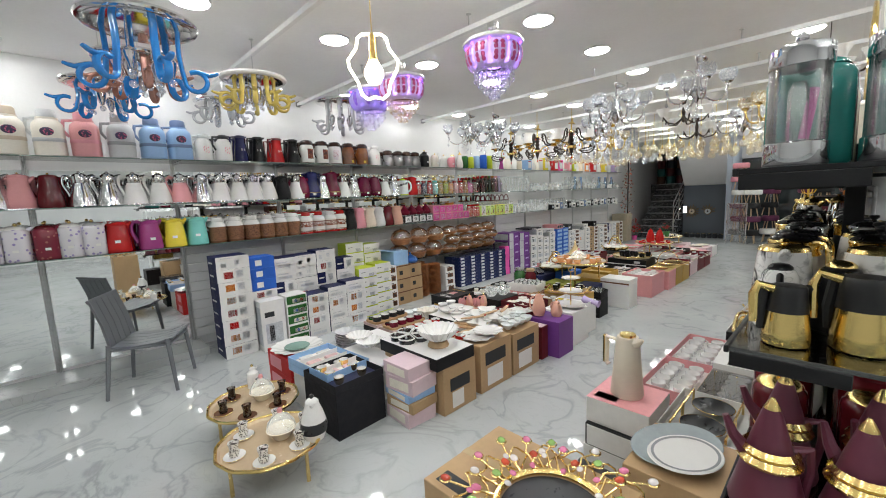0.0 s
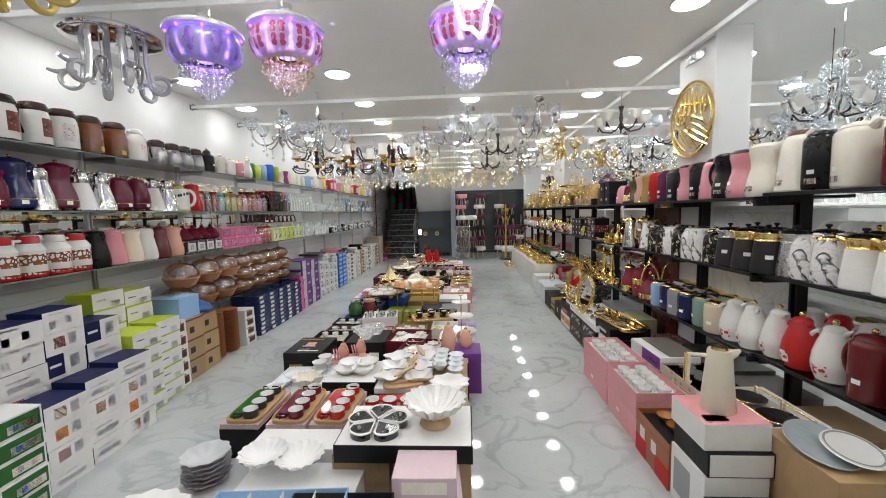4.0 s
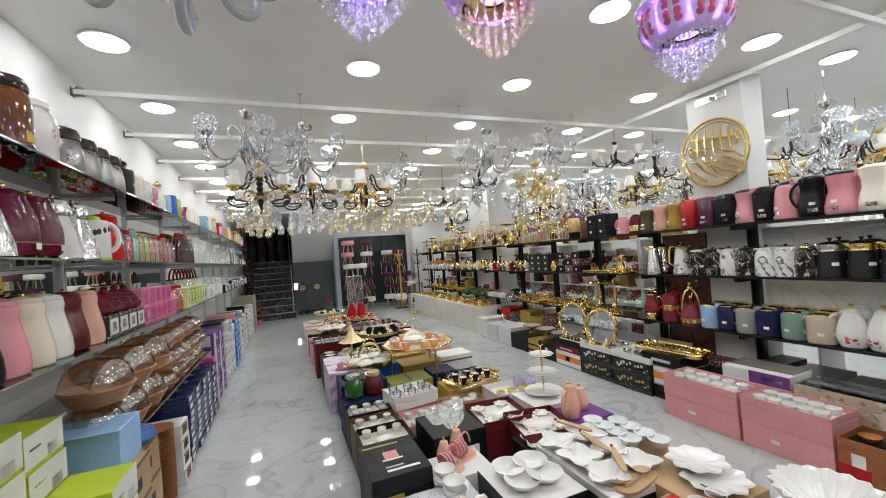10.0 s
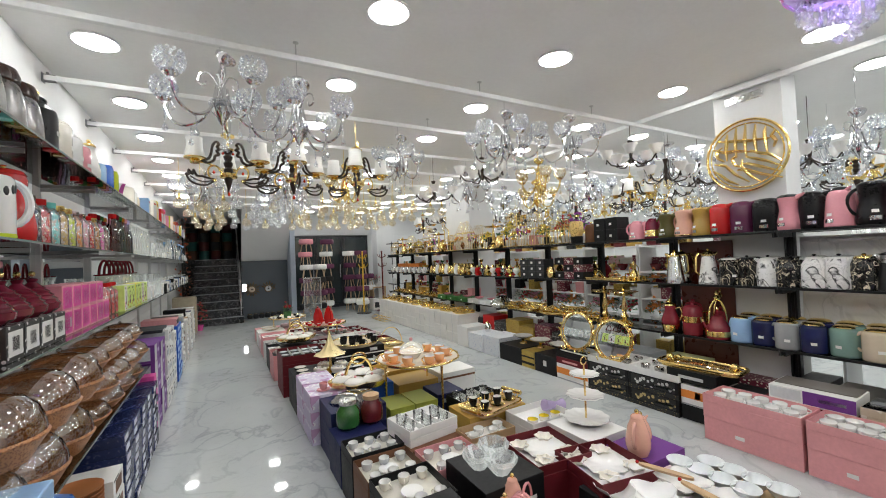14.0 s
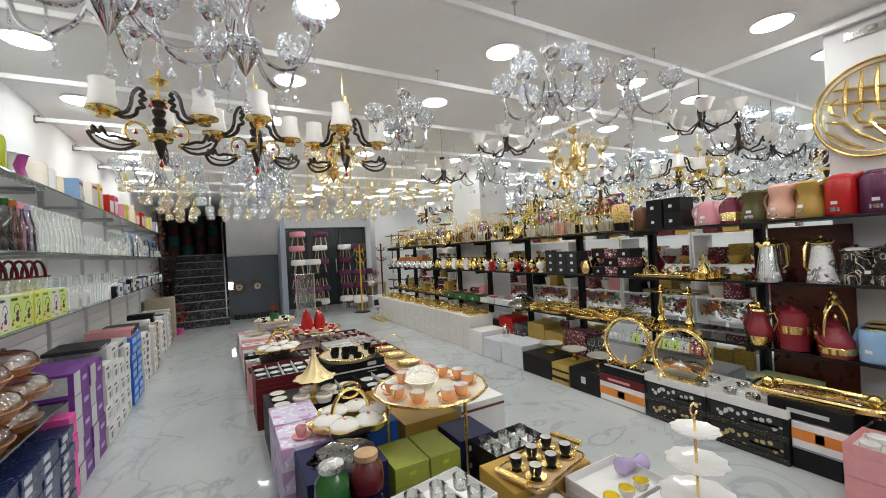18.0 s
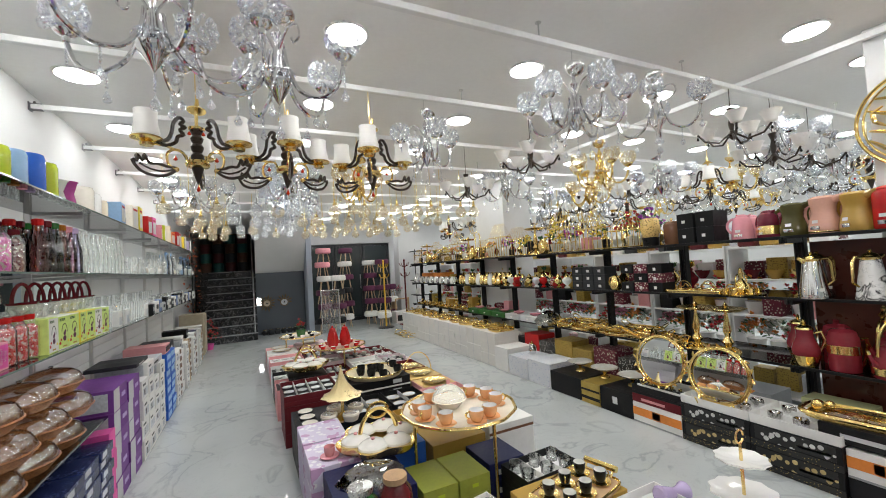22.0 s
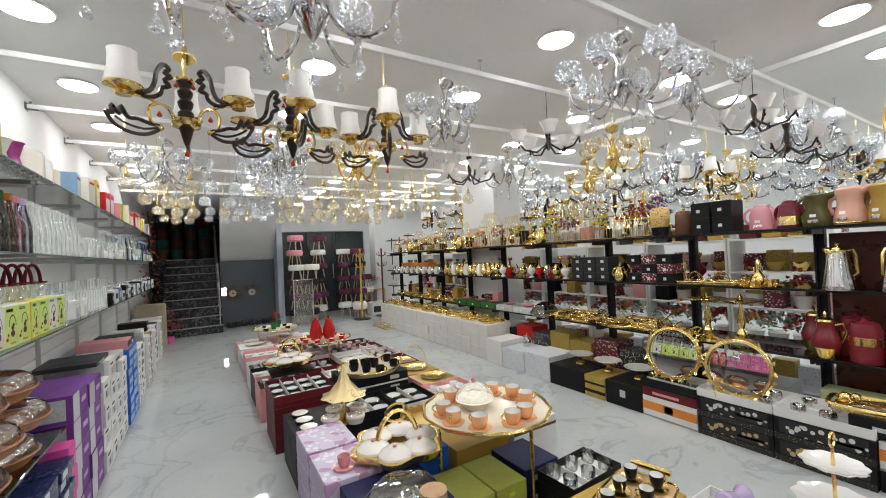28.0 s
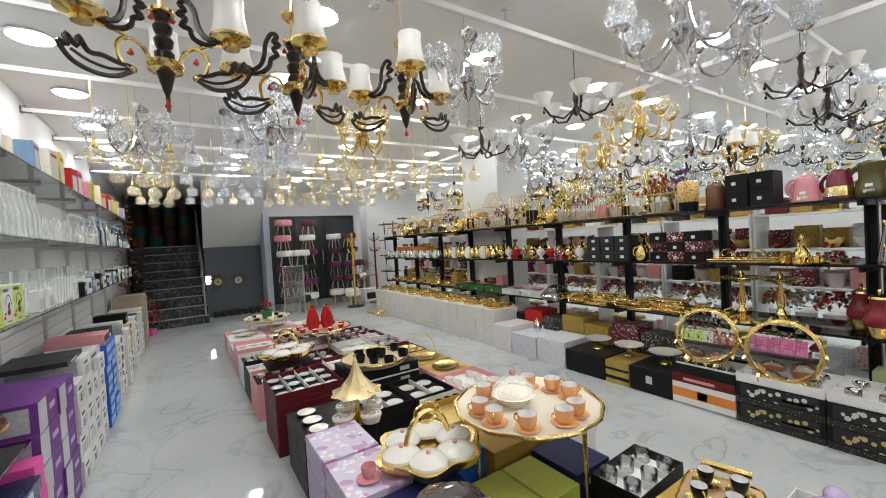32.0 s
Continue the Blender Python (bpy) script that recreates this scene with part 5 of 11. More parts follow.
def stack(x0, x1, y0, y1, n, h, kind, z0=0.0):
    for i in range(n):
        z = z0 + i * (h + .0006)
        j = random.uniform(-.006, .006)
        if kind == "navy":
            pn = navy_panels(random.randrange(5))
            carton(x0, x1 + j, y0, y1, z, h, NAVYC, tuple((a, b, c, d, e, f) for a, b, c, d, e, f in pn), "navy and white carton of drinking glasses", "stacked glass cartons", side="bars")
        elif kind == "white":
            carton(x0, x1 + j, y0, y1, z, h, WHITEC, (("picture", .15, .15, .85, .55, GLASSPIC), ("glass", .3, .2, .5, .5, CHARC), ("lettering_bar", .15, .68, .55, .78, CHARC)), "white carton with glassware picture", "stacked glass cartons", side=GLASSPIC)
        elif kind == "lime":
            carton(x0, x1 + j, y0, y1, z, h, LIMEC, (("white_panel", .0, .1, 1.0, 1.0, WHITEC), ("picture", .55, .12, .85, .45, GLASSPIC), ("lettering_bar", .12, .55, .4, .62, col("charcoal", "card"))), "white and lime carton of stemware", "stacked lime cartons")
        elif kind == "photo":
            carton(x0, x1 + j, y0, y1, z, h, WHITEC, (("picture", .05, .1, .95, .9, col("green", "card")), ("jars", .3, .2, .9, .6, col("ivory", "card")), ("jar", .4, .25, .52, .55, col("blue", "card")), ("jar", .68, .25, .8, .55, REDC)), "white carton with green jar photograph", "stacked photo cartons")
        elif kind == "blueround":
            carton(x0, x1 + j, y0, y1, z, h, col("blue", "card"), (("disc", .25, .25, .5, .75, WHITEC),), "bright blue glassware carton with white disc", "stacked glass cartons")
        elif kind == "kraft":
            carton(x0, x1 + j, y0, y1, z, h, col("kraft", "card"), (("lettering_bar", .2, .3, .45, .6, col("charcoal", "card")), ("tape", .0, .92, 1, 1, col("brown", "card"))), "brown cardboard carton with dark print", "stacked cardboard cartons")
        elif kind == "tile":
            carton(x0, x1 + j, y0, y1, z, h, WHITEC, (("picture", .2, .2, .8, .8, col("brown", "card")), ("pot", .34, .3, .66, .62, CHARC), ("lettering_bar", .05, .86, .5, .94, CHARC)), "white carton with small pot picture", "stacked white cartons")
        elif kind == "bluepack":
            carton(x0, x1 + j, y0, y1, z, h, mat("dark blue shrink wrap", (.02, .03, .1), .25, 0, .2, .4, 60), (("picture", .1, .2, .45, .8, GLASSPIC),), "dark blue shrink-wrapped flat glass pack", "stacked blue packs")
        elif kind == "purple":
            carton(x0, x1 + j, y0, y1, z, h, col("purple", "card"), (("white_panel", .0, .0, .4, .97, col("light grey", "card")), ("lettering_bar", .55, .4, .85, .6, col("lavender", "card"))), "purple and grey carton of cocktail glasses", "stacked purple cartons", side=GLASSPIC)
        elif kind == "hotpink":
            carton(x0, x1 + j, y0, y1, z, h, col("hot pink", "card"), (), "bright pink narrow carton on the floor", "stacked pink cartons")
        elif kind == "blue":
            carton(x0, x1 + j, y0, y1, z, h, col("blue", "card"), (("picture", .1, .2, .9, .8, col("sky blue", "card")),), "blue printed carton stacked on the floor", "stacked blue cartons")


stack(-3.90, -3.62, 1.36, 1.66, 8, .125, "navy")
stack(-3.92, -3.68, 1.67, 1.93, 6, .1, "navy"); stack(-3.92, -3.68, 1.67, 1.93, 3, .115, "blueround", .6046)
stack(-3.66, -3.5, 1.68, 1.92, 1, .52, "white")
stack(-4.0, -3.74, 1.94, 2.18, 7, .128, "navy")
stack(-3.72, -3.51, 1.94, 2.17, 5, .105, "photo")
stack(-4.0, -3.77, 2.19, 2.44, 7, .128, "navy")
stack(-3.76, -3.53, 2.19, 2.43, 4, .12, "navy")
stack(-4.0, -3.78, 2.45, 2.69, 7, .132, "navy"); stack(-4.0, -3.78, 2.70, 2.95, 6, .132, "navy")
stack(-3.77, -3.55, 2.45, 2.68, 4, .128, "navy"); stack(-3.77, -3.57, 2.69, 2.95, 4, .135, "navy")
stack(-4.18, -3.97, 2.96, 3.22, 7, .133, "lime"); stack(-4.18, -3.97, 3.23, 3.48, 7, .128, "lime")
stack(-3.96, -3.70, 2.96, 3.22, 5, .126, "lime"); stack(-3.96, -3.74, 3.23, 3.48, 5, .13, "lime")
stack(-4.0, -3.78, 3.49, 3.61, 5, .115, "tile")
stack(-4.2, -3.8, 3.62, 3.86, 3, .185, "kraft"); stack(-4.2, -3.82, 3.87, 4.1, 3, .185, "kraft")
stack(-4.1, -3.82, 4.60, 4.8, 4, .1, "tile")
for a, b in ((4.95, 5.2), (5.21, 5.46), (5.47, 5.7), (5.71, 5.95), (5.96, 6.18)):
    stack(-4.2, -3.84, a, b, 9, .054, "bluepack")
stack(-4.0, -3.86, 6.2, 6.33, 4, .13, "hotpink")
stack(-4.26, -3.87, 6.36, 6.68, 5, .15, "purple"); stack(-4.26, -3.87, 6.69, 7.02, 5, .145, "purple")
for i in range(4):
    stack(-4.26, -3.86, 7.06 + i * .24, 7.28 + i * .24, 4 + i % 2, .16 - .01 * i, "white")
for i in range(2):
    stack(-4.26, -3.85, 8.06 + i * .26, 8.3 + i * .26, 8, .085, "blue")
for i in range(12):
    stack(-4.26, -3.84 - .015 * (i % 3), 8.6 + i * .26, 8.84 + i * .26, (5, 7, 4, 6)[i % 4], (.12, .085, .14, .1)[i % 4], ("white", "tile", "navy", "white", "kraft", "tile")[i % 6])

# flat trays and odd boxes lying on the stacks
for x0, x1, y0, y1, z, hh, c in ((-4.24, -3.9, 7.08, 7.5, .7545, .03, "charcoal"), (-4.2, -3.88, 7.56, 8.0, .6545, .06, "light grey"), (-4.22, -3.86, 8.08, 8.34, .686, .09, "rose"), (-4.24, -3.9, 8.36, 8.58, .686, .05, "black"), (-4.2, -3.9, 8.62, 8.84, .604, .14, "charcoal"), (-4.2, -3.88, 9.14, 9.36, .564, .1, "grey"), (-4.22, -3.9, 9.4, 9.62, .606, .08, "white"), (-4.2, -3.9, 9.92, 10.1, .6, .12, "black")):
    crate_kit = (("window", .08, .2, .36, .8, CHARC), ("window", .42, .2, .66, .8, CHARC), ("window", .72, .2, .92, .8, CHARC)) if c == "rose" else (("lettering_bar", .2, .3, .6, .6, WHITEC if c in ("black", "charcoal") else CHARC),)
    carton(x0, x1, y0, y1, z, hh, col(c, "card"), crate_kit, "%s box lying on stacked cartons" % c, "boxes lying on the stacks", name="flat_box")

# sky-blue open box, clear-lidded stuff, blue bag, terracotta plates
place("storage_box", "skybox", lambda: [("carton", block(.3, .26, .2, .004), col("sky blue", "card")), ("flap", mv(block(.3, .12, .004, .001), 0, -.1, .2006, 0, 0, 0), col("sky blue", "card"))], at(-3.98, 3.74, .557), "pale blue cardboard box on cartons", "box")


def bag():
    g = lathe([(0, 0), (.1, .0), (.13, .03), (.11, .07), (.05, .1), (.02, .12), (0, .12)], 14, wob=.12, lobes=3)
    return [("bag", g, mat("blue plastic bag", (.02, .12, .4), .3, 0, .3, .6, 40)), ("knot", mv(ball(.02), 0, 0, .11), MATS["blue plastic bag"])]


place("plastic_bag", "bag", bag, at(-3.93, 3.98, .557), "crumpled blue plastic bag on cardboard cartons", "bag")


def saucer_stack(n, r):
    return [("dish", mv(lathe([(0, 0), (r * .6, 0), (r, .018), (r * 1.0, .022), (r * .6, .006), (0, .006)], 20), 0, 0, i * .0185), col("terracotta", "matte")) for i in range(n)]


for x, y, n in ((-3.95, 4.22, 26), (-3.93, 4.45, 25), (-4.16, 4.34, 26)):
    place("dish_stack", ("dst", n), lambda: saucer_stack(n, .1), at(x, y, 0), "stack of round terracotta dishes on the floor", "dishes", "terracotta stacks")


# domed serving dishes of woven brown trays with clear lids
WOVEN = printed("woven brown tray", (.46, .2, .075), (.22, .085, .03), 150, .4, .4)


def domed_dish(r, oval=1.0):
    return [("tray", sc(lathe([(0, 0), (r * .7, 0), (r * .93, .06), (r, .075), (r * .95, .078), (r * .7, .02), (0, .015)], 22), 1, oval, 1), WOVEN), ("dome", sc(lathe([(r * .97, .078), (r * .95, .115), (r * .83, .165), (r * .6, .2), (r * .3, .217), (.015, .222), (0, .223)], 22), 1, oval, 1), PLASTIC, "clear plastic dome lid"),
            ("knob", mv(ball(.011), 0, 0, .2225), PLASTIC), ("rim", sc(lathe([(r * .95, .076), (r * 1.01, .079), (r * .97, .086)], 22), 1, oval, 1), WOVEN)]


structure("low_shelf", span(-4.28, -3.9, 3.62, 6.34, .585, .6), SHELFGLASS, "low glass shelf under the domed dishes", "shelf")
for y in (3.56, 4.85, 6.34):
    structure("low_shelf_post", span(-4.31, -4.285, y, y + .03, 0, .6), ALU, "aluminium post under the low shelf", "post")
for i in range(3):
    for k in range(2):
        place("domed_dish", "dome_big", lambda: domed_dish(.155), at(-4.03 + .03 * k, 3.86 + i * .34 + .03 * k, .6006 + k * .225), "round brown woven dish with clear dome lid", "serving dish", "domed dishes")
for i in range(4):
    for k in range(3):
        place("domed_dish", "dome_oval", lambda: [(p[0], sc(p[1], 1, 1, .6), *p[2:]) for p in domed_dish(.135, 1.15)], at(-4.02 + .03 * (k % 2), 4.9 + i * .33 + .04 * (k % 2), .6006 + k * .142), "oval brown woven basket with clear lid", "serving dish", "oval domed baskets")
# ---------- tableware ----------
PORC = mat("white glazed porcelain", (.8, .79, .77), .1, 0, .02, coat=.6)


def porc(c):
    return PORC if c == "white" else col(c)


def cup_kit(c, r, h, inner="white", handle=True):
    if inner == c:
        ps = [("body", lathe([(0, 0), (r * .6, 0), (r * .75, h * .12), (r * .95, h * .5), (r, h * .97), (r * .97, h), (r * .9, h * .5), (r * .6, h * .15), (0, h * .12)], 16), porc(c))]
        return ps + ([("handle", tube(arc(r * .92, h * .55, r * .5, 80, -80, 8, rz=h * .3), r * .11, 6), porc(c))] if handle else [])
    ps = [("body", lathe([(0, 0), (r * .6, 0), (r * .75, h * .12), (r * .95, h * .5), (r, h * .97), (r * .97, h)], 16), porc(c)), ("inside", lathe([(r * .965, h * .995), (r * .9, h * .5), (r * .6, h * .15), (0, h * .12)], 16), porc(inner))]
    if handle:
        ps.append(("handle", tube(arc(r * .92, h * .55, r * .5, 80, -80, 8, rz=h * .3), r * .11, 6), GOLD if handle == "gold" else porc(c)))
    return ps


def cup(x, y, z, c, r=.035, h=.055, inner="white", handle=True, where="in the display", rz=None, group="cups on the island"):
    rz = random.uniform(0, 360) if rz is None else rz
    return place("cup", ("cup", c, r, h, inner, handle), lambda: cup_kit(c, r, h, inner, handle), at(x, y, z, rz), "small %s glazed cup %s" % (c, where), "cup", group)


def plate_kit(c, r, lobes=0, h=.02, wob=.04, rim=None):
    n = max(28, lobes * 4) if lobes else 28
    ps = [("plate", lathe([(0, .002), (r * .55, .002), (r * .62, .004), (r, h), (r * .985, h + .003), (r * .62, .009), (0, .007)], n, wob=wob if lobes else 0, lobes=lobes), porc(c))]
    if rim:
        ps.append(("rim", lathe([(r * .99, h + .0005), (r * 1.012, h + .003), (r * .985, h + .0045)], n, wob=wob if lobes else 0, lobes=lobes), rim))
    return ps


def plate(x, y, z, c="white", r=.12, lobes=0, h=.02, rim=None, label=None, group="plates on the island", wob=.04):
    return place("plate", ("plate", c, r, lobes, h, rim.name if rim else 0, wob), lambda: plate_kit(c, r, lobes, h, wob, rim), at(x, y, z, random.uniform(0, 360)), label or "round %s glazed plate on the display" % c, "plate", group)


def bowl_kit(c, r, h, lobes, wob, foot=None):
    n = max(24, lobes * 4) if lobes else 24
    ps = [("bowl", lathe([(0, 0), (r * .4, 0), (r * .45, h * .08), (r * .8, h * .5), (r, h), (r * .965, h * .99), (r * .76, h * .52), (r * .4, h * .14), (0, h * .12)], n, wob=wob if lobes else 0, lobes=lobes), porc(c))]
    if foot:
        ps.append(("foot", lathe([(0, -.045), (r * .5, -.045), (r * .52, -.04), (r * .42, -.005), (r * .3, .0), (0, 0)], 18), foot, "wooden foot"))
    return ps


def bowl(x, y, z, c="white", r=.08, h=.05, lobes=0, wob=.08, foot=None, label=None, group="bowls on the island", rz=None):
    return place("bowl", ("bowl", c, r, h, lobes, wob, foot.name if foot else 0), lambda: bowl_kit(c, r, h, lobes, wob, foot), at(x, y, z, random.uniform(0, 360) if rz is None else rz), label or "%s glazed porcelain bowl on the display" % c, "bowl", group)


def crate(x0, x1, y0, y1, z0, h, m, label, panels=(), rz=0.0, group="", front="-x"):
    """A closed carton; panels on one of its sides, as (name, u0, v0, u1, v1, material)."""
    w, d = x1 - x0, y1 - y0
    key = ("crate", round(w, 3), round(d, 3), round(h, 3), m.name, front, tuple((p[0], p[1:5], p[5].name) for p in panels))

    def build():
        ps = [("carton", block(w, d, h, .002), m)]
        for nm, u0, v0, u1, v1, mm in panels:
            L = w if front in ("y", "-y") else d
            a, b = (u0 - .5) * L, (u1 - .5) * L
            if front == "x":
                g = span(w / 2 - .0003, w / 2 + .0012, a, b, v0 * h, v1 * h, .0004)
            elif front == "-x":
                g = span(-w / 2 - .0012, -w / 2 + .0003, -b, -a, v0 * h, v1 * h, .0004)
            elif front == "-y":
                g = span(a, b, -d / 2 - .0012, -d / 2 + .0003, v0 * h, v1 * h, .0004)
            else:
                g = span((u0 - .5) * w, (u1 - .5) * w, (v0 - .5) * d, (v1 - .5) * d, h - .0003, h + .0012, .0004)
            ps.append((nm, g, mm))
        return ps
    return place("carton", key, build, at((x0 + x1) / 2, (y0 + y1) / 2, z0, rz), label, "box", group)


def open_box(x0, x1, y0, y1, z0, h, m, label, liner=None, rz=0.0, group="", dividers=0):
    w, d, t = x1 - x0, y1 - y0, .005
    key = ("openbox", round(w, 3), round(d, 3), round(h, 3), m.name, liner.name if liner else 0, dividers)

    def build():
        fl = max(.01, h - .05)
        ps = [("carton", add(span(-w / 2, w / 2, -d / 2, d / 2, 0, fl), span(-w / 2, -w / 2 + t, -d / 2, d / 2, fl, h), span(w / 2 - t, w / 2, -d / 2, d / 2, fl, h), span(-w / 2 + t, w / 2 - t, -d / 2, -d / 2 + t, fl, h), span(-w / 2 + t, w / 2 - t, d / 2 - t, d / 2, fl, h)), m),
              ("insert", span(-w / 2 + t, w / 2 - t, -d / 2 + t, d / 2 - t, fl, fl + .008), liner or CARDWHITE, "moulded insert")]
        for i in range(dividers):
            x = -w / 2 + w * (i + 1) / (dividers + 1)
            ps.append(("divider", span(x - .002, x + .002, -d / 2 + t, d / 2 - t, fl + .008, h - .006, .0008), CARDWHITE))
        return ps
    place("open_box", key, build, at((x0 + x1) / 2, (y0 + y1) / 2, z0, rz), label, "box", group)
    return z0 + max(.01, h - .05) + .0085


BLACKC, KRAFTC, PINKC, REDBOX, LAVC, PURC, OLIVEC = col("black", "card"), col("kraft", "card"), col("rose", "card"), col("burgundy", "card"), col("lavender", "card"), col("purple", "card"), col("olive", "card")
PALEPINK = mat("pale pink card", (.68, .52, .56), .5, 0, .06)
LIGHTBAR = col("light grey", "card")
WOODTRAY = mat("bamboo tray", (.46, .28, .13), .4, 0, .25, .2, 20)
IG = "cartons of the island"
LIMEOLIVE = mat("lime-olive card", (.33, .36, .06), .5, 0, .12, .08, 50, spec=.25)
LAVPRINT = printed("lilac flowered card", (.62, .56, .7), (.78, .76, .8), 22, .34, .5, (.5, .3, .5))

# near end: lidded tea boxes, black velvet box, stacked cartons
crate(-2.78, -2.36, 1.46, 1.78, 0, .15, col("red", "card"), "red printed carton on the floor", (("picture", .1, .15, .6, .8, col("pink", "card")),), 0, IG, "-y")
crate(-2.78, -2.36, 1.46, 1.78, .1506, .15, col("red", "card"), "red printed carton under a lace tray", (("picture", .1, .15, .6, .8, col("pink", "card")),), 1, IG, "-y")
plate(-2.57, 1.62, .302, "white", .2, 14, .03, label="large white lace-edged porcelain tray on red cartons", wob=.05)
plate(-2.57, 1.62, .312, "sage", .1, 0, .012, label="oval painted centre dish in a lace tray")
crate(-2.34, -1.80, 1.79, 2.1, 0, .27, CARDWHITE, "white carton under a compartment box", (), 0, IG)
zz = open_box(-2.3, -1.78, 1.44, 1.78, .27, .1, col("sky blue", "card"), "sky blue compartment box with pink sweets", col("ivory", "card"), 4, "", 3)
crate(-2.3, -2.02, 1.46, 1.78, 0, .268, CARDWHITE, "white carton under a compartment box", (), 0, IG)
for i in range(4):
    for k in range(2):
        place("sweet_dish", ("sd", i % 2), lambda: [("dish", span(-.045, .045, -.05, .05, 0, .018, .006), mat("pink sweet tray", (.7, .45, .45), .4, 0, .3, .5, 50) if i % 2 else PORC)], at(-2.22 + i * .125, 1.54 + k * .14, zz + .001), "small square sweet dish in a compartment box", "dish", "dishes in the compartment box")
zz = open_box(-2.0, -1.6, 1.41, 1.78, 0, .36, mat("black velvet", (.008, .008, .012), .9, 0, .2, .4, 200), "black velvet presentation box with gilded cups", mat("navy satin", (.01, .015, .07), .4, 0, .3, .5, 30), 2)
for i in range(3):
    for k in range(2):
        cup(-1.92 + i * .115, 1.5 + k * .17, zz + .004, "gold", .034, .05, "white", False, "in a velvet box", group="gilded cups in the velvet box")
for i, (m, hh, lb) in enumerate(((PALEPINK, .1, "open pale pink carton"), (KRAFTC, .07, "flat brown carton"), (col("sky blue", "card"), .05, "flat pale blue carton"), (PALEPINK, .1, "pale pink flowered carton"), (PALEPINK, .085, "pale pink flowered carton with lid"))):
    crate(-1.62 + .02 * (i % 2), -1.36 + .015 * (i % 2), 1.80, 2.03, (0, .1006, .1712, .2218, .3224)[i], hh, m, lb + " in a stack beside cartons", (("picture", .15, .2, .85, .8, col("ivory", "card")),), (-4, 3, -2, 5, 1)[i], IG, "-y")
crate(-1.66, -1.30, 2.05, 2.38, 0, .34, KRAFTC, "brown cardboard carton with printed label", (("lettering_panel", .2, .45, .8, .72, col("charcoal", "card")), ("label", .25, .08, .6, .42, CARDWHITE)), 0, IG, "x")
crate(-1.92, -1.29, 1.99, 2.36, .3406, .085, BLACKC, "flat black carton with white top", (("top_sheet", .01, .01, .99, .99, CARDWHITE),), 0, IG, "top")
crate(-1.95, -1.68, 2.05, 2.38, 0, .34, KRAFTC, "brown cardboard carton under a black one", (), 0, IG)
for y0 in (2.45, 2.86):
    crate(-1.66, -1.31, y0, y0 + .385, 0, .37 - (y0 - 2.45) * .05, KRAFTC, "brown cardboard carton with printed label", (("lettering_panel", .15, .55, .8, .82, col("charcoal", "card")), ("label", .2, .1, .7, .48, CARDWHITE)), 0, IG, "x")
tz = .427
# five-part black dish, scalloped bowl on wood
def petal_dish():
    """Five covered wedge dishes that meet in the middle."""
    ps = []
    for i in range(5):
        out = [(.014, 0)]
        for k in range(13):
            th = radians(-31 + 62 * k / 12)
            rr = .148 * (1 - .22 * abs(math.sin(th) / math.sin(radians(31))) ** 3)
            out.append((rr * math.cos(th), rr * math.sin(th)))
        g = slab(out, 0, .034)
        k = len(ps)
        ps.append(("dish", mv(g, 0, 0, 0, 0, 0, 72 * i + 18), mat("black spangled enamel", (.012, .012, .014), .12, 0, .5, .2, 160, coat=.9)))
        ps.append(("rim", mv(tube([(x, y, .034) for x, y in out], .0055, 6, True), 0, 0, 0, 0, 0, 72 * i + 18), PORC, "white rim", k))
        ps.append(("knob", mv(ball(.0095, 10, 6), .112 * math.cos(radians(72 * i + 18)), .112 * math.sin(radians(72 * i + 18)), .035), STEEL, "", k))
    return ps


place("petal_dish", "petal_dish", petal_dish, at(-1.75, 2.15, tz), "five-part black covered dish with white rims", "serving dish")
bowl(-1.47, 2.18, tz + .047, "white", .15, .085, 18, .06, WOODPALE, "large scalloped white bowl on a wooden foot")
for i, (x, y) in enumerate(((-2.26, 2.02), (-2.08, 2.0))):
    bowl(x, y, .33, "white", .11, .05, 16, .05)
crate(-2.4, -1.97, 1.9 + .22, 2.3, 0, .325, CARDWHITE, "white carton under scalloped bowls", (), 0, IG)
for i in range(6):
    bowl(-2.6, 2.1, .16 + i * .022, "light grey", .11, .045, 10, .05, label="grey glazed bowl in a stack on the island")
crate(-2.75, -2.42, 1.9, 2.3, 0, .155, col("light grey", "card"), "flat grey carton under stacked bowls", (), 0, IG)
plate(-1.45, 2.58, .375, "white", .13, 9, .02, label="white shell-shaped plate on a cardboard carton", wob=.09)
plate(-1.42, 2.68, .4, "white", .12, 9, .02, label="white shell-shaped plate on a cardboard carton", wob=.09)


# trays with dip bowls
def tray_kit(w, d, m):
    ps = [("board", slab(ring2d(w / 2, d / 2, 32, 6), 0, .014), m), ("rim", add(tube([(x * .985, y * .985, .017) for x, y in ring2d(w / 2, d / 2, 32, 6)], .006, 6, True)), m)]
    for s in (-1, 1):
        ps.append(("handle", tube([(s * (w / 2 - .03), -.05, .014), (s * (w / 2 - .028), -.05, .045), (s * (w / 2 - .028), .05, .045), (s * (w / 2 - .03), .05, .014)], .005, 6), BLACKMETAL, "black metal handle"))
    return ps


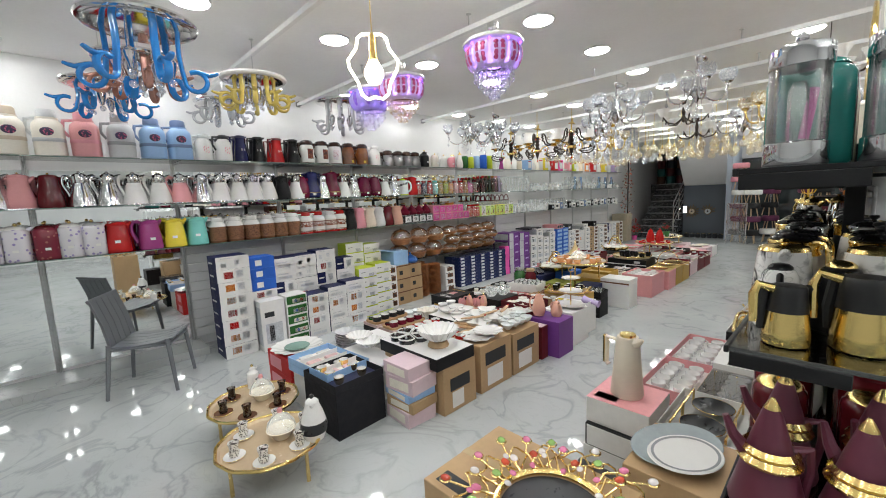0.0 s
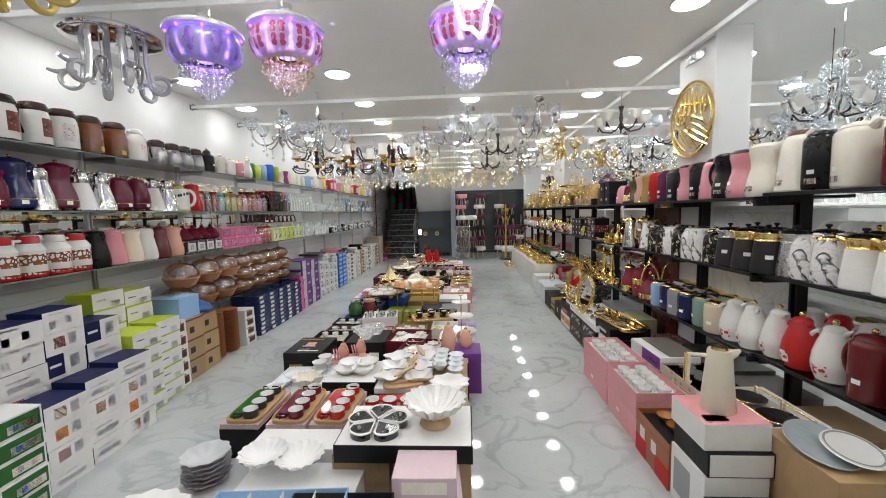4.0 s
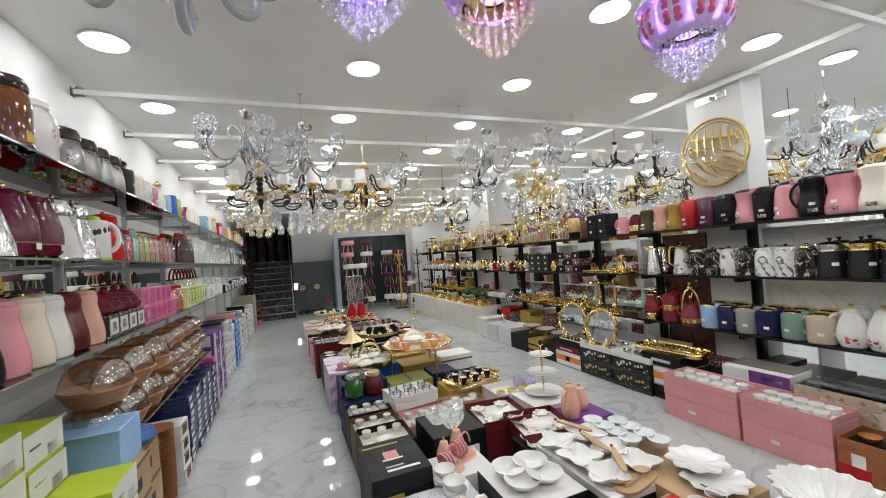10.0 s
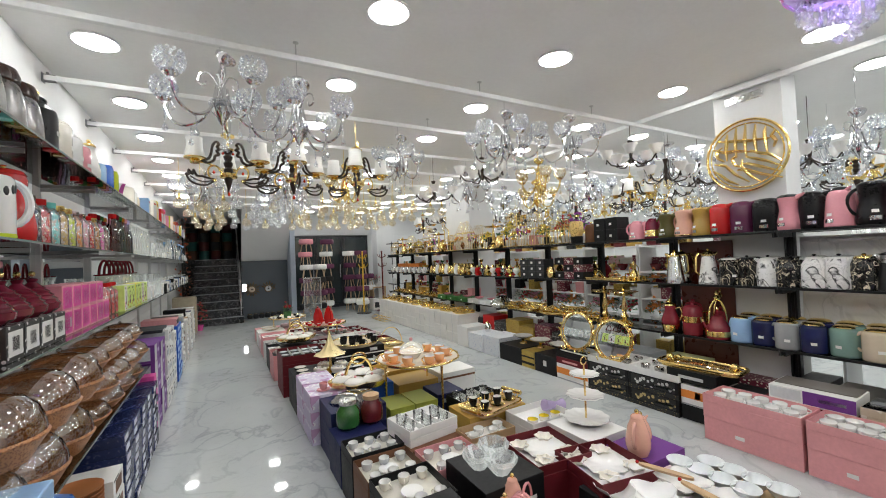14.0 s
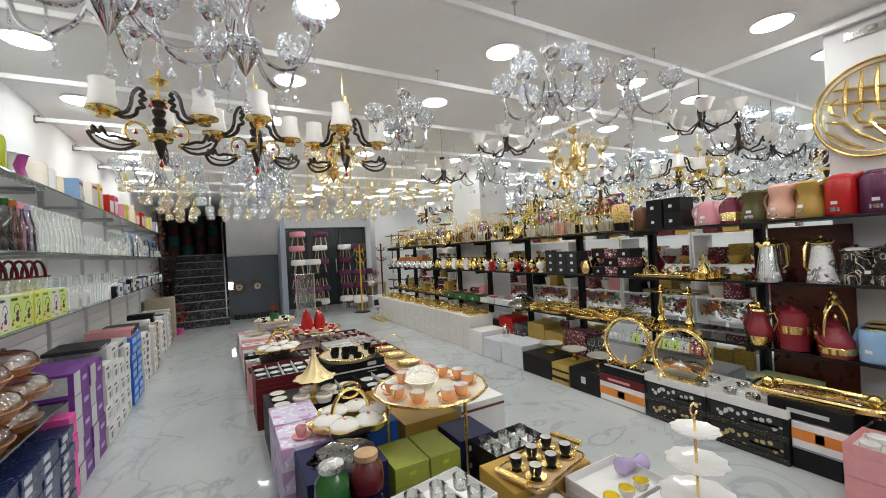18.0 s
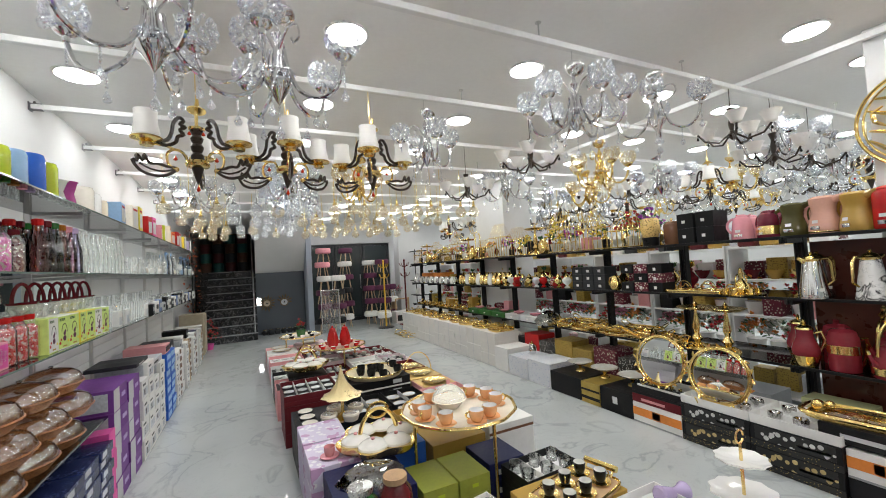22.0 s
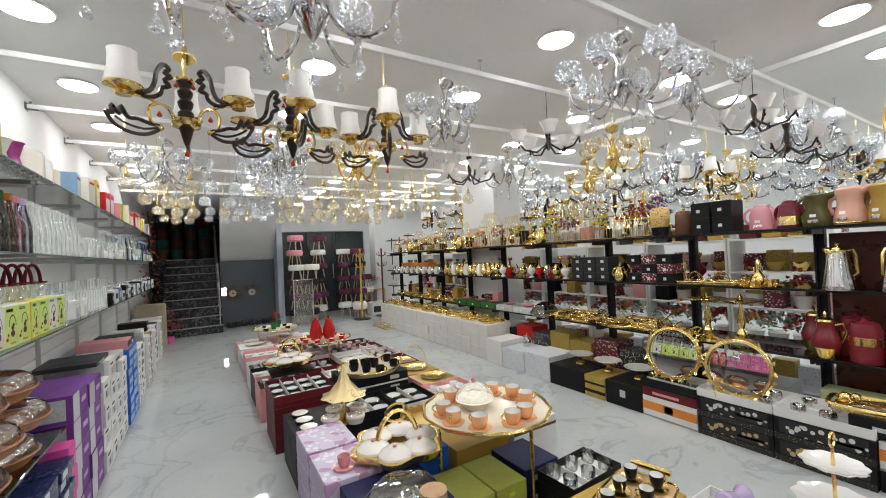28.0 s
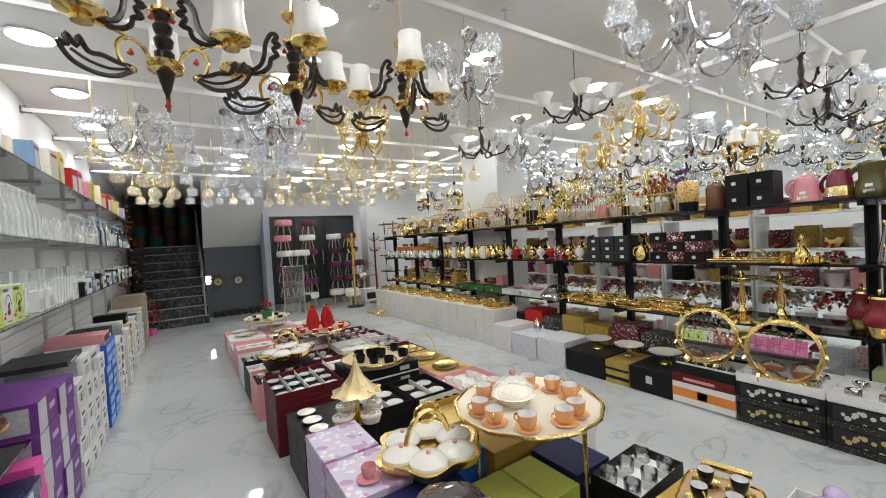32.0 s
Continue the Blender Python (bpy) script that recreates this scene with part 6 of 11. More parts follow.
def dip_tray(x, y, z, w, d, rz, c, platec):
    place("serving_tray", ("tray", w, d), lambda: tray_kit(w, d, WOODTRAY), at(x, y, z, rz), "pale bamboo tray with black handles", "tray", "trays with dip bowls")
    m = pose(x, y, z, 0, 0, rz)
    for i in range(4):
        p = m @ Vector((-w * .36 + i * w * .24, -d * .16, .016))
        place("dip_cup", ("dipcup", c), lambda: [("cup", lathe([(0, 0), (.036, 0), (.04, .004), (.041, .044), (.0385, .046)], 24), col(c)), ("inside", lathe([(.0405, .044), (.0395, .047), (.037, .046), (.035, .012), (.03, .008), (0, .008)], 24), PORC, "white glazed inside")], at(p.x, p.y, p.z), "straight %s dip cup, white inside, on a tray" % c, "cup", "dip cups")
    q = m @ Vector((0, d * .25, .017))
    place("oblong_plate", ("obl", platec, w), lambda: [("plate", slab(ring2d(w * .42, d * .17, 28, 7), 0, .012), col(platec)), ("well", slab(ring2d(w * .38, d * .13, 28, 7), .0122, .0135), col(platec))], at(q.x, q.y, q.z, rz), "oblong %s glazed plate on a bamboo tray" % platec, "plate", "oblong plates")


crate(-1.92, -1.5, 2.4, 2.66, 0, .3, BLACKC, "black carton under a bamboo tray", (), 0, IG)
crate(-1.93, -1.49, 2.39, 2.66, .3006, .035, marbled("pink marbled card", (.55, .42, .4), (.35, .2, .2), 14, .06, .4), "flat marbled carton under a tray", (), 0, IG)
dip_tray(-1.71, 2.53, .337, .42, .2, 2, "red", "red")
for xx, c in ((-2.06, "red"), (-2.3, "maroon"), (-2.56, "charcoal")):
    crate(xx - .12, xx + .1, 2.33, 2.74, 0, .3, KRAFTC if c != "charcoal" else BLACKC, "carton under a bamboo tray", (), 0, IG)
    crate(xx - .115, xx + .105, 2.33, 2.74, .3006, .03, marbled("pink marbled card", (.55, .42, .4), (.35, .2, .2), 14, .06, .4), "flat marbled carton under a tray", (), 0, IG)
    dip_tray(xx, 2.53, .332, .4, .2, 91 if c != "red" else 89, c, {"red": "red", "maroon": "maroon", "charcoal": "green"}[c])

# glass bowls, gold leaf dish, clover bowls
crate(-2.72, -2.3, 2.78, 3.3, 0, .27, CARDWHITE, "white carton with blue floral print", (("top_sheet", .02, .02, .98, .98, printed("blue floral print", (.75, .76, .78), (.3, .35, .55), 45, .25)),), 0, IG, "top")
for i in range(3):
    bowl(-2.62 + .02 * i, 2.86 + i * .1, .273, "aqua", .065, .04, 0, label="pale glass dessert bowl on a white carton", group="glass dessert bowls")
bowl(-2.42, 2.93, .273, "ivory", .1, .08, 7, .2, None, "gilded leaf-shaped bowl on a white carton")
for i in range(2):
    bowl(-2.42, 3.16 + .12 * i, .273, "white", .06, .05, 0)
    bowl(-2.42, 3.16 + .12 * i, .315, "white", .055, .05, 0)
crate(-2.28, -1.92, 2.82, 3.2, 0, .3, BLACKC, "black carton under white bowls", (("lettering_bar", .2, .3, .8, .5, LIGHTBAR),), 0, IG, "-y")
crate(-2.28, -1.92, 2.82, 3.2, .3006, .05, BLACKC, "flat black carton with white top", (("top_sheet", .01, .01, .99, .99, CARDWHITE),), 0, IG, "top")
for i in range(4):
    a = radians(45 + 90 * i)
    bowl(-2.1 + .085 * math.cos(a), 3.03 + .085 * math.sin(a), .353, "white", .085, .045, 0, label="white clover-leaf bowl on a black carton")
# leaf-shaped white dishes with wooden servers
crate(-1.9, -1.55, 2.7, 3.25, 0, .33, BLACKC, "black carton under leaf-shaped dishes", (("lettering_bar", .2, .3, .8, .5, LIGHTBAR),), 0, IG, "-x")
crate(-1.9, -1.55, 2.7, 3.25, .3306, .035, CARDWHITE, "flat white carton under leaf-shaped dishes", (), 0, IG)
crate(-1.9, -1.55, 3.27, 3.5, 0, .3, BLACKC, "black carton beside cartons of dishes", (), 0, IG)
for i in range(4):
    for k in range(2):
        z = .367 if i < 3 else .302
        bowl(-1.82 + k * .19, 2.82 + i * .17, z, "white", .095, .045, 4, .22, None, "white leaf-shaped porcelain dish on a carton", rz=20 + 35 * (i + k))
for i in range(3):
    place("wooden_server", "server", lambda: [("spoon", slab(ring2d(.11, .016, 20, 3), 0, .01), WOODPALE), ("tip", mv(ball(.008), .115, 0, .002), col("red"))], at(-1.72 + .03 * i, 2.84 + .19 * i, .42, 60 + 25 * i), "wooden server with red tip across white dishes", "spoon", "wooden servers")
place("serving_board", "board", lambda: [("board", slab(ring2d(.13, .06, 24, 3), 0, .014), WOODPALE), ("grip", slab(ring2d(.09, .018, 16, 3), .0142, .026), WOODPALE)], at(-1.72, 2.75, .366, 15), "pale wooden serving board on a white carton", "board")
for i in range(4):
    for k in range(2):
        bowl(-1.5 + k * .11, 2.56 + .42 + i * .09 - .08 * k, .372 if i < 4 else .3, "aqua", .055, .045, 0, label="pale blue rimmed cup bowl on cardboard cartons", group="pale blue cup bowls")

# terracotta-pink mugs on stands, tall peach pots
for i in range(3):
    crate(-2.78, -2.47, 3.32, 3.72, i * .1001, .0995, BLACKC, "black carton with gold lettering in a stack", (("lettering_panel", .15, .25, .5, .78, col("mustard", "card")), ("lettering_bar", .6, .45, .9, .6, GOLD)), 0, IG, "-y")
crate(-2.78, -2.47, 3.32, 3.72, .3006, .07, BLACKC, "flat black carton with cup picture", (("picture", .35, .45, .6, .65, col("rose", "card")), ("saucer", .3, .4, .65, .44, col("ivory", "card")), ("arc", .05, .84, .7, .88, col("mustard", "card")), ("lettering_bar", .3, .12, .85, .17, CARDWHITE), ("lettering_bar", .3, .22, .6, .25, LIGHTBAR)), 0, IG, "top")
crate(-2.46, -2.12, 3.32, 3.58, 0, .27, CARDWHITE, "white carton under rose mugs", (), 0, IG)
for (x, y) in ((-2.36, 3.4), (-2.24, 3.5)):
    place("mug_stand", "mug_stand", lambda: [("base", slab(ring2d(.09, .06, 24, 4), 0, .012), col("peach")), *[("disc", mv(lathe([(0, 0), (.045, 0), (.047, .004), (.047, .01), (0, .012)], 20), -.03 + .02 * i, 0, .06, 0, 80, 0), col("rose")) for i in range(3)], ("arch", tube(arc(.04, .06, .04, 0, 180, 9, rz=.07), .006, 6), col("rose"))], at(x, y, .2712, 20), "rose ceramic coaster stand with arch handle", "coaster stand", "rose stands")
    flask(x + .02, y + .09, .2712, "egg", "peach", h=.13, r=.045, handle=0, spout=False, kind="ceramic jar", where="on a white carton", sticker=False)
# boxed sets along the left side of the island
SETS = [(-2.74, -2.42, 3.74, 4.06, .33, BLACKC, "cream"), (-2.74, -2.42, 4.08, 4.34, .3, col("brown", "card"), "light grey"), (-2.74, -2.42, 4.36, 4.6, .31, BLACKC, "light grey"), (-2.4, -2.08, 3.98, 4.26, .3, PINKC, "light grey")]
for x0, x1, y0, y1, hh, m, c in SETS:
    z = open_box(x0, x1, y0, y1, 0, hh, m, "open presentation box of %s tea cups" % c, mat("satin lining", (.6, .57, .5), .5, 0, .1, .3, 40), 0, "open tea sets")
    for i in range(3):
        for k in range(2):
            cup(x0 + .06 + i * (x1 - x0 - .12) / 2, y0 + .06 + k * (y1 - y0 - .12), z, c if c != "cream" else "ivory", .03, .042, "white", True, "in a presentation box", group="cups in the tea sets")
    plate((x0 + x1) / 2, (y0 + y1) / 2, z, "white", .055, 0, .012)
# black box with crystal bowls
crate(-2.36, -2.02, 3.6, 3.96, 0, .36, BLACKC, "black carton under crystal bowls", (("lettering_bar", .6, .6, .85, .75, CARDWHITE),), 0, IG, "-y")
for i, (x, y) in enumerate(((-2.26, 3.8), (-2.14, 3.84), (-2.2, 3.7))):
    place("crystal_bowl", "crystal_bowl", lambda: [("bowl", lathe([(0, 0), (.035, 0), (.05, .02), (.075, .055), (.08, .08), (.075, .08), (.045, .02), (0, .01)], 18, wob=.05, lobes=9), PRESSED, "", None, 0)], at(x, y, .3615), "cut crystal bowl on a black carton", "bowl", "crystal bowls")
# wine-red boxes with white porcelain
for x0, y0, z0, rz in ((-2.0, 3.62, 0, -6), (-1.86, 3.34, 0, -10)):
    z = open_box(x0, x0 + .34, y0, y0 + .36, z0, .36, REDBOX, "wine-red open box with white porcelain set", mat("white satin", (.75, .74, .72), .5, 0, .06, .4, 40), rz, "wine-red boxes")
    plate(x0 + .17, y0 + .18, z, "white", .11, 8, .02, wob=.08)
    for i in range(4):
        bowl(x0 + .08 + .18 * (i % 2), y0 + .08 + .2 * (i // 2), z + .001, "ivory", .05, .03, 6, .15)
crate(-1.5, -1.2, 3.4, 3.66, 0, .33, PURC, "purple carton at the edge of the display", (), 0, IG)
flask(-1.46, 3.49, .3312, "egg", "peach", h=.22, r=.062, knob=True, handle=1, kind="ceramic coffee pot", where="on a purple carton", sticker=False, rz=200)
flask(-1.32, 3.57, .3312, "egg", "peach", h=.15, r=.055, kind="ceramic coffee pot", where="on a purple carton", sticker=False, rz=160)
crate(-1.66, -1.30, 3.28, 3.38, 0, .3, REDBOX, "wine-red carton with white lid", (("top_sheet", .02, .02, .98, .98, PALEPINK),), 0, IG, "top")


# three-tier white cake stand
def tier_stand():
    ps = []
    for r, z in ((.14, .02), (.115, .16), (.09, .29)):
        ps.append(("plate", mv(lathe([(0, 0), (r * .6, 0), (r, .012), (r * .98, .016), (r * .6, .005), (0, .005)], 40, wob=.05, lobes=10), 0, 0, z), PORC, "white scalloped plate with flower print"))
    ps.append(("rod", lathe([(0, 0), (.03, 0), (.006, .012), (.006, .33), (.004, .36), (0, .36)], 10), BRASS, "gilded rod"))
    ps.append(("ring", mv(tube(arc(0, 0, .025, 0, 330, 14), .004, 6), 0, 0, .385), BRASS, "gilded ring handle"))
    return ps


crate(-1.56, -1.24, 3.72, 4.06, 0, .33, CARDWHITE, "white carton under a tiered stand", (), 0, IG)
place("cake_stand", "tier", tier_stand, at(-1.36, 3.92, .331), "three-tier white scalloped cake stand with gilded rod", "cake stand")
z = open_box(-1.66, -1.3, 4.08, 4.36, 0, .33, CARDWHITE, "open white box with cream cups and pink vase", mat("white satin", (.75, .74, .72), .5), 0, "open tea sets")
for i in range(3):
    cup(-1.6 + i * .1, 4.15, z, "ivory", .035, .04, "yellow", False, "in a white box")
place("vase", ("pinkvase",), lambda: vase_kit("lavender", .18, .05, vase), at(-1.4, 4.26, z + .05, 0, 0, 100), "pale lilac flowered vase lying in a box", "vase")
# tray of black coffee cups
crate(-1.94, -1.46, 4.38, 4.66, 0, .33, col("mustard", "card"), "yellow-brown carton under a gilded cup tray", (), 0, IG)


def gilded_tray():
    ps = [("tray", slab(ring2d(.21, .13, 32, 8), 0, .018), WOODPALE), ("rim", tube([(x, y, .02) for x, y in ring2d(.21, .13, 32, 8)], .006, 6, True), GOLD)]
    for s in (-1, 1):
        ps.append(("handle", add(mv(tube([(0, -.085, 0), (0, .085, 0)], .016, 10), s * .235, 0, .05), tube([(s * .2, -.07, .02), (s * .235, -.07, .05)], .006, 6), tube([(s * .2, .07, .02), (s * .235, .07, .05)], .006, 6)), GOLD, "gilded handle"))
    return ps


place("cup_tray", "gtray", gilded_tray, at(-1.69, 4.48, .3312, 14), "wooden tray with gilded edge and handles", "tray")
gm = pose(-1.69, 4.48, .35, 0, 0, 14)
for i in range(3):
    for k in range(2):
        p = gm @ Vector((-.13 + i * .13, -.055 + .11 * k, 0))
        plate(p.x, p.y, p.z, "gold", .05, 0, .008, label="gilded saucer on a wooden tray", group="gilded saucers")
        cup(p.x, p.y, p.z + .009, "black", .03, .055, "white", "gold", "on a gilded saucer", group="black coffee cups")
# coffee set box, white six-glass box
z = open_box(-2.06, -1.72, 4.18, 4.37, 0, .3, KRAFTC, "open cardboard box of white tea cups", CARDWHITE, 0, "open tea sets")
for i in range(4):
    cup(-2.0 + i * .075, 4.24 + .06 * (i % 2), z, "white", .035, .04, "white", True, "in a cardboard box")
crate(-2.42, -2.02, 4.28, 4.56, 0, .28, col("brown", "card"), "brown carton under a box of glasses", (), 0, IG)
z = open_box(-2.42, -2.06, 4.34, 4.62, .2806, .1, CARDWHITE, "open white box of six drinking glasses", CARDWHITE, 8, "", 2)
for i in range(3):
    for k in range(2):
        place("glass_cup", "glass_cup", lambda: [("glass", lathe([(0, .002), (.03, .002), (.034, .01), (.036, .06), (.033, .06), (.031, .012), (0, .008)], 14), GLASS), ("handle", tube(arc(.034, .032, .018, 80, -80, 7), .004, 6), GLASS)], at(-2.36 + i * .12, 4.42 + k * .12, z), "clear glass cup in a white box", "cup", "glasses in the white box")


# quilted glass jars
def quilt_jar(c, lidm):
    return [("jar", lathe([(0, 0), (.06, 0), (.078, .02), (.083, .07), (.078, .12), (.055, .15), (.05, .165)], 18, wob=.02, lobes=9), mat("%s quilted glass" % c, PAINTS[c], .12, 0, .25, .3, 70, coat=.6)), ("lid", lathe([(.053, .16), (.057, .165), (.057, .19), (0, .194)], 18), lidm)]


crate(-2.74, -2.4, 4.62, 4.92, 0, .27, col("navy", "card"), "navy carton under glass jars", (), 0, IG)
place("glass_jar", "jar_g", lambda: quilt_jar("green", STEEL), at(-2.62, 4.86, .271), "green quilted glass jar with steel lid", "jar")
place("glass_jar", "jar_b", lambda: quilt_jar("burgundy", mat("cork", (.5, .32, .18), .8, 0, .2, .5, 120)), at(-2.45, 4.87, .271), "dark red quilted glass jar with cork lid", "jar")
# navy, lavender, olive cartons
for i in range(3):
    crate(-2.72, -2.32, 4.92, 5.3, i * .1206, .12, col("navy", "card"), "navy glass carton in a stack", (("lettering_bar", .6, .3, .9, .7, LIGHTBAR),), 0, IG, "-y")
for i in range(3):
    crate(-2.78, -2.5, 5.32, 5.66, i * .1256, .125, LAVPRINT, "lilac and white flowered carton in a stack", (("picture", .1, .1, .9, .9, mat("lilac print", (.58, .5, .68), .5, 0, .1)),), 0, IG, "-x")
    crate(-2.78, -2.5, 5.68, 6.02, i * .1256, .125, LAVPRINT, "lilac and white flowered carton in a stack", (("picture", .1, .1, .9, .9, mat("lilac print", (.58, .5, .68), .5, 0, .1)),), 0, IG, "-x")
crate(-2.48, -2.1, 5.32, 5.66, 0, .37, col("blue", "card"), "blue carton under a flower-shaped dish", (), 0, IG)
place("glass_bag", "glassbag", lambda: [("bag", sc(lathe([(0, 0), (.12, 0), (.14, .03), (.1, .07), (0, .08)], 16, wob=.1, lobes=4), 1.2, .8, 1), PLASTIC)] + [("tumbler", mv(lathe([(0, 0), (.028, 0), (.03, .1), (.026, .1), (.024, .006), (0, .006)], 12), -.08 + .07 * i, -.05, .03, 90, 0, 20 * i), GLASS) for i in range(3)], at(-2.52, 5.06, .3625), "clear plastic bag with drinking glasses", "bag")
for x0, x1, y0 in ((-2.28, -2.08, 4.94), (-2.07, -1.88, 4.94)):
    for i in range(3):
        crate(x0, x1, y0, y0 + .3, i * .0956, .095, LIMEOLIVE, "lime-olive carton in a stack", (("lettering_bar", .4, .4, .6, .6, col("lime", "card")),), 0, IG, "-y")
for i in range(3):
    crate(-1.86, -1.62, 4.97, 5.25, i * .1006, .1, col("navy", "card"), "dark carton in a stack", (("lettering_bar", .2, .3, .4, .6, LIGHTBAR),), 0, IG, "-y")
crate(-1.8, -1.42, 4.72, 4.95, 0, .22, BLACKC, "black carton with white drop print", (("drop", .1, .3, .2, .7, CARDWHITE), ("drop", .35, .2, .45, .6, CARDWHITE), ("drop", .6, .3, .7, .75, CARDWHITE)), 0, IG, "-y")
z = open_box(-1.8, -1.42, 4.72, 4.95, .2206, .085, BLACKC, "open black box of glass cups", CARDWHITE, 3, "", 2)
for i in range(3):
    for k in range(2):
        place("glass_cup", "glass_cup", None, at(-1.74 + i * .13, 4.78 + k * .11, z), "clear glass cup in a black box", "cup", "glasses in the black box")
crate(-1.66, -1.3, 5.28, 5.56, 0, .3, CARDWHITE, "white lidded carton on the floor", (), 0, IG)
crate(-1.66, -1.3, 5.28, 5.56, .3006, .06, CARDWHITE, "flat white and brown lidded carton", (("edge", 0, 0, 1, .3, col("brown", "card")),), 0, IG, "-y")
crate(-2.06, -1.68, 5.3, 5.62, 0, .33, col("mustard", "card"), "mustard carton beside a tray table", (("lettering_bar", .2, .4, .8, .6, BLACKC),), 0, IG, "-y")
z = open_box(-2.1, -1.7, 5.64, 5.96, 0, .36, col("mustard", "card"), "open yellow box with gilded ware", mat("gold paper", (.6, .42, .14), .35, .6, .2, .5, 60), 0)


# gilded tray tables
def tray_table(r, h, m=None):
    ps = [("tray", mv(lathe([(0, 0), (r * .86, 0), (r * .93, .006), (r, .022), (r * .985, .026), (r * .92, .012), (0, .007)], 48, wob=.012, lobes=12), 0, 0, h - .02), m or mat("gilded cream enamel", (.8, .74, .62), .15, 0, .05)),
          ("rim", mv(tube([(x, y, 0) for x, y in ring2d(r * 1.0, r * 1.0, 48, 2, .012, 12)], .009, 6, True), 0, 0, h + .006), GOLD, "beaded gilded rim")]
    for i in range(3):
        a = radians(30 + 120 * i)
        ps.append(("leg", mv(lathe([(0, 0), (.011, 0), (.009, h * .5), (.011, h - .021), (0, h - .021)], 10), r * .8 * math.cos(a), r * .8 * math.sin(a), 0), BRASS))
    return ps


def lidded_dish(r, c=None):
    return [("dish", lathe([(0, 0), (r * .5, 0), (r * .6, .01), (r * .9, .05), (r, .055), (r * .95, .058), (0, .03)], 22), mat("gilded cream enamel", (.8, .68, .45), .2)), ("lid", lathe([(r * .96, .06), (r * .9, .085), (r * .6, .12), (r * .25, .14), (.01, .145), (0, .145)], 22), PRESSED), ("knob", mv(ball(.016, 8, 5), 0, 0, .142), col("rose"), "rose flower knob")]


TT = (-1.92, 5.2)
place("tray_table", ("tt", .345, .6), lambda: tray_table(.345, .57), at(TT[0], TT[1], 0, 18), "round gilded tray table on thin brass legs", "tray table")
place("lidded_dish", "lidded", lambda: lidded_dish(.11), at(TT[0] - .03, TT[1] + .06, .558), "clear-lidded gilded sweet dish on a tray table", "dish")
for i in range(10):
    a = 2 * math.pi * i / 10 + .2 + .12 * math.sin(3.7 * i)
    x, y = TT[0] + .24 * math.cos(a), TT[1] + .235 * math.sin(a)
    plate(x, y, .557, "apricot", .058, 6, .01, label="apricot saucer on a gilded tray table", group="apricot saucers")
    cup(x, y, .567, "apricot", .043, .063, "white", "gold", "on a saucer on a tray table", group="apricot cups")


# flower-shaped gilded dish with six lids and arched handle
def flower_dish():
    ps = [("base", lathe([(0, 0), (.13, 0), (.17, .02), (.188, .05), (.194, .075), (.17, .07), (0, .05)], 72, wob=.1, lobes=6), GOLD)]
    for i in range(6):
        a = radians(60 * i)
        ps.append(("lid", mv(lathe([(.0, .0), (.072, 0), (.07, .012), (.045, .035), (0, .042)], 18), .115 * math.cos(a), .115 * math.sin(a), .071), mat("pearl white glass", (.78, .76, .72), .12, 0, .05, coat=.6)))
        ps.append(("knob", mv(ball(.01, 8, 5), .115 * math.cos(a), .115 * math.sin(a), .11), col("rose")))
    ps.append(("handle", tube([(x, y, z) for x, y, z in arc(0, .07, .095, 0, 180, 15, rz=.18)], .011, 8), GOLD, "arched gilded handle"))
    ps.append(("ring", mv(tube(arc(0, 0, .05, 0, 350, 16), .008, 6), 0, 0, .24), GOLD))
    return [(p[0], sc(p[1], 1.22, 1.22, .92), *p[2:]) for p in ps]


place("flower_dish", "flower_dish", flower_dish, at(-2.37, 5.4, .3715), "gilded flower-shaped dish with six pearl lids", "serving dish")
cup(-2.66, 5.42, .3775 + .008, "rose", .032, .055, "rose", False, "on a pink saucer")
plate(-2.66, 5.42, .3775, "pink", .055, 0, .008)


# gilded gazebo stand
def gazebo():
    ps = [("base", lathe([(0, 0), (.1, 0), (.1, .012), (.03, .03), (.012, .05), (.012, .19), (0, .19)], 20), GOLD), ("canopy", mv(lathe([(.15, 0), (.1, .02), (.045, .09), (.02, .15), (.008, .2), (0, .21)], 32, wob=.07, lobes=8), 0, 0, .17), mat("pale gold lacquer", (.75, .6, .32), .3, .6, .08, .3, 80)), ("finial", mv(ball(.012, 8, 5), 0, 0, .375), GOLD)]
    for i in range(4):
        a = radians(90 * i + 20)
        ps.append(("dish", mv(lathe([(0, 0), (.05, 0), (.064, .04), (.06, .052), (.03, .062), (0, .066)], 18), .115 * math.cos(a), .115 * math.sin(a), .012), mat("gilded cream enamel", (.8, .68, .45), .2)))
        ps.append(("lid", mv(lathe([(.06, 0), (.045, .02), (0, .03)], 16), .115 * math.cos(a), .115 * math.sin(a), .055), CRYSTAL))
    return ps


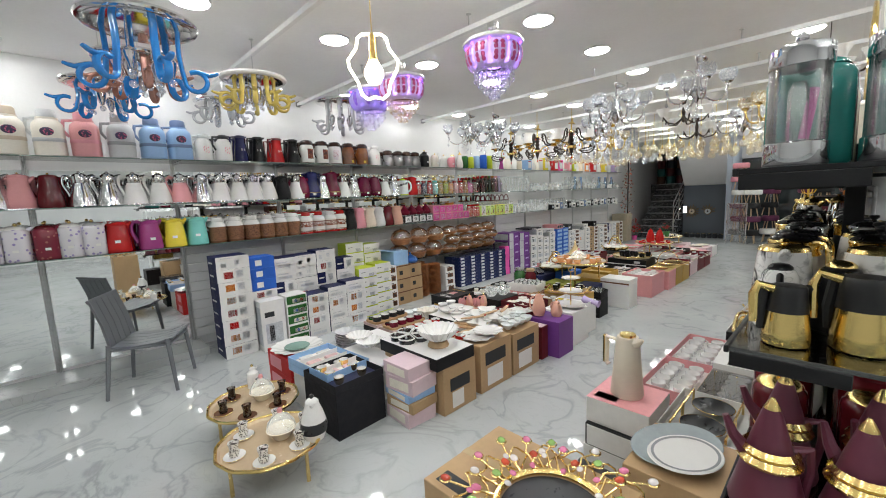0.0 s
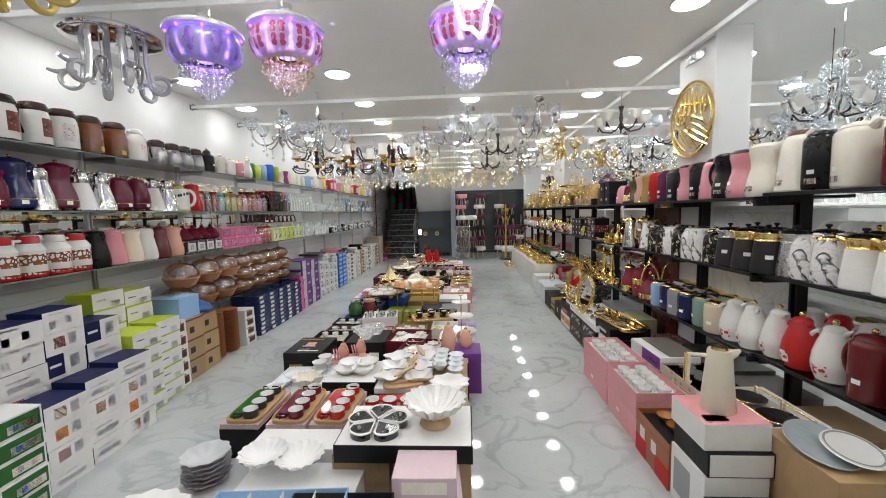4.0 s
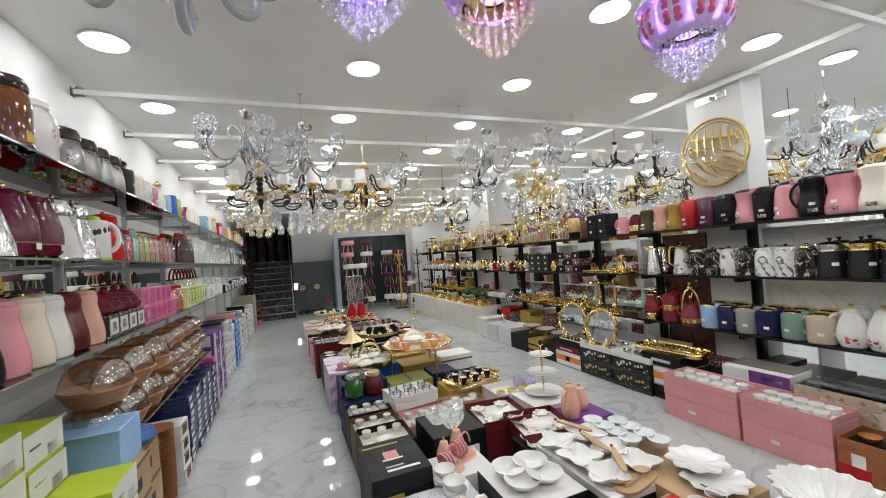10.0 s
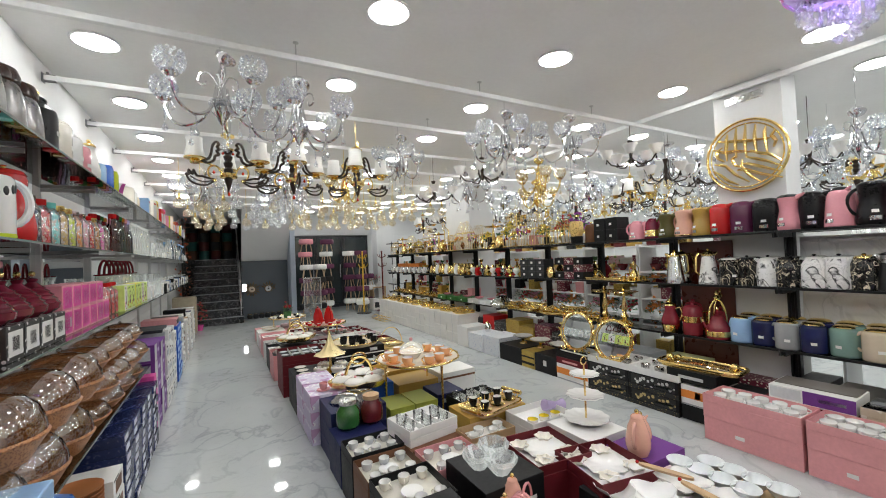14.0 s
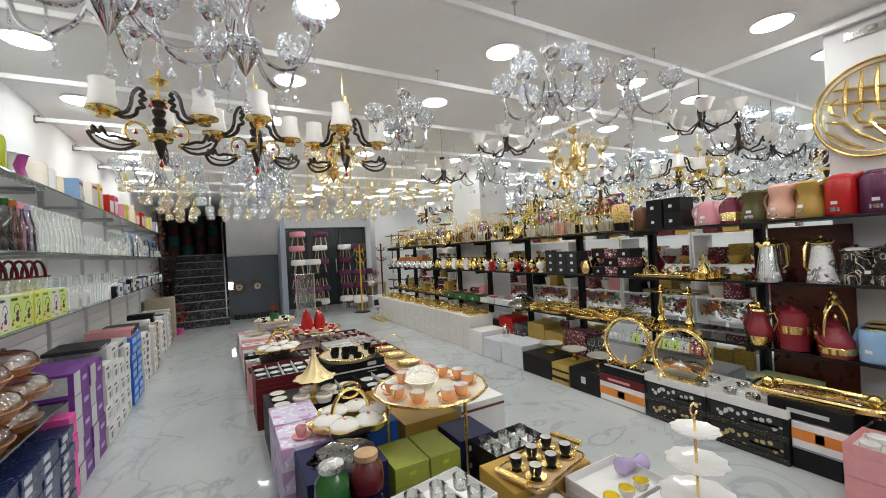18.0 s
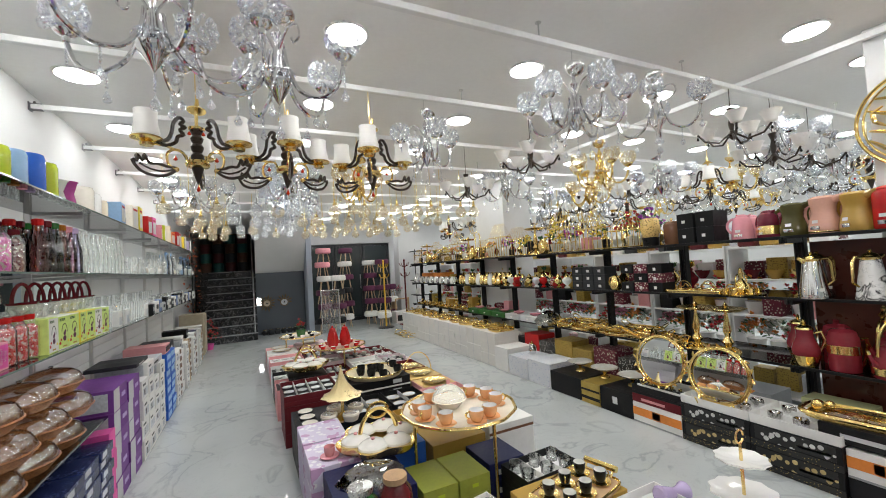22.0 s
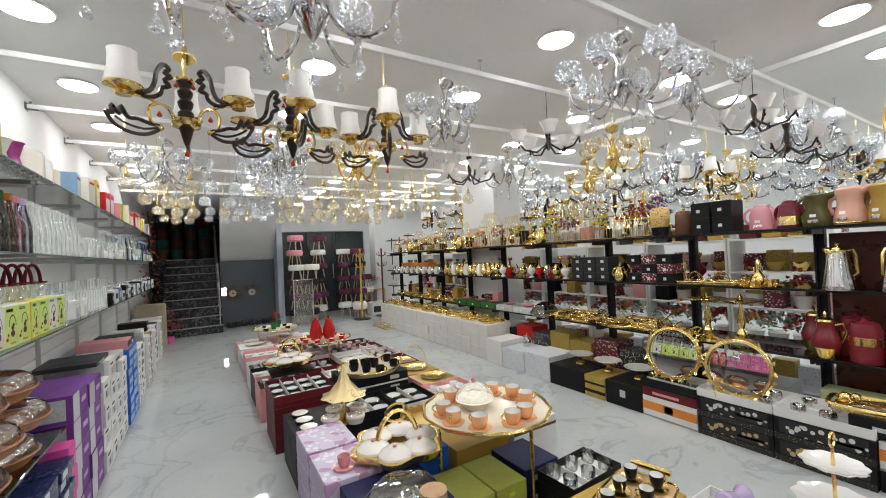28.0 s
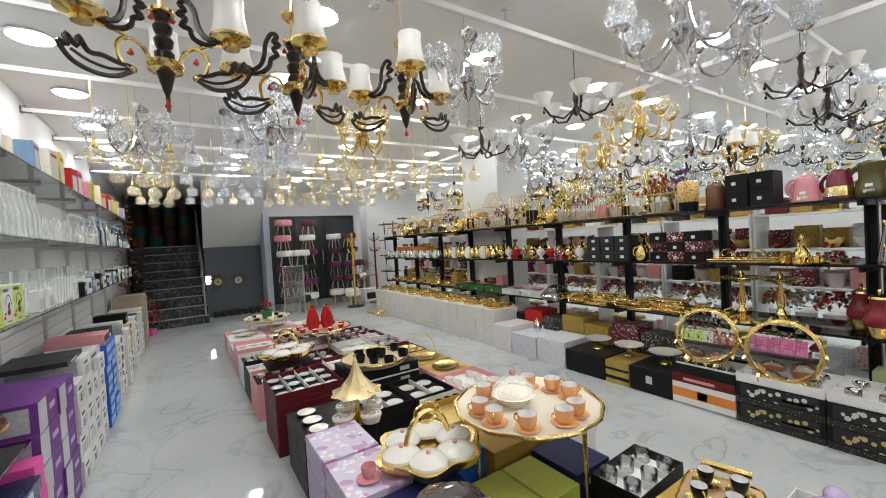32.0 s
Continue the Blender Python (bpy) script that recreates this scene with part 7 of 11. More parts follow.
crate(-2.78, -2.36, 6.04, 6.5, 0, .33, BLACKC, "black carton under a gilded stand", (), 0, IG)
place("gazebo_stand", "gazebo", gazebo, at(-2.44, 6.12, .3312), "gilded gazebo-shaped sweet stand with small dishes", "sweet stand")
for i in range(3):
    place("small_dish", "sdish", lambda: [("dish", lathe([(0, 0), (.06, 0), (.065, .02), (.06, .02), (0, .012)], 20), col("black")), ("filling", lathe([(0, .0125), (.055, .0195), (0, .021)], 16), col("ivory"))], at(-2.68, 6.12 + i * .14, .3312), "round black and gold coaster set", "coaster", "coaster sets")
for i in range(2):
    z = open_box(-2.34 + i * .34, -2.02 + i * .34, 6.2, 6.6, 0, .31, BLACKC, "open black box with round gilded dishes", BLACKC, 0, "open tea sets", 1)
    for k in range(4):
        plate(-2.26 + i * .34 + .15 * (k % 2), 6.3 + .18 * (k // 2), z, "light grey", .06, 0, .014, GOLD)
z = open_box(-1.66, -1.26, 5.98, 6.5, 0, .3, PINKC, "open pink box with white tea set", mat("white satin", (.75, .74, .72), .5), 0, "open tea sets")
for i in range(4):
    for k in range(2):
        cup(-1.58 + .2 * k, 6.06 + i * .115, z, "white", .035, .045, "white", True, "in a pink box", group="cups in the tea sets")
z = open_box(-1.98, -1.68, 6.02, 6.18, 0, .3, col("ivory", "card"), "open cream box with printed cups", BLACKC, 0, "open tea sets")
for i in range(4):
    cup(-1.94 + i * .07, 6.1, z, "white", .028, .035, "burgundy", False, "in a cream box")

# farther boxes
for i in range(3):
    crate(-2.82, -2.36, 6.62, 7.1, i * .1106, .11, REDBOX, "wine-red carton in a low stack", (), 0, IG)
z = open_box(-2.82, -2.36, 6.62, 7.12, .3325, .09, REDBOX, "open wine-red box with silver tea set", BLACKC, 0, "wine-red boxes", 3)
for i in range(4):
    for k in range(3):
        plate(-2.76 + i * .115, 6.7 + k * .17, z, "light grey", .045, 0, .012)
for i in range(4):
    crate(-2.22, -1.62, 6.82, 7.26, i * .0906, .09, BLACKC, "flat black carton with white edge", (("edge", 0, .0, 1, .16, CARDWHITE), ("lettering_bar", .7, .35, .85, .75, LIGHTBAR)), 0, IG, "-y")
place("cup_basket", "cupbasket", lambda: [("tray", lathe([(0, 0), (.27, 0), (.29, .03), (.28, .03), (0, .012)], 40), mat("cream straw", (.6, .5, .33), .6, 0, .2, .5, 150)), ("rim", mv(tube([(x, y, .04) for x, y in ring2d(.29, .29, 40)], .008, 6, True), 0, 0, 0), GOLD)], at(-1.92, 7.05, .3635), "round gilded basket tray of black cups", "tray")
for i in range(9):
    a = 2.4 * i
    rr = .06 + .18 * ((i % 3) / 2)
    cup(-1.92 + rr * math.cos(a), 7.05 + rr * math.sin(a), .3765, "black", .042, .075, "black", True, "in a round gilded tray", group="black mugs")
for i in range(3):
    crate(-1.58, -1.22, 6.56 + i * .36, 6.9 + i * .36, 0, .27, col("mustard", "card") if i else PINKC, "yellow-gold carton with flat top", (("top_sheet", .03, .03, .97, .97, mat("gold paper", (.6, .42, .14), .35, .6)),), 0, IG, "top")
    plate(-1.4, 6.73 + i * .36, .272, "gold", .12, 8, .015)
place("wire_hoop", "wireh", lambda: [("hoop", tube(arc(0, 0, .16, 0, 180, 15, rz=.22), .005, 6), GOLD), ("foot", tube([(-.16, -.06, .005), (-.16, .06, .005)], .005, 6), GOLD), ("foot", tube([(.16, -.06, .005), (.16, .06, .005)], .005, 6), GOLD)], at(-1.4, 7.15, .274), "thin gilded wire hoop handle", "basket handle")
for r0 in range(4):
    y0 = 7.32 + r0 * .46
    for k, (x0, x1) in enumerate(((-2.84, -2.42), (-2.4, -1.98), (-1.96, -1.58), (-1.56, -1.24))):
        hh = (.3, .28, .26, .3)[(r0 + k) % 4] - .02 * (k == 3)
        mm = (PINKC, REDBOX, BLACKC, REDBOX, CARDWHITE, PALEPINK)[(r0 * 2 + k) % 6]
        z = open_box(x0, x1, y0, y0 + .44, 0, hh, mm, "open presentation box of tableware", (BLACKC, mat("white satin", (.75, .74, .72), .5))[(r0 + k) % 2], 0, "open tea sets", (r0 + k) % 3)
        for i in range(6):
            px, py = x0 + .08 + .12 * (i % 3), y0 + .11 + .2 * (i // 3)
            if (r0 + k) % 2:
                plate(px, py, z, "white", .055, 0, .012)
            else:
                cup(px, py, z, ("white", "light grey", "ivory")[i % 3], .033, .04, "white", True, "in a presentation box", group="cups in the tea sets")
place("flower_dish", "flower_dish", None, at(-2.5, 7.8, .36), "gilded flower-shaped dish with pearl lids on a box", "serving dish")
crate(-2.7, -2.3, 7.62, 7.98, .3, .015, BLACKC, "flat black carton under a gilded dish", (), 0, IG)
place("tray_table", ("tt", .33, .5), lambda: tray_table(.33, .46, mat("cream and red enamel", (.7, .45, .36), .2)), at(-2.0, 8.4, 0), "round red and gilded tray table on brass legs", "tray table")
for x in (-2.08, -1.92):
    flask(x, 8.42, .449, "egg", "red", h=.26, r=.075, kind="coffee pot", where="on a round tray table", sticker=False, trim="red")
for i in range(9):
    a = 2 * math.pi * i / 9
    cup(-2.0 + .24 * math.cos(a), 8.4 + .24 * math.sin(a), .449, "red", .032, .045, "white", False, "on a round tray table", group="red cups")
for k, (x0, x1) in enumerate(((-2.84, -2.4), (-2.38, -1.9), (-1.86, -1.4))):
    for i in range(3):
        crate(x0, x1, 9.2 + i * .44, 9.62 + i * .44, 0, .2 + .03 * ((i + k) % 2), (PALEPINK, CARDWHITE, PINKC)[(i + k) % 3], "pale carton at the far end of the display", (), 0, IG)
        plate((x0 + x1) / 2, 9.4 + i * .44, .2315 if (i + k) % 2 else .2015, "ivory", .14, 8, .02, GOLD)
place("tray_table", ("tt", .33, .46), lambda: tray_table(.33, .4), at(-2.3, 10.1, 0), "round gilded tray table with cups", "tray table")
for i in range(8):
    a = 2 * math.pi * i / 8
    cup(-2.3 + .22 * math.cos(a), 10.1 + .22 * math.sin(a), .389, "black" if i % 2 else "white", .035, .045, "white", True, "on a gilded tray table", group="cups on the far table")
FL_RED, FL_LEAF = mat("red petal", (.55, .02, .03), .5, 0, .15), mat("dark green leaf", (.03, .12, .03), .5, 0, .2)


def flower_pot(seed, pot, petals, n=40, h=.25, r=.14):
    rnd = random.Random(seed)
    leaf, pet = [], []
    for i in range(n):
        a, e, d = rnd.uniform(0, 6.3), rnd.uniform(.2, 1.3), r * rnd.uniform(.4, 1)
        p = (d * math.cos(a) * math.cos(e), d * math.sin(a) * math.cos(e), .12 + h * math.sin(e) * rnd.uniform(.4, 1))
        g = ([(0, 0, 0), (.022, .012, .01), (.05, 0, .004), (.022, -.012, .01)], [(0, 1, 2, 3)])
        leaf.append(mv(g, *p, rnd.uniform(-40, 40), rnd.uniform(-60, 20), math.degrees(a)))
        if i % 2 == 0:
            for k in range(6):
                pet.append(mv(([(0, 0, 0), (.02, .014, .012), (.036, 0, .016), (.02, -.014, .012)], [(0, 1, 2, 3)]), p[0] * 1.1, p[1] * 1.1, p[2] + .02, 0, -15 - 25 * (k % 2), 60 * k))
    return [("pot", lathe([(0, 0), (.06, 0), (.08, .11), (.085, .12), (.075, .12), (0, .1)], 16), pot), ("leaves", add(*leaf), FL_LEAF), ("flowers", add(*pet), petals)]


place("flower_pot", ("fp", 1), lambda: flower_pot(3, col("green"), FL_RED, 30, .15, .1), at(-2.3, 10.1, .389), "small potted red flowers on a tray table", "potted flowers")

# low gilded tray tables with tea sets at the near end
CHECK = printed("black check print", (.78, .76, .72), (.03, .03, .03), 110, .38, .2)
for tx, ty, h, c in ((-1.6, 1.02, .21, "check"), (-2.14, 1.12, .2, "brown")):
    place("tray_table", ("tt", .27, h), lambda: tray_table(.27, h, mat("beige enamel", (.55, .42, .28), .25, .1, .08)), at(tx, ty, 0), "low round gilded tray table with scalloped edge", "tray table", "low tray tables")
    z = h - .012
    place("lidded_dish", ("lidded", "s"), lambda: lidded_dish(.08), at(tx + (.0 if c == "check" else -.02), ty + .06, z), "gilded lidded sweet dish on a tray table", "dish", "lidded dishes")
    for i in range(6):
        a = 2 * math.pi * i / 6 + .5
        x, y = tx + .185 * math.cos(a), ty + .185 * math.sin(a)
        plate(x, y, z, "white" if c == "check" else "brown", .055, 0, .01, GOLD, group="saucers of the tea sets")
        place("tea_glass", ("teaglass", c), lambda: [("glass", lathe([(0, 0), (.022, 0), (.026, .02), (.02, .04), (.028, .075), (.026, .075), (0, .01)], 14), CHECK if c == "check" else col("brown", "glass")), ("tea", lathe([(0, .012), (.018, .012), (.016, .04), (.02, .06), (0, .06)], 12), mat("dark tea", (.06, .02, .015), .1))], at(x, y, z + .011), "tea glass on a saucer on a gilded tray", "tea glass", "tea glasses")
flask(-1.45, 1.2, .198, "egg", "white", h=.24, r=.07, kind="teapot", where="with black check band on a tray", sticker=False, band=(.2, .45), trim="charcoal", rz=150)
flask(-2.38, 1.2, .188, "shoulder", "white", h=.16, r=.04, handle=0, kind="tea caddy", where="on a gilded tray", sticker=False)


# grey plastic chair beside the mirror
GREYPLASTIC = mat("grey moulded plastic", (.16, .17, .185), .4, 0, .05, .15, 90)


def chair():
    ps = []
    for s in (-1, 1):
        ps.append(("leg", tube([(.2, s * .2, .44), (.235, s * .225, 0)], [.02, .014], 8), GREYPLASTIC))
        ps.append(("leg", tube([(-.2, s * .2, .44), (-.25, s * .225, 0)], [.02, .014], 8), GREYPLASTIC))
    n = 5
    seat = []
    for i in range(n):
        y0 = -.21 + i * .085
        pts = [(-.2, .425), (-.05, .41), (.12, .42), (.24, .445), (.245, .43), (.12, .405), (-.05, .395), (-.2, .41)]
        g = ([(x, y0, z) for x, z in pts] + [(x, y0 + .079, z) for x, z in pts], [tuple(range(8)), tuple(range(15, 7, -1))] + [(k, (k + 1) % 8, 8 + (k + 1) % 8, 8 + k) for k in range(8)])
        seat.append(g)
    ps.append(("seat", add(*seat, span(-.21, .23, -.215, .215, .385, .398)), GREYPLASTIC))
    back = []
    for i in range(n):
        y0 = -.21 + i * .085
        pts = [(-.2, .42), (-.23, .6), (-.29, .8), (-.275, .805), (-.212, .6), (-.18, .425)]
        back.append(([(x, y0 * (1 - .0), z) for x, z in pts] + [(x, y0 + .079, z) for x, z in pts], [tuple(range(6)), tuple(range(11, 5, -1))] + [(k, (k + 1) % 6, 6 + (k + 1) % 6, 6 + k) for k in range(6)]))
    ps.append(("backrest", add(*back, mv(block(.022, .44, .03, .006), -.282, 0, .785, 0, -15, 0)), GREYPLASTIC))
    return ps


place("chair", "chair", chair, at(-3.56, .78, 0, 62), "grey moulded plastic chair with slatted seat and back", "chair")
# ---------- long black shelf unit on the right of the aisle ----------
RZ = (1.50, 1.075, .61)
GX0, GX1 = .285, .82
NEAR_X, NEAR_UP = .045, .018  # the end bay stands a little back and higher
POSTS = [1.5, 2.62, 3.52, 4.44, 5.30, 6.17, 7.05, 7.94, 8.82, 9.70, 10.6, 11.5]
for py in POSTS[1:]:
    def post():
        ps = [("post", add(span(.52, .58, -.03, -.014, 0, 1.62), span(.52, .58, .014, .03, 0, 1.62), span(.542, .558, -.014, .014, 0, 1.62)), BLACKMETAL), ("foot", span(.3, .74, -.03, .03, 0, .03), BLACKMETAL)]
        return ps
    place("shelf_post", "gpost", post, at(0, py, 0), "slotted black metal shelf post", "shelf post", "posts of the black shelf unit")
DARKGLASS = clear("grey shelf glass", (.6, .65, .64), .14, .04)
SEE_THROUGH.append(DARKGLASS)
for z in RZ:
    for a, b in zip(POSTS, POSTS[1:]):
        solid = z > 1.3
        key = ("gshelf", round(b - a, 2), solid)

        def gshelf():
            w = b - a
            ps = [("plate", span(GX0 + .012, GX1 - .012, .003, w - .003, -.012, 0, .001), BLACKMETAL if solid else DARKGLASS), ("front_rail", span(GX0, GX0 + .011, 0, w - .002, -.017, .002, .002), BLACKMETAL), ("back_rail", span(GX1 - .011, GX1, 0, w - .002, -.017, .002, .002), BLACKMETAL)]
            for yy in (.0, w - .03):
                ps.append(("bracket", span(GX0 + .012, .518, yy + .002, yy + .02, -.05, -.0125, .002), BLACKMETAL))
            return ps
        place("shelf", key, gshelf, at(NEAR_X if a < 2 else 0, a, z + (NEAR_UP if a < 2 and solid else 0)), "black shelf of the long unit" if solid else "dark glass shelf with black edges", "shelf", "shelves of the black unit")
PANELWHITE = marbled("white glazed panel", (.88, .88, .88), (.6, .6, .6), 2.2, .03, .18, .1)
for a, b in zip(POSTS[1:2], POSTS[2:3]):
    for z0, z1 in ((.66, 1.05), (1.12, 1.45)):
        place("back_panel", ("bp", round(b - a, 2), z0), lambda: [("panel", span(.6, .612, .04, b - a - .04, 0, z1 - z0), PANELWHITE), ("rail", span(.585, .5995, .05, b - a - .05, z1 - z0 - .045, z1 - z0 - .02), PANELWHITE, "white rail along the panel top")], at(0, a, z0), "pale marbled panel behind the shelf", "panel", "panels behind the shelves")
place("wood_panel", "cabback", lambda: [("panel", span(.575, .595, 0, .46, 0, 1.4), mat("dark red wood veneer", (.09, .02, .012), .3, 0, .3, .1, 12))], at(0, 3.94, .05), "dark red wood panel behind the shelf", "panel")

# gilded calligraphy roundel on the pillar
def roundel():
    ps = [("ring", tube([(0, .3 * math.cos(a), .3 * math.sin(a)) for a in (2 * math.pi * i / 48 for i in range(48))], .011, 8, True), GOLD), ("inner_ring", tube([(0, .268 * math.cos(a), .268 * math.sin(a)) for a in (2 * math.pi * i / 44 for i in range(44))], .006, 6, True), GOLD)]
    strokes = [((-.25, -.1 - .045 * i), (-.17 + .02 * i, -.03 - .05 * i), (-.09 + .03 * i, .0 - .04 * i), (-.04 + .035 * i, .035 - .05 * i)) for i in range(4)]
    strokes += [((-.16 + .075 * i, -.02 + .012 * (i % 2)), (-.15 + .073 * i, .08), (-.145 + .07 * i, .16), (-.155 + .07 * i, (.2, .24, .255, .25, .215)[i])) for i in range(5)]
    strokes += [((-.18, .1), (-.04, .115), (.08, .14), (.2, .165)), ((-.06, .015), (.06, .05), (.16, .06), (.24, .1)), ((-.02, -.23), (.08, -.15), (.15, -.06), (.24, -.03)), ((.06, -.24), (.13, -.2), (.2, -.13), (.245, -.09)),
                ((-.2, .02), (-.22, .07), (-.19, .12), (-.22, .16)), ((.02, -.1), (.08, -.07), (.1, -.01), (.06, .02)), ((.16, -.02), (.21, .02), (.22, .08), (.17, .11)), ((-.1, -.24), (-.03, -.18), (.03, -.09), (.02, -.03))]
    for s in strokes:
        pts = []
        for i in range(len(s) - 1):
            for k in range(4):
                t = k / 4
                pts.append((-.004, s[i][0] * (1 - t) + s[i + 1][0] * t, s[i][1] * (1 - t) + s[i + 1][1] * t))
        pts.append((-.004, *s[-1]))
        ps.append(("stroke", tube(pts, [.006 + .008 * math.sin(math.pi * i / (len(pts) - 1)) for i in range(len(pts))], 6), GOLD))
    return ps


place("wall_roundel", "roundel", roundel, at(.575, 3.80, 2.165), "openwork gilded calligraphy roundel on a white pillar", "wall ornament")
place("spot_bracket", "spotb", lambda: [("plate", span(-.012, 0, -.14, .14, -.03, .03), STEEL), ("arm", span(-.05, -.013, -.02, .02, -.012, .012), STEEL)], at(.598, 3.8, 2.66), "small steel bracket on the pillar", "bracket")

R = lambda z: z + .0026
W2 = "on the black unit"
LOGO = (.12, .3, .032, printed("red and white emblem", (.78, .74, .7), (.55, .03, .03), 45, .45))


def rrow(z0, items, x=.38, back=0.0, badge=None):
    for it in items:
        y, body, colour, kw = it[0], it[1], it[2], dict(it[3]) if len(it) > 3 else {}
        near = y < 2.6
        z = z0 + (NEAR_UP if near and z0 > 1.4 else 0)
        xx = x + (NEAR_X if near else 0)
        flask(xx + random.uniform(-.01, .01), y, z, body, colour, where=W2, rz=kw.pop("rz", random.uniform(60, 110)), badge=LOGO if (badge is None and body == "egg" and colour in ("white", "red")) else badge, **kw)
        if back:
            flask(xx + back, y + .03, z, body, colour, where=W2, rz=random.uniform(60, 110), plain=True, **kw)


tz = R(RZ[0])
rrow(tz, [(q[0], q[1], q[2], dict(q[3], knob=False)) for q in [(4.73, "taper", "pink", dict(h=.2, r=.075, knob=False)), (4.56, "taper", "maroon", dict(h=.21, r=.075, band=(.1, .4), knob=False)), (4.41, "waist", "moss", dict(h=.24, r=.08)), (4.24, "waist", "peach", dict(h=.26, r=.085, band=(.02, .06))), (4.08, "waist", "mustard", dict(h=.26, r=.085)),
          (3.93, "cylinder", "red", dict(h=.27, r=.08)), (3.77, "cylinder", "plum", dict(h=.27, r=.085)), (3.6, "cylinder", "black", dict(h=.27, r=.085, power=4, knob=False)), (3.46, "waist", "pink", dict(h=.28, r=.08, lid="black")), (3.33, "cylinder", "black", dict(h=.28, r=.075)),
          (3.18, "taper", "pink", dict(h=.29, r=.09, lid="black")), (3.02, "waist", "black", dict(h=.3, r=.085)), (2.86, "waist", "pink", dict(h=.3, r=.1, lid="black")), (2.69, "waist", "ivory", dict(h=.31, r=.095)), (2.52, "taper", "ivory", dict(h=.33, r=.1, lid="brown")),
          (2.38, "cylinder", "black", dict(h=.3, r=.075, power=3)), (2.2, "cylinder", "ivory", dict(h=.3, r=.09, power=3, knob=False)), (1.97, "cylinder", "maroon", dict(h=.29, r=.08, power=4, knob=False)), (1.775, "cylinder", "teal", dict(h=.28, r=.088, power=4, knob=False))] ], .4, .2, (.1, .19, .028, CHROME))


def dispenser():
    return [("base", lathe([(0, 0), (.105, 0), (.108, .005), (.108, .075), (.1, .08), (0, .08)], 28), CHROME), ("cylinder", lathe([(.1, .08), (.1, .33)], 28), GLASS), ("core", lathe([(0, .08), (.035, .08), (.035, .25), (.02, .28), (0, .28)], 16), GLASS), ("ice_tube", mv(lathe([(0, 0), (.018, 0), (.018, .17), (0, .17)], 12), .03, .0, .09, 0, 10, 0), col("magenta", "matte")), ("lid", lathe([(.104, .325), (.106, .33), (.106, .385), (.09, .395), (0, .4)], 28), CHROME), ("knob", mv(ball(.022, 10, 6), 0, 0, .398), CHROME)]


for x, y in ((.435, 1.585), (.6, 1.62)):
    place("drink_dispenser", "dispenser", lambda: [(p[0], sc(p[1], .56, .56, .68), p[2]) for p in dispenser()], at(x, y, tz + NEAR_UP, 40), "clear drink dispenser with chrome base and lid", "drink dispenser", "drink dispensers")
flask(.72, 1.78, tz + NEAR_UP, "cylinder", "teal", h=.26, r=.08, power=4, knob=False, where=W2)
for i in range(4):
    crate(.3, .5, 4.88 + .16 * (i % 2), 5.02 + .16 * (i % 2), tz + .1256 * (i // 2), .125, BLACKC, "matt black gift box with white tags", (("tag", .3, .35, .5, .55, CARDWHITE),), 0, "black gift boxes", "-x")
flask(.38, 5.28, tz, "cylinder", "brown", h=.22, r=.07, where=W2, handle=0, spout=False, kind="ice bucket")
place("lattice_vase", "lattice", lambda: [("vase", lathe([(0, .08), (.06, .08), (.08, .15), (.075, .24), (.06, .26)], 12, wob=.05, lobes=6), printed("gilded lattice", (.8, .55, .2), (.05, .03, .01), 70, .3, .2)), ("base", lathe([(0, 0), (.07, 0), (.075, .08), (0, .08)], 16), col("black"))], at(.36, 5.48, tz), "gilded lattice vase on a black base", "vase")

mz = R(RZ[1])


def cone_jug(x, y, c, rz):
    """Tall tapered coffee jug with a gilded collar, lid and angular grip."""
    h, r = .27, .082

    def build():
        m = EXTRA[c] if c in EXTRA else col(c)
        return [("body", lathe([(0, 0), (r * .97, 0), (r, .008), (r * .95, .03), (r * .58, h * .88), (r * .56, h * .92)], 28), m), ("collar", lathe([(r * .565, h * .9), (r * .6, h * .92), (r * .6, h * .96), (r * .5, h * .99)], 24), GOLD),
                ("lid", lathe([(r * .52, h * .98), (r * .42, h * 1.03), (.012, h * 1.07), (.008, h * 1.09), (.012, h * 1.12), (0, h * 1.14)], 20), GOLD), ("spout", tube([(-r * .45, 0, h * .9), (-r * .8, 0, h * .98), (-r * .95, 0, h * 1.0)], [.02, .014, .008], 10), GOLD),
                ("handle", tube([(r * .5, 0, h * .95), (r * 1.1, 0, h * .97), (r * 1.3, 0, h * .85), (r * 1.38, 0, h * .4), (r * .95, 0, h * .3)], [.008, .009, .009, .008, .006], 8), GOLD), ("price_tag", mv(block(.032, .002, .02, .0005), 0, -r * .93, .05, 8, 0, 0), CARDWHITE, "small white price tag")]
    place("coffee_jug", ("cone_jug", c), build, at(x, y, mz, rz), "tapered %s coffee jug with gilded collar and grip" % c, "jug", "tapered coffee jugs")


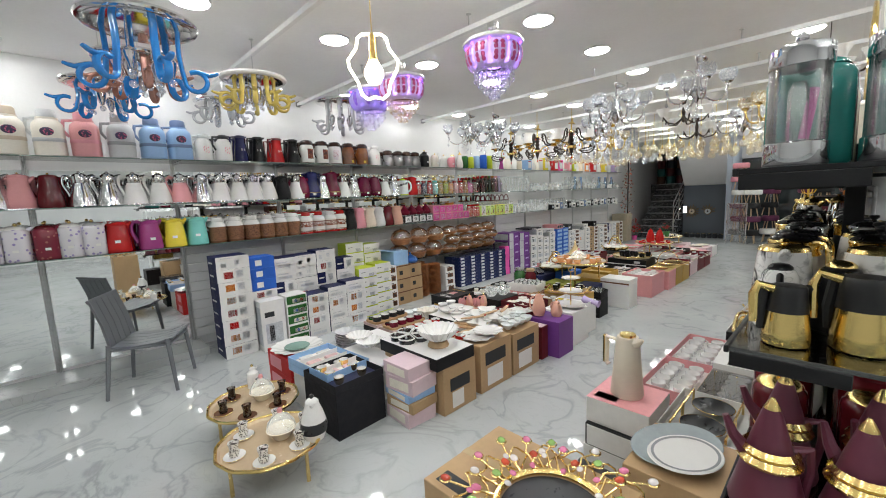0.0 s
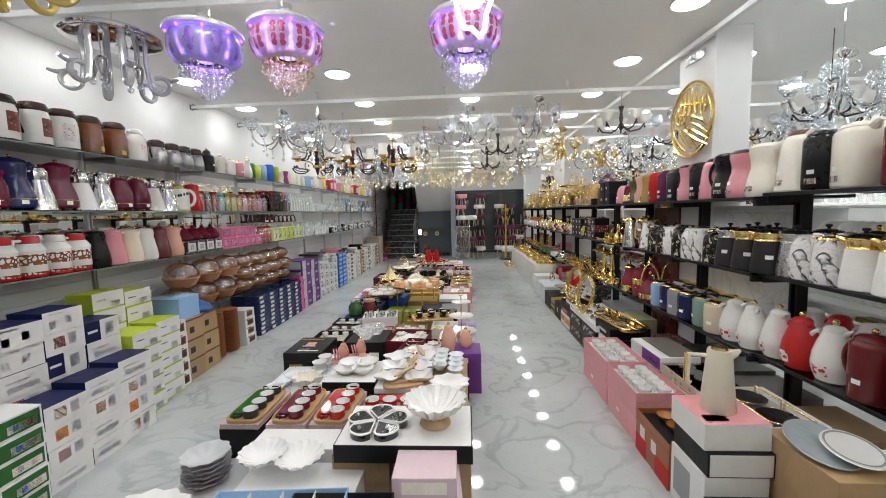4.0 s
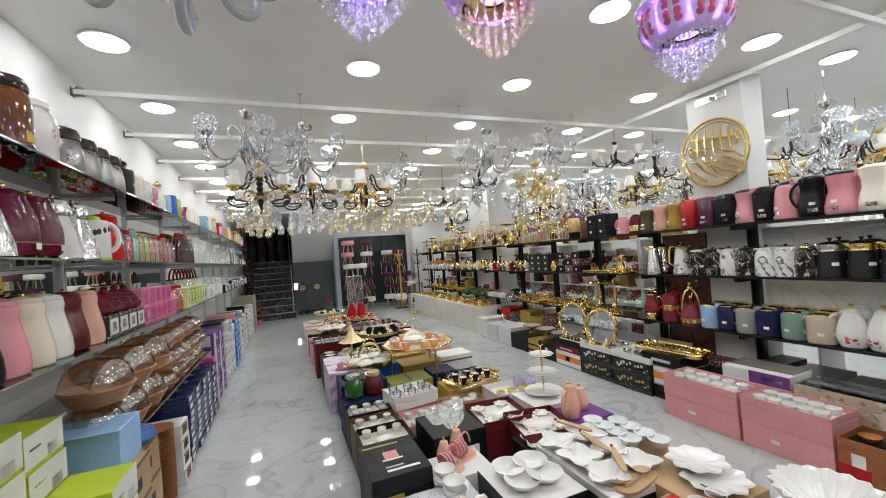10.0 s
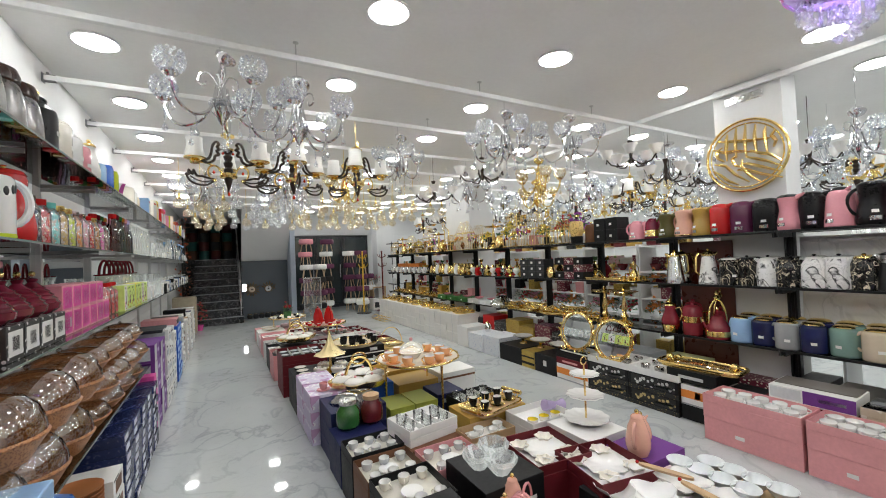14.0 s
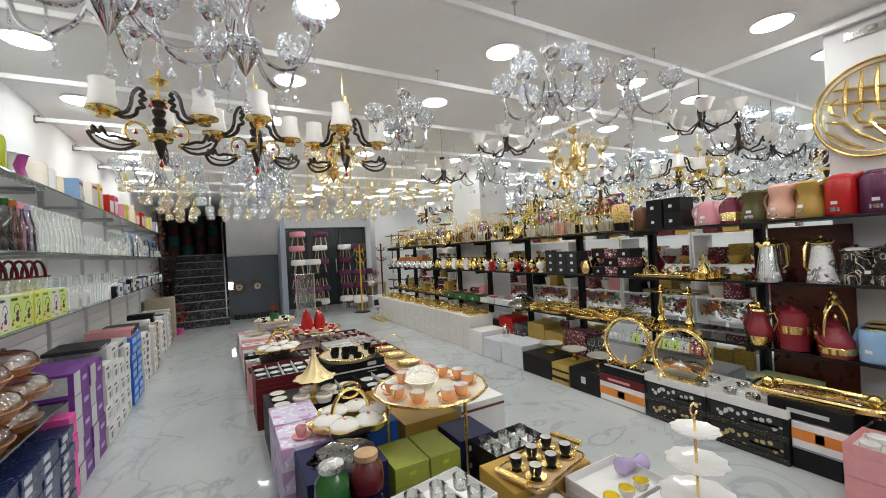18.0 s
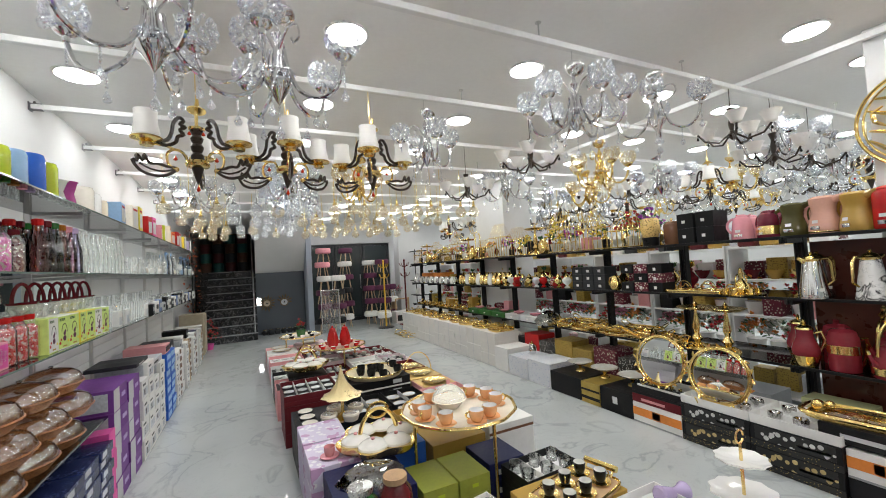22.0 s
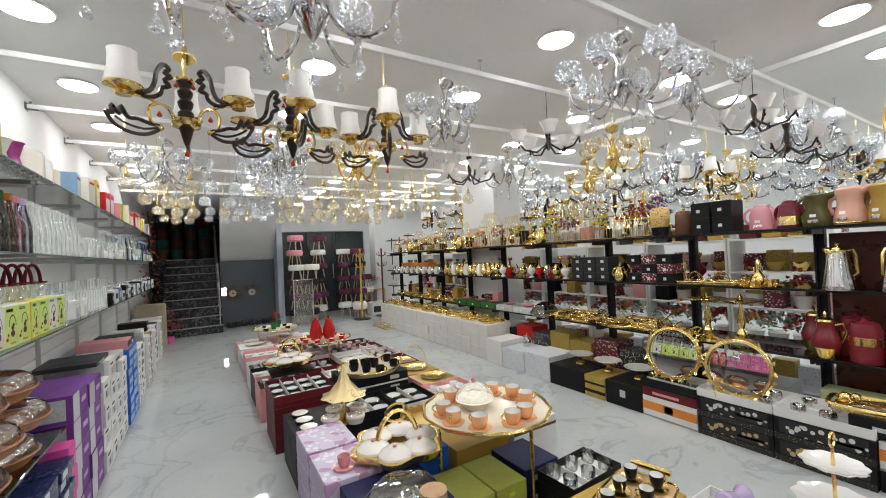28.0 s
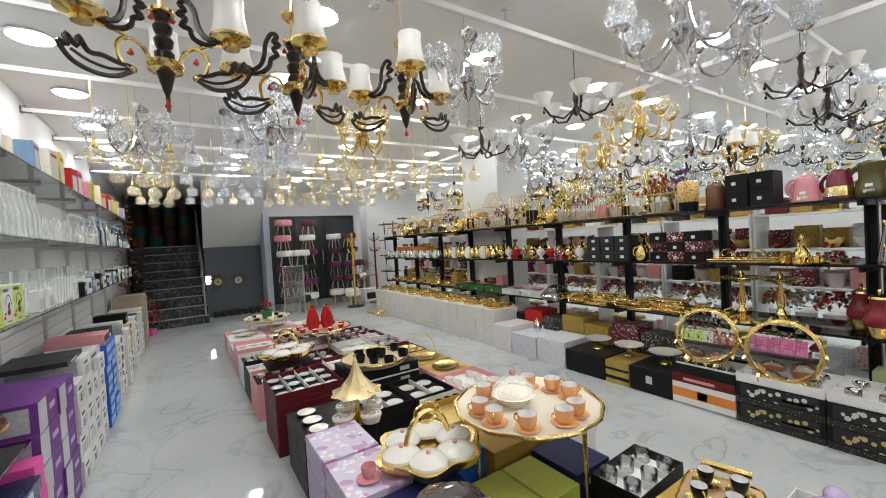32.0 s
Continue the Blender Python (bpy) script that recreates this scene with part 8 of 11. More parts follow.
def kettle(x, y, h, r, rz):
    """Gold coffee kettle with a black upper half and lid."""
    def build():
        ps = [("body", lathe([(0, 0), (r * .95, 0), (r, .006), (r * .97, h * .2), (r * .86, h * .52)], 26), GOLD), ("collar", lathe([(r * .862, h * .52), (r * .78, h * .78), (r * .74, h * .9), (r * .7, h * .93), (0, h * .95)], 26), col("black", "matte"), "black plastic upper half"),
              ("handle", tube([(r * .7, 0, h * .88), (r * 1.35, 0, h * .95), (r * 1.55, 0, h * .8), (r * 1.5, 0, h * .35)], [.012, .011, .011, .009], 8), GOLD), ("grip", tube([(r * .82, -r * .35, h * .86), (r * .98, -r * .4, h * .5), (r * .98, -r * .35, h * .2)], [.014, .013, .008], 8), col("black", "matte")),
              ("spout", tube([(-r * .6, 0, h * .8), (-r * .95, 0, h * .9)], [.018, .008], 8), col("black", "matte")), ("badge", mv(block(.016, .002, .022, .0005), r * .5, -r * .84, h * .12, 0, 0, 30), mat("lilac badge", (.5, .5, .75), .3))]
        return ps
    place("coffee_kettle", ("kettle", h, r), build, at(x, y, mz, rz), "gold coffee kettle with black upper half", "kettle", "gold kettles")
cone_jug(.31, 4.295, "silver", -40)
cone_jug(.485, 4.33, "silver", -30)
cone_jug(.36, 4.03, "white marble", 150)


def collar_jug(c, metal):
    """Matt tapered jug with a flared metal collar, black lid and a deep strap grip."""
    m = STEEL if c == "steel" else col(c, "matte")
    r, h = .08, .27
    return [("body", turned([(0, 0), (.95, 0), (1, .015), (.96, .2), (.8, .62), (.78, .66)], r, h, 28), m), ("collar", turned([(.785, .655), (.82, .665), (.76, .72), (.84, .82), (.8, .835), (.5, .84)], r, h, 28), metal, "flared metal collar"),
            ("lid", turned([(.76, .835), (.78, .85), (.6, .89), (.2, .905), (0, .91)], r, h, 24), col("black")), ("knob", turned([(.1, .9), (.08, .93), (.19, .96), (.17, .99), (0, 1)], r, h, 14), col("black")), ("lip", tube([(-.05, 0, h * .76), (-.08, 0, h * .83), (-.092, 0, h * .84)], [.022, .013, .005], 8), metal),
            ("handle", tube(smooth([(.055, h * .8), (.115, h * .82), (.128, h * .6), (.118, h * .3), (.085, h * .22)], 3, False), .0085, 8), metal, "strap grip"), ("price_tag", mv(block(.036, .002, .022, .0005), .02, -r * .93, h * .3, -8, 0, 0), CARDWHITE, "small white price tag")]


def stone_jug(c, lid, shoulder):
    """Stone-printed jug with a sloping shoulder and a low lid with a strap."""
    r, h = .073, .235
    m = col(c)
    body = [(0, 0), (.96, 0), (1, .015), (1, .55), (.93, .72), (.7, .86), (.66, .88)] if shoulder else [(0, 0), (.97, 0), (1, .015), (.97, .4), (.86, .8), (.82, .88)]
    k = body[-1][0]
    return [("body", turned(body, r, h, 28, 2.5), m), ("lid", turned([(k, .875), (k * 1.04, .885), (k * .96, .93), (k * .6, .955), (0, .96)], r, h, 24), col(lid)), ("knob", turned([(.12, .95), (.1, .97), (.2, .99), (.12, 1.02), (0, 1.03)], r, h, 12), GOLD if lid == "gold" else col("black")),
            ("spout", tube([(-.035, 0, h * .78), (-.07, 0, h * .88), (-.085, 0, h * .92)], [.022, .014, .006], 8), m), ("handle", tube(smooth([(.045, h * .86), (.095, h * .88), (.11, h * .62), (.1, h * .36), (.072, h * .3)], 3, False), .0085, 8), m if lid != "gold" else GOLD), ("price_tag", mv(block(.03, .002, .02, .0005), .01, -r * 1.0, h * .28, 0, 0, 0), CARDWHITE, "small white price tag")]


for y, c, lid, sh in ((3.87, "black marble", "white marble", False), (3.74, "black marble", "black", False), (3.6, "white marble", "white", True), (3.47, "black marble", "black", True), (3.32, "white marble", "white", True), (3.19, "white marble", "white", False), (3.07, "black marble", "gold", True), (2.4, "white marble", "white", True), (2.27, "white marble", "gold", False), (1.84, "white marble", "gold", False)):
    for x in (.365, .545):
        place("stone_print_jug", ("stone_jug", c, lid, sh), lambda: stone_jug(c, lid, sh), at(x + (NEAR_X if y < 2.6 else 0) + random.uniform(-.01, .01), y + (.03 if x > .5 else 0), mz, random.uniform(-60, -20) if y > 3.5 else random.uniform(40, 100)), "%s-print jug with %s lid on the black unit" % (c, lid), "vacuum jug", "stone-print jugs", plain=x > .5)
for y, c, metal in ((2.94, "black", STEEL), (2.78, "black", GOLD), (2.62, "black", GOLD), (2.49, "steel", STEEL), (2.13, "white", GOLD), (1.98, "white", GOLD)):
    for x in (.375, .56):
        place("collar_jug", ("collar_jug", c, metal.name), lambda: collar_jug(c, metal), at(x + (NEAR_X if y < 2.6 else 0), y + (.03 if x > .5 else 0), mz, random.uniform(-80, -40)), "matt %s jug with %s collar and strap grip" % (c, "gilded" if metal is GOLD else "steel"), "vacuum jug", "jugs with metal collars")
flask(.41, 1.75, mz, "taper", "white marble", h=.19, r=.055, lid="black", handle=2, knob=False, where=W2)
kettle(.44, 1.61, .16, .05, 215)
kettle(.575, 1.66, .19, .06, 190)
flask(.53, 1.8, mz, "taper", "black", h=.2, r=.06, lid="gold", handle=2, knob=False, where=W2)
flask(.72, 1.7, mz, "cylinder", "white marble", h=.22, r=.07, lid="gold", handle=2, where=W2)
for q in range(4):
    flask(.74 + .01 * (q % 2), 1.9 + q * .17, mz, "cylinder", "white marble", h=.25, r=.075, lid="gold" if q % 2 else "white", handle=2, where=W2)
flask(.66, 1.84, mz, "taper", "black", h=.22, r=.065, lid="gold", handle=2, knob=False, where=W2)

lz = R(RZ[2])
ROSEWARE = mat("dark rose enamel", (.24, .022, .035), .2, 0, .1, .05, 60)


def pear_pot():
    return [("body", lathe([(.052, .055), (.075, .085), (.078, .11), (.062, .16), (.045, .2), (.046, .235), (.05, .25)], 26), ROSEWARE), ("base", lathe([(0, 0), (.05, 0), (.06, .012), (.066, .035), (.077, .075), (.05, .056)], 26), GOLD, "chased gilded base"),
            ("lid", lathe([(.052, .248), (.047, .262), (.025, .275), (.008, .282), (.013, .295), (.007, .31), (0, .318)], 20), GOLD), ("handle", tube([(.045, 0, .225), (.085, 0, .235), (.1, 0, .18), (.072, 0, .1)], [.008, .009, .009, .007], 8), GOLD)]


def banded_flask():
    return [("body", lathe([(0, 0), (.078, 0), (.08, .006), (.08, .215), (.072, .23), (.07, .25), (.05, .265), (0, .27)], 28), ROSEWARE), ("band", lathe([(.0805, .11), (.083, .113), (.083, .162), (.0805, .165)], 28), GOLD, "chased gilded band"), ("knob", lathe([(.02, .266), (.014, .28), (.02, .295), (0, .3)], 14), ROSEWARE),
            ("handle", tube([(.08, 0, .2), (.115, 0, .205), (.118, 0, .15), (.1, 0, .06), (.082, 0, .03)], [.013, .012, .01, .009, .008], 8), GOLD, "flat gilded grip")]


def hoop_pot():
    return [("body", lathe([(0, 0), (.082, 0), (.086, .006), (.09, .06), (.086, .1), (.06, .15), (.05, .165)], 28), ROSEWARE), ("band", lathe([(.0885, .02), (.093, .024), (.0945, .062), (.0905, .066)], 28), GOLD, "chased gilded band"), ("lid", lathe([(.052, .163), (.045, .185), (.02, .2), (.008, .205), (.016, .225), (.006, .24), (0, .25)], 20), ROSEWARE),
            ("finial", lathe([(.006, .24), (.012, .252), (.005, .266), (0, .272)], 12), GOLD), ("spout", tube([(-.075, 0, .08), (-.11, 0, .11), (-.125, 0, .155)], [.016, .011, .007], 10), ROSEWARE), ("tip", tube([(-.122, 0, .148), (-.13, 0, .17)], [.0085, .008], 10), GOLD),
            ("hoop", tube(arc(0, .13, .075, 0, 180, 15, rz=.2), .008, 8), GOLD, "arched gilded grip"), ("crest", lathe([(0, .325), (.02, .328), (.03, .345), (.012, .37), (.016, .385), (.004, .41), (0, .41)], 14), GOLD)]


for nm, fn, x, y, rz, lb in (("coffee_pot", pear_pot, .34, 4.38, -70, "dark rose pear-shaped coffee pot with gilded base"), ("coffee_pot", pear_pot, .56, 4.5, -60, "dark rose pear-shaped coffee pot with gilded base"), ("banded_flask", banded_flask, .38, 4.2, -50, "dark rose flask with chased gilded band and grip"), ("banded_flask", banded_flask, .56, 4.29, -40, "dark rose flask with chased gilded band and grip"), ("coffee_pot", hoop_pot, .36, 3.98, -32, "dark rose coffee pot with arched gilded grip"), ("coffee_pot", hoop_pot, .58, 4.06, -20, "dark rose coffee pot with arched gilded grip")):
    place(nm, ("rose ware", fn), fn, at(x, y, lz, rz), lb, "flask" if fn is banded_flask else "coffee pot", "dark rose coffee ware")
CAN = dict(h=.225, r=.08, lid="gold", knob=False, power=2.3)
rrow(lz, [(3.8, "cylinder", "sky blue", dict(CAN)), (3.655, "cylinder", "navy", dict(CAN)), (3.5, "cylinder", "grey", dict(CAN)), (3.35, "cylinder", "navy", dict(CAN)), (3.185, "cylinder", "sage", dict(CAN)), (3.025, "cylinder", "beige", dict(CAN, r=.085)),
          (2.86, "egg", "white", dict(h=.27, r=.085)), (2.71, "egg", "white", dict(h=.27, r=.085)), (2.565, "egg", "white", dict(h=.28, r=.085)), (2.41, "egg", "red", dict(h=.28, r=.085)), (2.25, "egg", "white", dict(h=.28, r=.085)), (2.05, "cylinder", "burgundy", dict(h=.3, r=.08)), (1.9, "cylinder", "burgundy", dict(h=.27, r=.07, lid="gold"))], .375, .2)


CREAMPRINT = printed("cream card with gilded print", (.7, .62, .46), (.5, .33, .12), 26, .36, .4, (.75, .72, .66))
for i, y0 in enumerate((2.66, 2.9, 3.14, 2.2, 2.42)):
    crate(.655, .8, y0, y0 + .22, lz, .2 + .03 * (i % 2), CREAMPRINT, "cream gift box with gilded print behind jugs", (), 0, "gift boxes on the shelf unit")


def cone_pot(h, r):
    prof = [(0, 0), (r * .97, 0), (r, .012), (r * .78, h * .28), (r * .5, h * .62), (r * .22, h * .9), (0, h * .9)]
    ps = [("body", lathe(prof, 28), mat("mauve satin enamel", (.115, .024, .045), .42, 0, .05, .1, 90)), ("finial", lathe([(r * .235, h * .885), (r * .19, h * .92), (.004, h), (0, h)], 16), GOLD)]
    for z0 in (.42, .5):
        ra = r * (1.0 - .78 * z0)
        ps.append(("band", lathe([(ra * 1.02 + .006, h * z0), (ra + .012, h * (z0 + .03)), (ra * .93 + .006, h * (z0 + .075))], 48, wob=.02, lobes=24), GOLD, "ruffled gilded band"))
    ps.append(("handle", tube([(r * .55, 0, h * .55), (r * .95, 0, h * .58), (r * 1.0, 0, h * .4), (r * .85, 0, h * .1)], [.012, .011, .011, .009], 8), mat("mauve satin enamel")))
    ps.append(("spout", tube([(-r * .5, 0, h * .45), (-r * .95, 0, h * .62), (-r * 1.15, 0, h * .78)], [.022, .014, .008], 8), mat("mauve satin enamel")))
    ps.append(("price_tag", mv(block(.03, .002, .045, .0005), 0, -r * .98, .02, -12, 0, 0), CARDWHITE))
    return ps


for x, y, rz in ((.425, 1.61, 20), (.6, 1.63, -40), (.435, 1.81, 10), (.63, 1.84, 60)):
    place("cone_jug", ("cone", x > .5), lambda: cone_pot(.31, .088), at(x, y, lz, rz), "mauve cone-shaped jug with gilded ruffled bands", "vacuum jug", "mauve cone jugs")

# gilded wares farther along
FILIGREE = mat("gilded filigree", (.9, .66, .24), .25, 1.0, .25, .6, 120)


def gold_pot(h, r, c="gold"):
    ps = flask_parts("egg", h, r, col(c), col(c), GOLD, 2.0, None, True, True, 1)
    return [p for p in ps if p[0] != "knob"]


def gold_stand():
    ps = [("foot", lathe([(0, 0), (.08, 0), (.075, .02), (.02, .05), (.04, .09), (.018, .13), (.03, .18), (.014, .28), (.01, .32), (.02, .335), (0, .336)], 16), GOLD), ("dish", mv(lathe([(0, 0), (.1, 0), (.14, .02), (.135, .024), (0, .008)], 28, wob=.04, lobes=9), 0, 0, .331), FILIGREE), ("finial", mv(lathe([(0, 0), (.03, 0), (.012, .02), (.02, .035), (.004, .06), (0, .075)], 12), 0, 0, .339), GOLD)]
    for i in range(3):
        a = radians(120 * i)
        ps.append(("scroll", mv(tube(arc(.05, .02, .05, 180, -60, 9, rz=.03), .006, 6), 0, 0, .0, 0, 0, 120 * i), GOLD))
    return ps


def wire_rack(w, h):
    ps = [("base", tube([(-w / 2, -.07, .01), (w / 2, -.07, .01), (w / 2, .07, .01), (-w / 2, .07, .01)], .006, 6, True), GOLD), ("top_rail", tube([(-w / 2, -.07, h * .6), (w / 2, -.07, h * .6), (w / 2, .07, h * .6), (-w / 2, .07, h * .6)], .005, 6, True), GOLD)]
    n = 7
    for i in range(n):
        x = -w / 2 + w * i / (n - 1)
        ps.append(("wire", tube([(x, -.07, .01), (x, -.07, h * .6), (x * .6, 0, h), (x, .07, h * .6), (x, .07, .01)], .0035, 5), GOLD))
    return ps


def gold_tray(n=0):
    return [("tray", slab(ring2d(.15, .1, 24, 4), 0, .012), FILIGREE), ("rim", tube([(x, y, .02) for x, y in ring2d(.15, .1, 24, 4)], .007, 6, True), GOLD), ("handle", tube(arc(0, .02, .06, 0, 180, 9, rz=.08), .005, 6), GOLD), *[("scroll", tube([(s * (.15 + .07 * (1 - math.cos(t * .5))), .03 * math.sin(t * 1.3), .02 + .035 * math.sin(t) + .012 * t) for t in (k * .4 for k in range(11))], .006, 6), GOLD, "curled gilded end") for s in (-1, 1)]]


def carafe_set():
    ps = [("plate", lathe([(0, 0), (.14, 0), (.15, .01), (0, .008)], 28), GOLD), ("ewer", mv(lathe([(0, 0), (.03, 0), (.05, .03), (.045, .07), (.015, .11), (.018, .15), (.01, .19), (0, .2)], 16), 0, 0, .01), GOLD)]
    for i in range(6):
        a = radians(60 * i)
        ps.append(("cup", mv(lathe([(0, 0), (.02, 0), (.024, .04), (.02, .04), (0, .01)], 12), .1 * math.cos(a), .1 * math.sin(a), .01), GOLD))
    ps.append(("handle", mv(tube(arc(.035, .11, .04, 80, -80, 8, rz=.05), .005, 6), 0, 0, 0), GOLD))
    ps.append(("handle", mv(tube(arc(-.035, .11, .04, 100, 260, 8, rz=.05), .005, 6), 0, 0, 0), GOLD))
    return ps


DAMASK = printed("burgundy damask card", (.13, .012, .03), (.65, .6, .5), 40, .3)
FLORALBW = printed("black floral card", (.02, .02, .02), (.7, .7, .68), 55, .3)
FLORALGOLD = printed("gold floral card", (.4, .27, .05), (.2, .12, .02), 60, .35)
FLORALBLUE = printed("white card with blue sprigs", (.68, .7, .74), (.35, .4, .55), 40, .25)
GG = "gilded wares on the shelf unit"
rnd = random.Random(5)
# top shelf beyond the jugs: wire racks, plants, urns
for i in range(13):
    y = 5.75 + i * .45
    if y > 11.4:
        break
    if i % 4 != 3:
        place("wire_rack", ("rack", i % 2, round(.3 + .1 * (i % 3), 2)), lambda: wire_rack(.38, .3 + .1 * (i % 3)), at(.38, y, tz, 90), "gilded wire rack on the black shelf unit", "rack", GG)
        place("flower_pot", ("fps", i % 3), lambda: flower_pot(20 + i % 3, PORC, (mat("orange petal", (.8, .25, .04), .5), mat("yellow petal", (.8, .6, .05), .5), mat("purple petal", (.35, .05, .4), .5))[i % 3], 36, .16, .13), at(.6, y + .1, tz), "potted artificial flowers behind a gilded rack", "potted flowers", "flowers on the top shelf")
    else:
        place("gilded_pot", ("gpot", .2), lambda: gold_pot(.2, .07), at(.35, y - .12, tz, 90), "gilded coffee pot on the black shelf unit", "coffee pot", GG)
        place("gilded_stand", "gstand", gold_stand, at(.42, y + .12, tz), "gilded footed dish on the black shelf unit", "footed dish", GG)
        place("gilded_tray", "gtray2", gold_tray, at(.62, y, tz, 90), "gilded openwork tray with handle", "tray", GG)
for y in (8.6, 8.75):
    place("swan_rod", "swan", lambda: [("rod", tube([(0, 0, 0), (0, 0, .38), (.02, 0, .42), (.05, 0, .4)], .008, 6), GOLD), ("tray", mv(slab(ring2d(.1, .07, 20), 0, .01), 0, 0, .12), FILIGREE), ("foot", lathe([(0, 0), (.06, 0), (.05, .012), (0, .015)], 16), GOLD)], at(.4, y, tz, 90), "tall gilded rod stand with small tray", "stand", GG)
# middle shelf beyond
place("carafe_set", "carset", carafe_set, at(.36, 4.75, mz), "gilded ewer with six cups on a round tray", "coffee set", GG)
for i in range(2):
    place("gilded_tray", "gtray2", gold_tray, at(.4, 5.02 + .2 * i, mz, 90), "gilded openwork tray with handle", "tray", GG)
for k in range(3):
    for i in range(3 - k % 2):
        crate(.3, .48, 5.36 + i * .15, 5.5 + i * .15, mz + k * .0856, .085, DAMASK if (i + k) % 2 else BLACKC, "burgundy damask gift box with white tag" if (i + k) % 2 else "black gift box with white tag", (("tag", .4, .3, .6, .6, CARDWHITE),), 0, "gift boxes on the shelf unit", "-x")
place("gilded_pot", ("gpot", .18), lambda: gold_pot(.16, .06), at(.34, 5.9, mz, 90), "gilded coffee pot on the black shelf unit", "coffee pot", GG)
for k in range(3):
    for i in range(3):
        crate(.32, .5, 6.02 + i * .16, 6.17 + i * .16, mz + k * .0806, .08, col("charcoal", "card"), "dark grey gift box with white tag", (("tag", .4, .3, .65, .65, CARDWHITE),), 0, "gift boxes on the shelf unit", "-x")
for i in range(10):
    y = 6.6 + i * .14
    c = ("white", "gold", "silver", "red")[i % 4]
    place("glass_urn", ("urn", c), lambda: [("urn", lathe([(0, 0), (.03, 0), (.035, .01), (.012, .03), (.05, .07), (.055, .1), (.03, .13), (0, .14)], 16), CRYSTAL if c == "silver" else col(c)), ("lid", lathe([(.03, .128), (.025, .15), (.006, .17), (0, .18)], 12), GOLD)], at(.34, y, mz), "small %s lidded urn on the shelf unit" % c, "urn", "urns on the shelf unit")
    if i % 2:
        crate(.5, .66, y - .06, y + .06, mz, .12, (col("red", "card"), col("mustard", "card"), BLACKC)[i % 3], "small gift box behind urns", (), 0, "gift boxes on the shelf unit")
for i in range(11):
    y = 8.05 + i * .12
    place("gilded_pot", ("gpot", .17, i % 3), lambda: gold_pot(.15 + .02 * (i % 3), .055, ("gold", "gold", "white")[i % 3]), at(.36, y, mz, 90), "small gilded teapot on the black shelf unit", "teapot", GG)
    place("gilded_pot", ("gpot2", i % 2), lambda: gold_pot(.2, .06), at(.58, y + .05, mz, 90), "gilded teapot on the black shelf unit", "teapot", GG)
for i in range(17):
    y = 9.45 + i * .12
    place("silver_pot", ("spot", i % 2), lambda: gold_pot(.14, .05, ("silver", "white")[i % 2]), at(.34, y, mz, 90), "small silver-white coffee pot on the shelf", "coffee pot", "silver pots on the shelf unit")
for i in range(6):
    open_box(.46, .66, 10.1 + i * .2, 10.28 + i * .2, mz, .2, col("orange", "card"), "orange-red gift box with window", col("ivory", "card"), 0, "orange boxes on the shelf unit")
# second rows behind the gilded wares
SMALLGOLD = lambda k: [("pot", lathe([(0, 0), (.04, 0), (.045, .01), (.015, .03), (.055, .08), (.06, .11), (.03, .15), (.012, .17), (.02, .19), (0, .21)], 14), (GOLD, GOLD, col("white"), col("burgundy"))[k]), ("foliage", add(*[mv(([(0, 0, 0), (.03, .02, .02), (.07, 0, .01), (.03, -.02, .02)], [(0, 1, 2, 3)]), 0, 0, .2, 20 * j, -30 - 8 * j, 51 * j) for j in range(7)]), (GOLD, FL_LEAF, FL_RED, GOLD)[k])]
fill = random.Random(21)
for zz, y0 in ((tz, 5.6), (mz, 5.3), (lz, 8.2)):
    y = y0
    while y < 11.4:
        k = fill.randrange(6)
        if k < 4:
            place("ornament", ("smallgold", k), lambda: SMALLGOLD(k), at(.66 + fill.uniform(-.03, .03), y, zz, fill.uniform(0, 360)), ("gilded urn with gilded leaves on the shelf", "gilded urn with green leaves on the shelf", "white urn with red leaves on the shelf", "burgundy urn with gilded leaves on the shelf")[k], "ornament", "urns behind the gilded wares")
        else:
            hh = fill.choice((.1, .16, .2))
            crate(.56, .76, y - .07, y + .07, zz, hh, (BLACKC, DAMASK, FLORALGOLD, col("mustard", "card"), PINKC)[fill.randrange(5)], "patterned gift box behind the gilded wares", (), 0, "gift boxes on the shelf unit")
        y += fill.uniform(.15, .22)
# bright flowers on the top shelf and crowded gilded trays on the lowest
for x, y, sd, pet in ((.56, 5.62, 61, mat("purple petal", (.35, .05, .4), .5)), (.6, 5.86, 62, FL_RED), (.58, 7.0, 63, mat("yellow petal", (.8, .6, .05), .5))):
    place("flower_pot", ("fpt", sd), lambda: flower_pot(sd, PORC, pet, 70, .26, .15), at(x, y, tz), "potted bright artificial flowers on the top shelf", "potted flowers", "flowers on the top shelf")


def scroll_tray():
    """Oblong gilded tray on curled feet with two raised looped ends."""
    ps = [("tray", mv(slab(ring2d(.19, .075, 28, 3.5), 0, .008), 0, 0, .045), FILIGREE), ("rim", tube([(x, y, .058) for x, y in ring2d(.19, .075, 30, 3.5)], .0065, 6, True), GOLD)]
    for q in (-1, 1):
        ps.append(("loop", tube(([(q * .18, -.05, .058), (q * .23, -.045, .1), (q * .25, 0, .12), (q * .23, .045, .1), (q * .18, .05, .058)]), .006, 6), GOLD, "raised looped end"))
        ps.append(("foot", tube([(q * .14, -.05, .046), (q * .16, -.06, .02), (q * .15, -.05, .004), (q * .12, .0, .004), (q * .15, .05, .004), (q * .16, .06, .02), (q * .14, .05, .046)], .005, 6), GOLD, "curled foot"))
    return ps


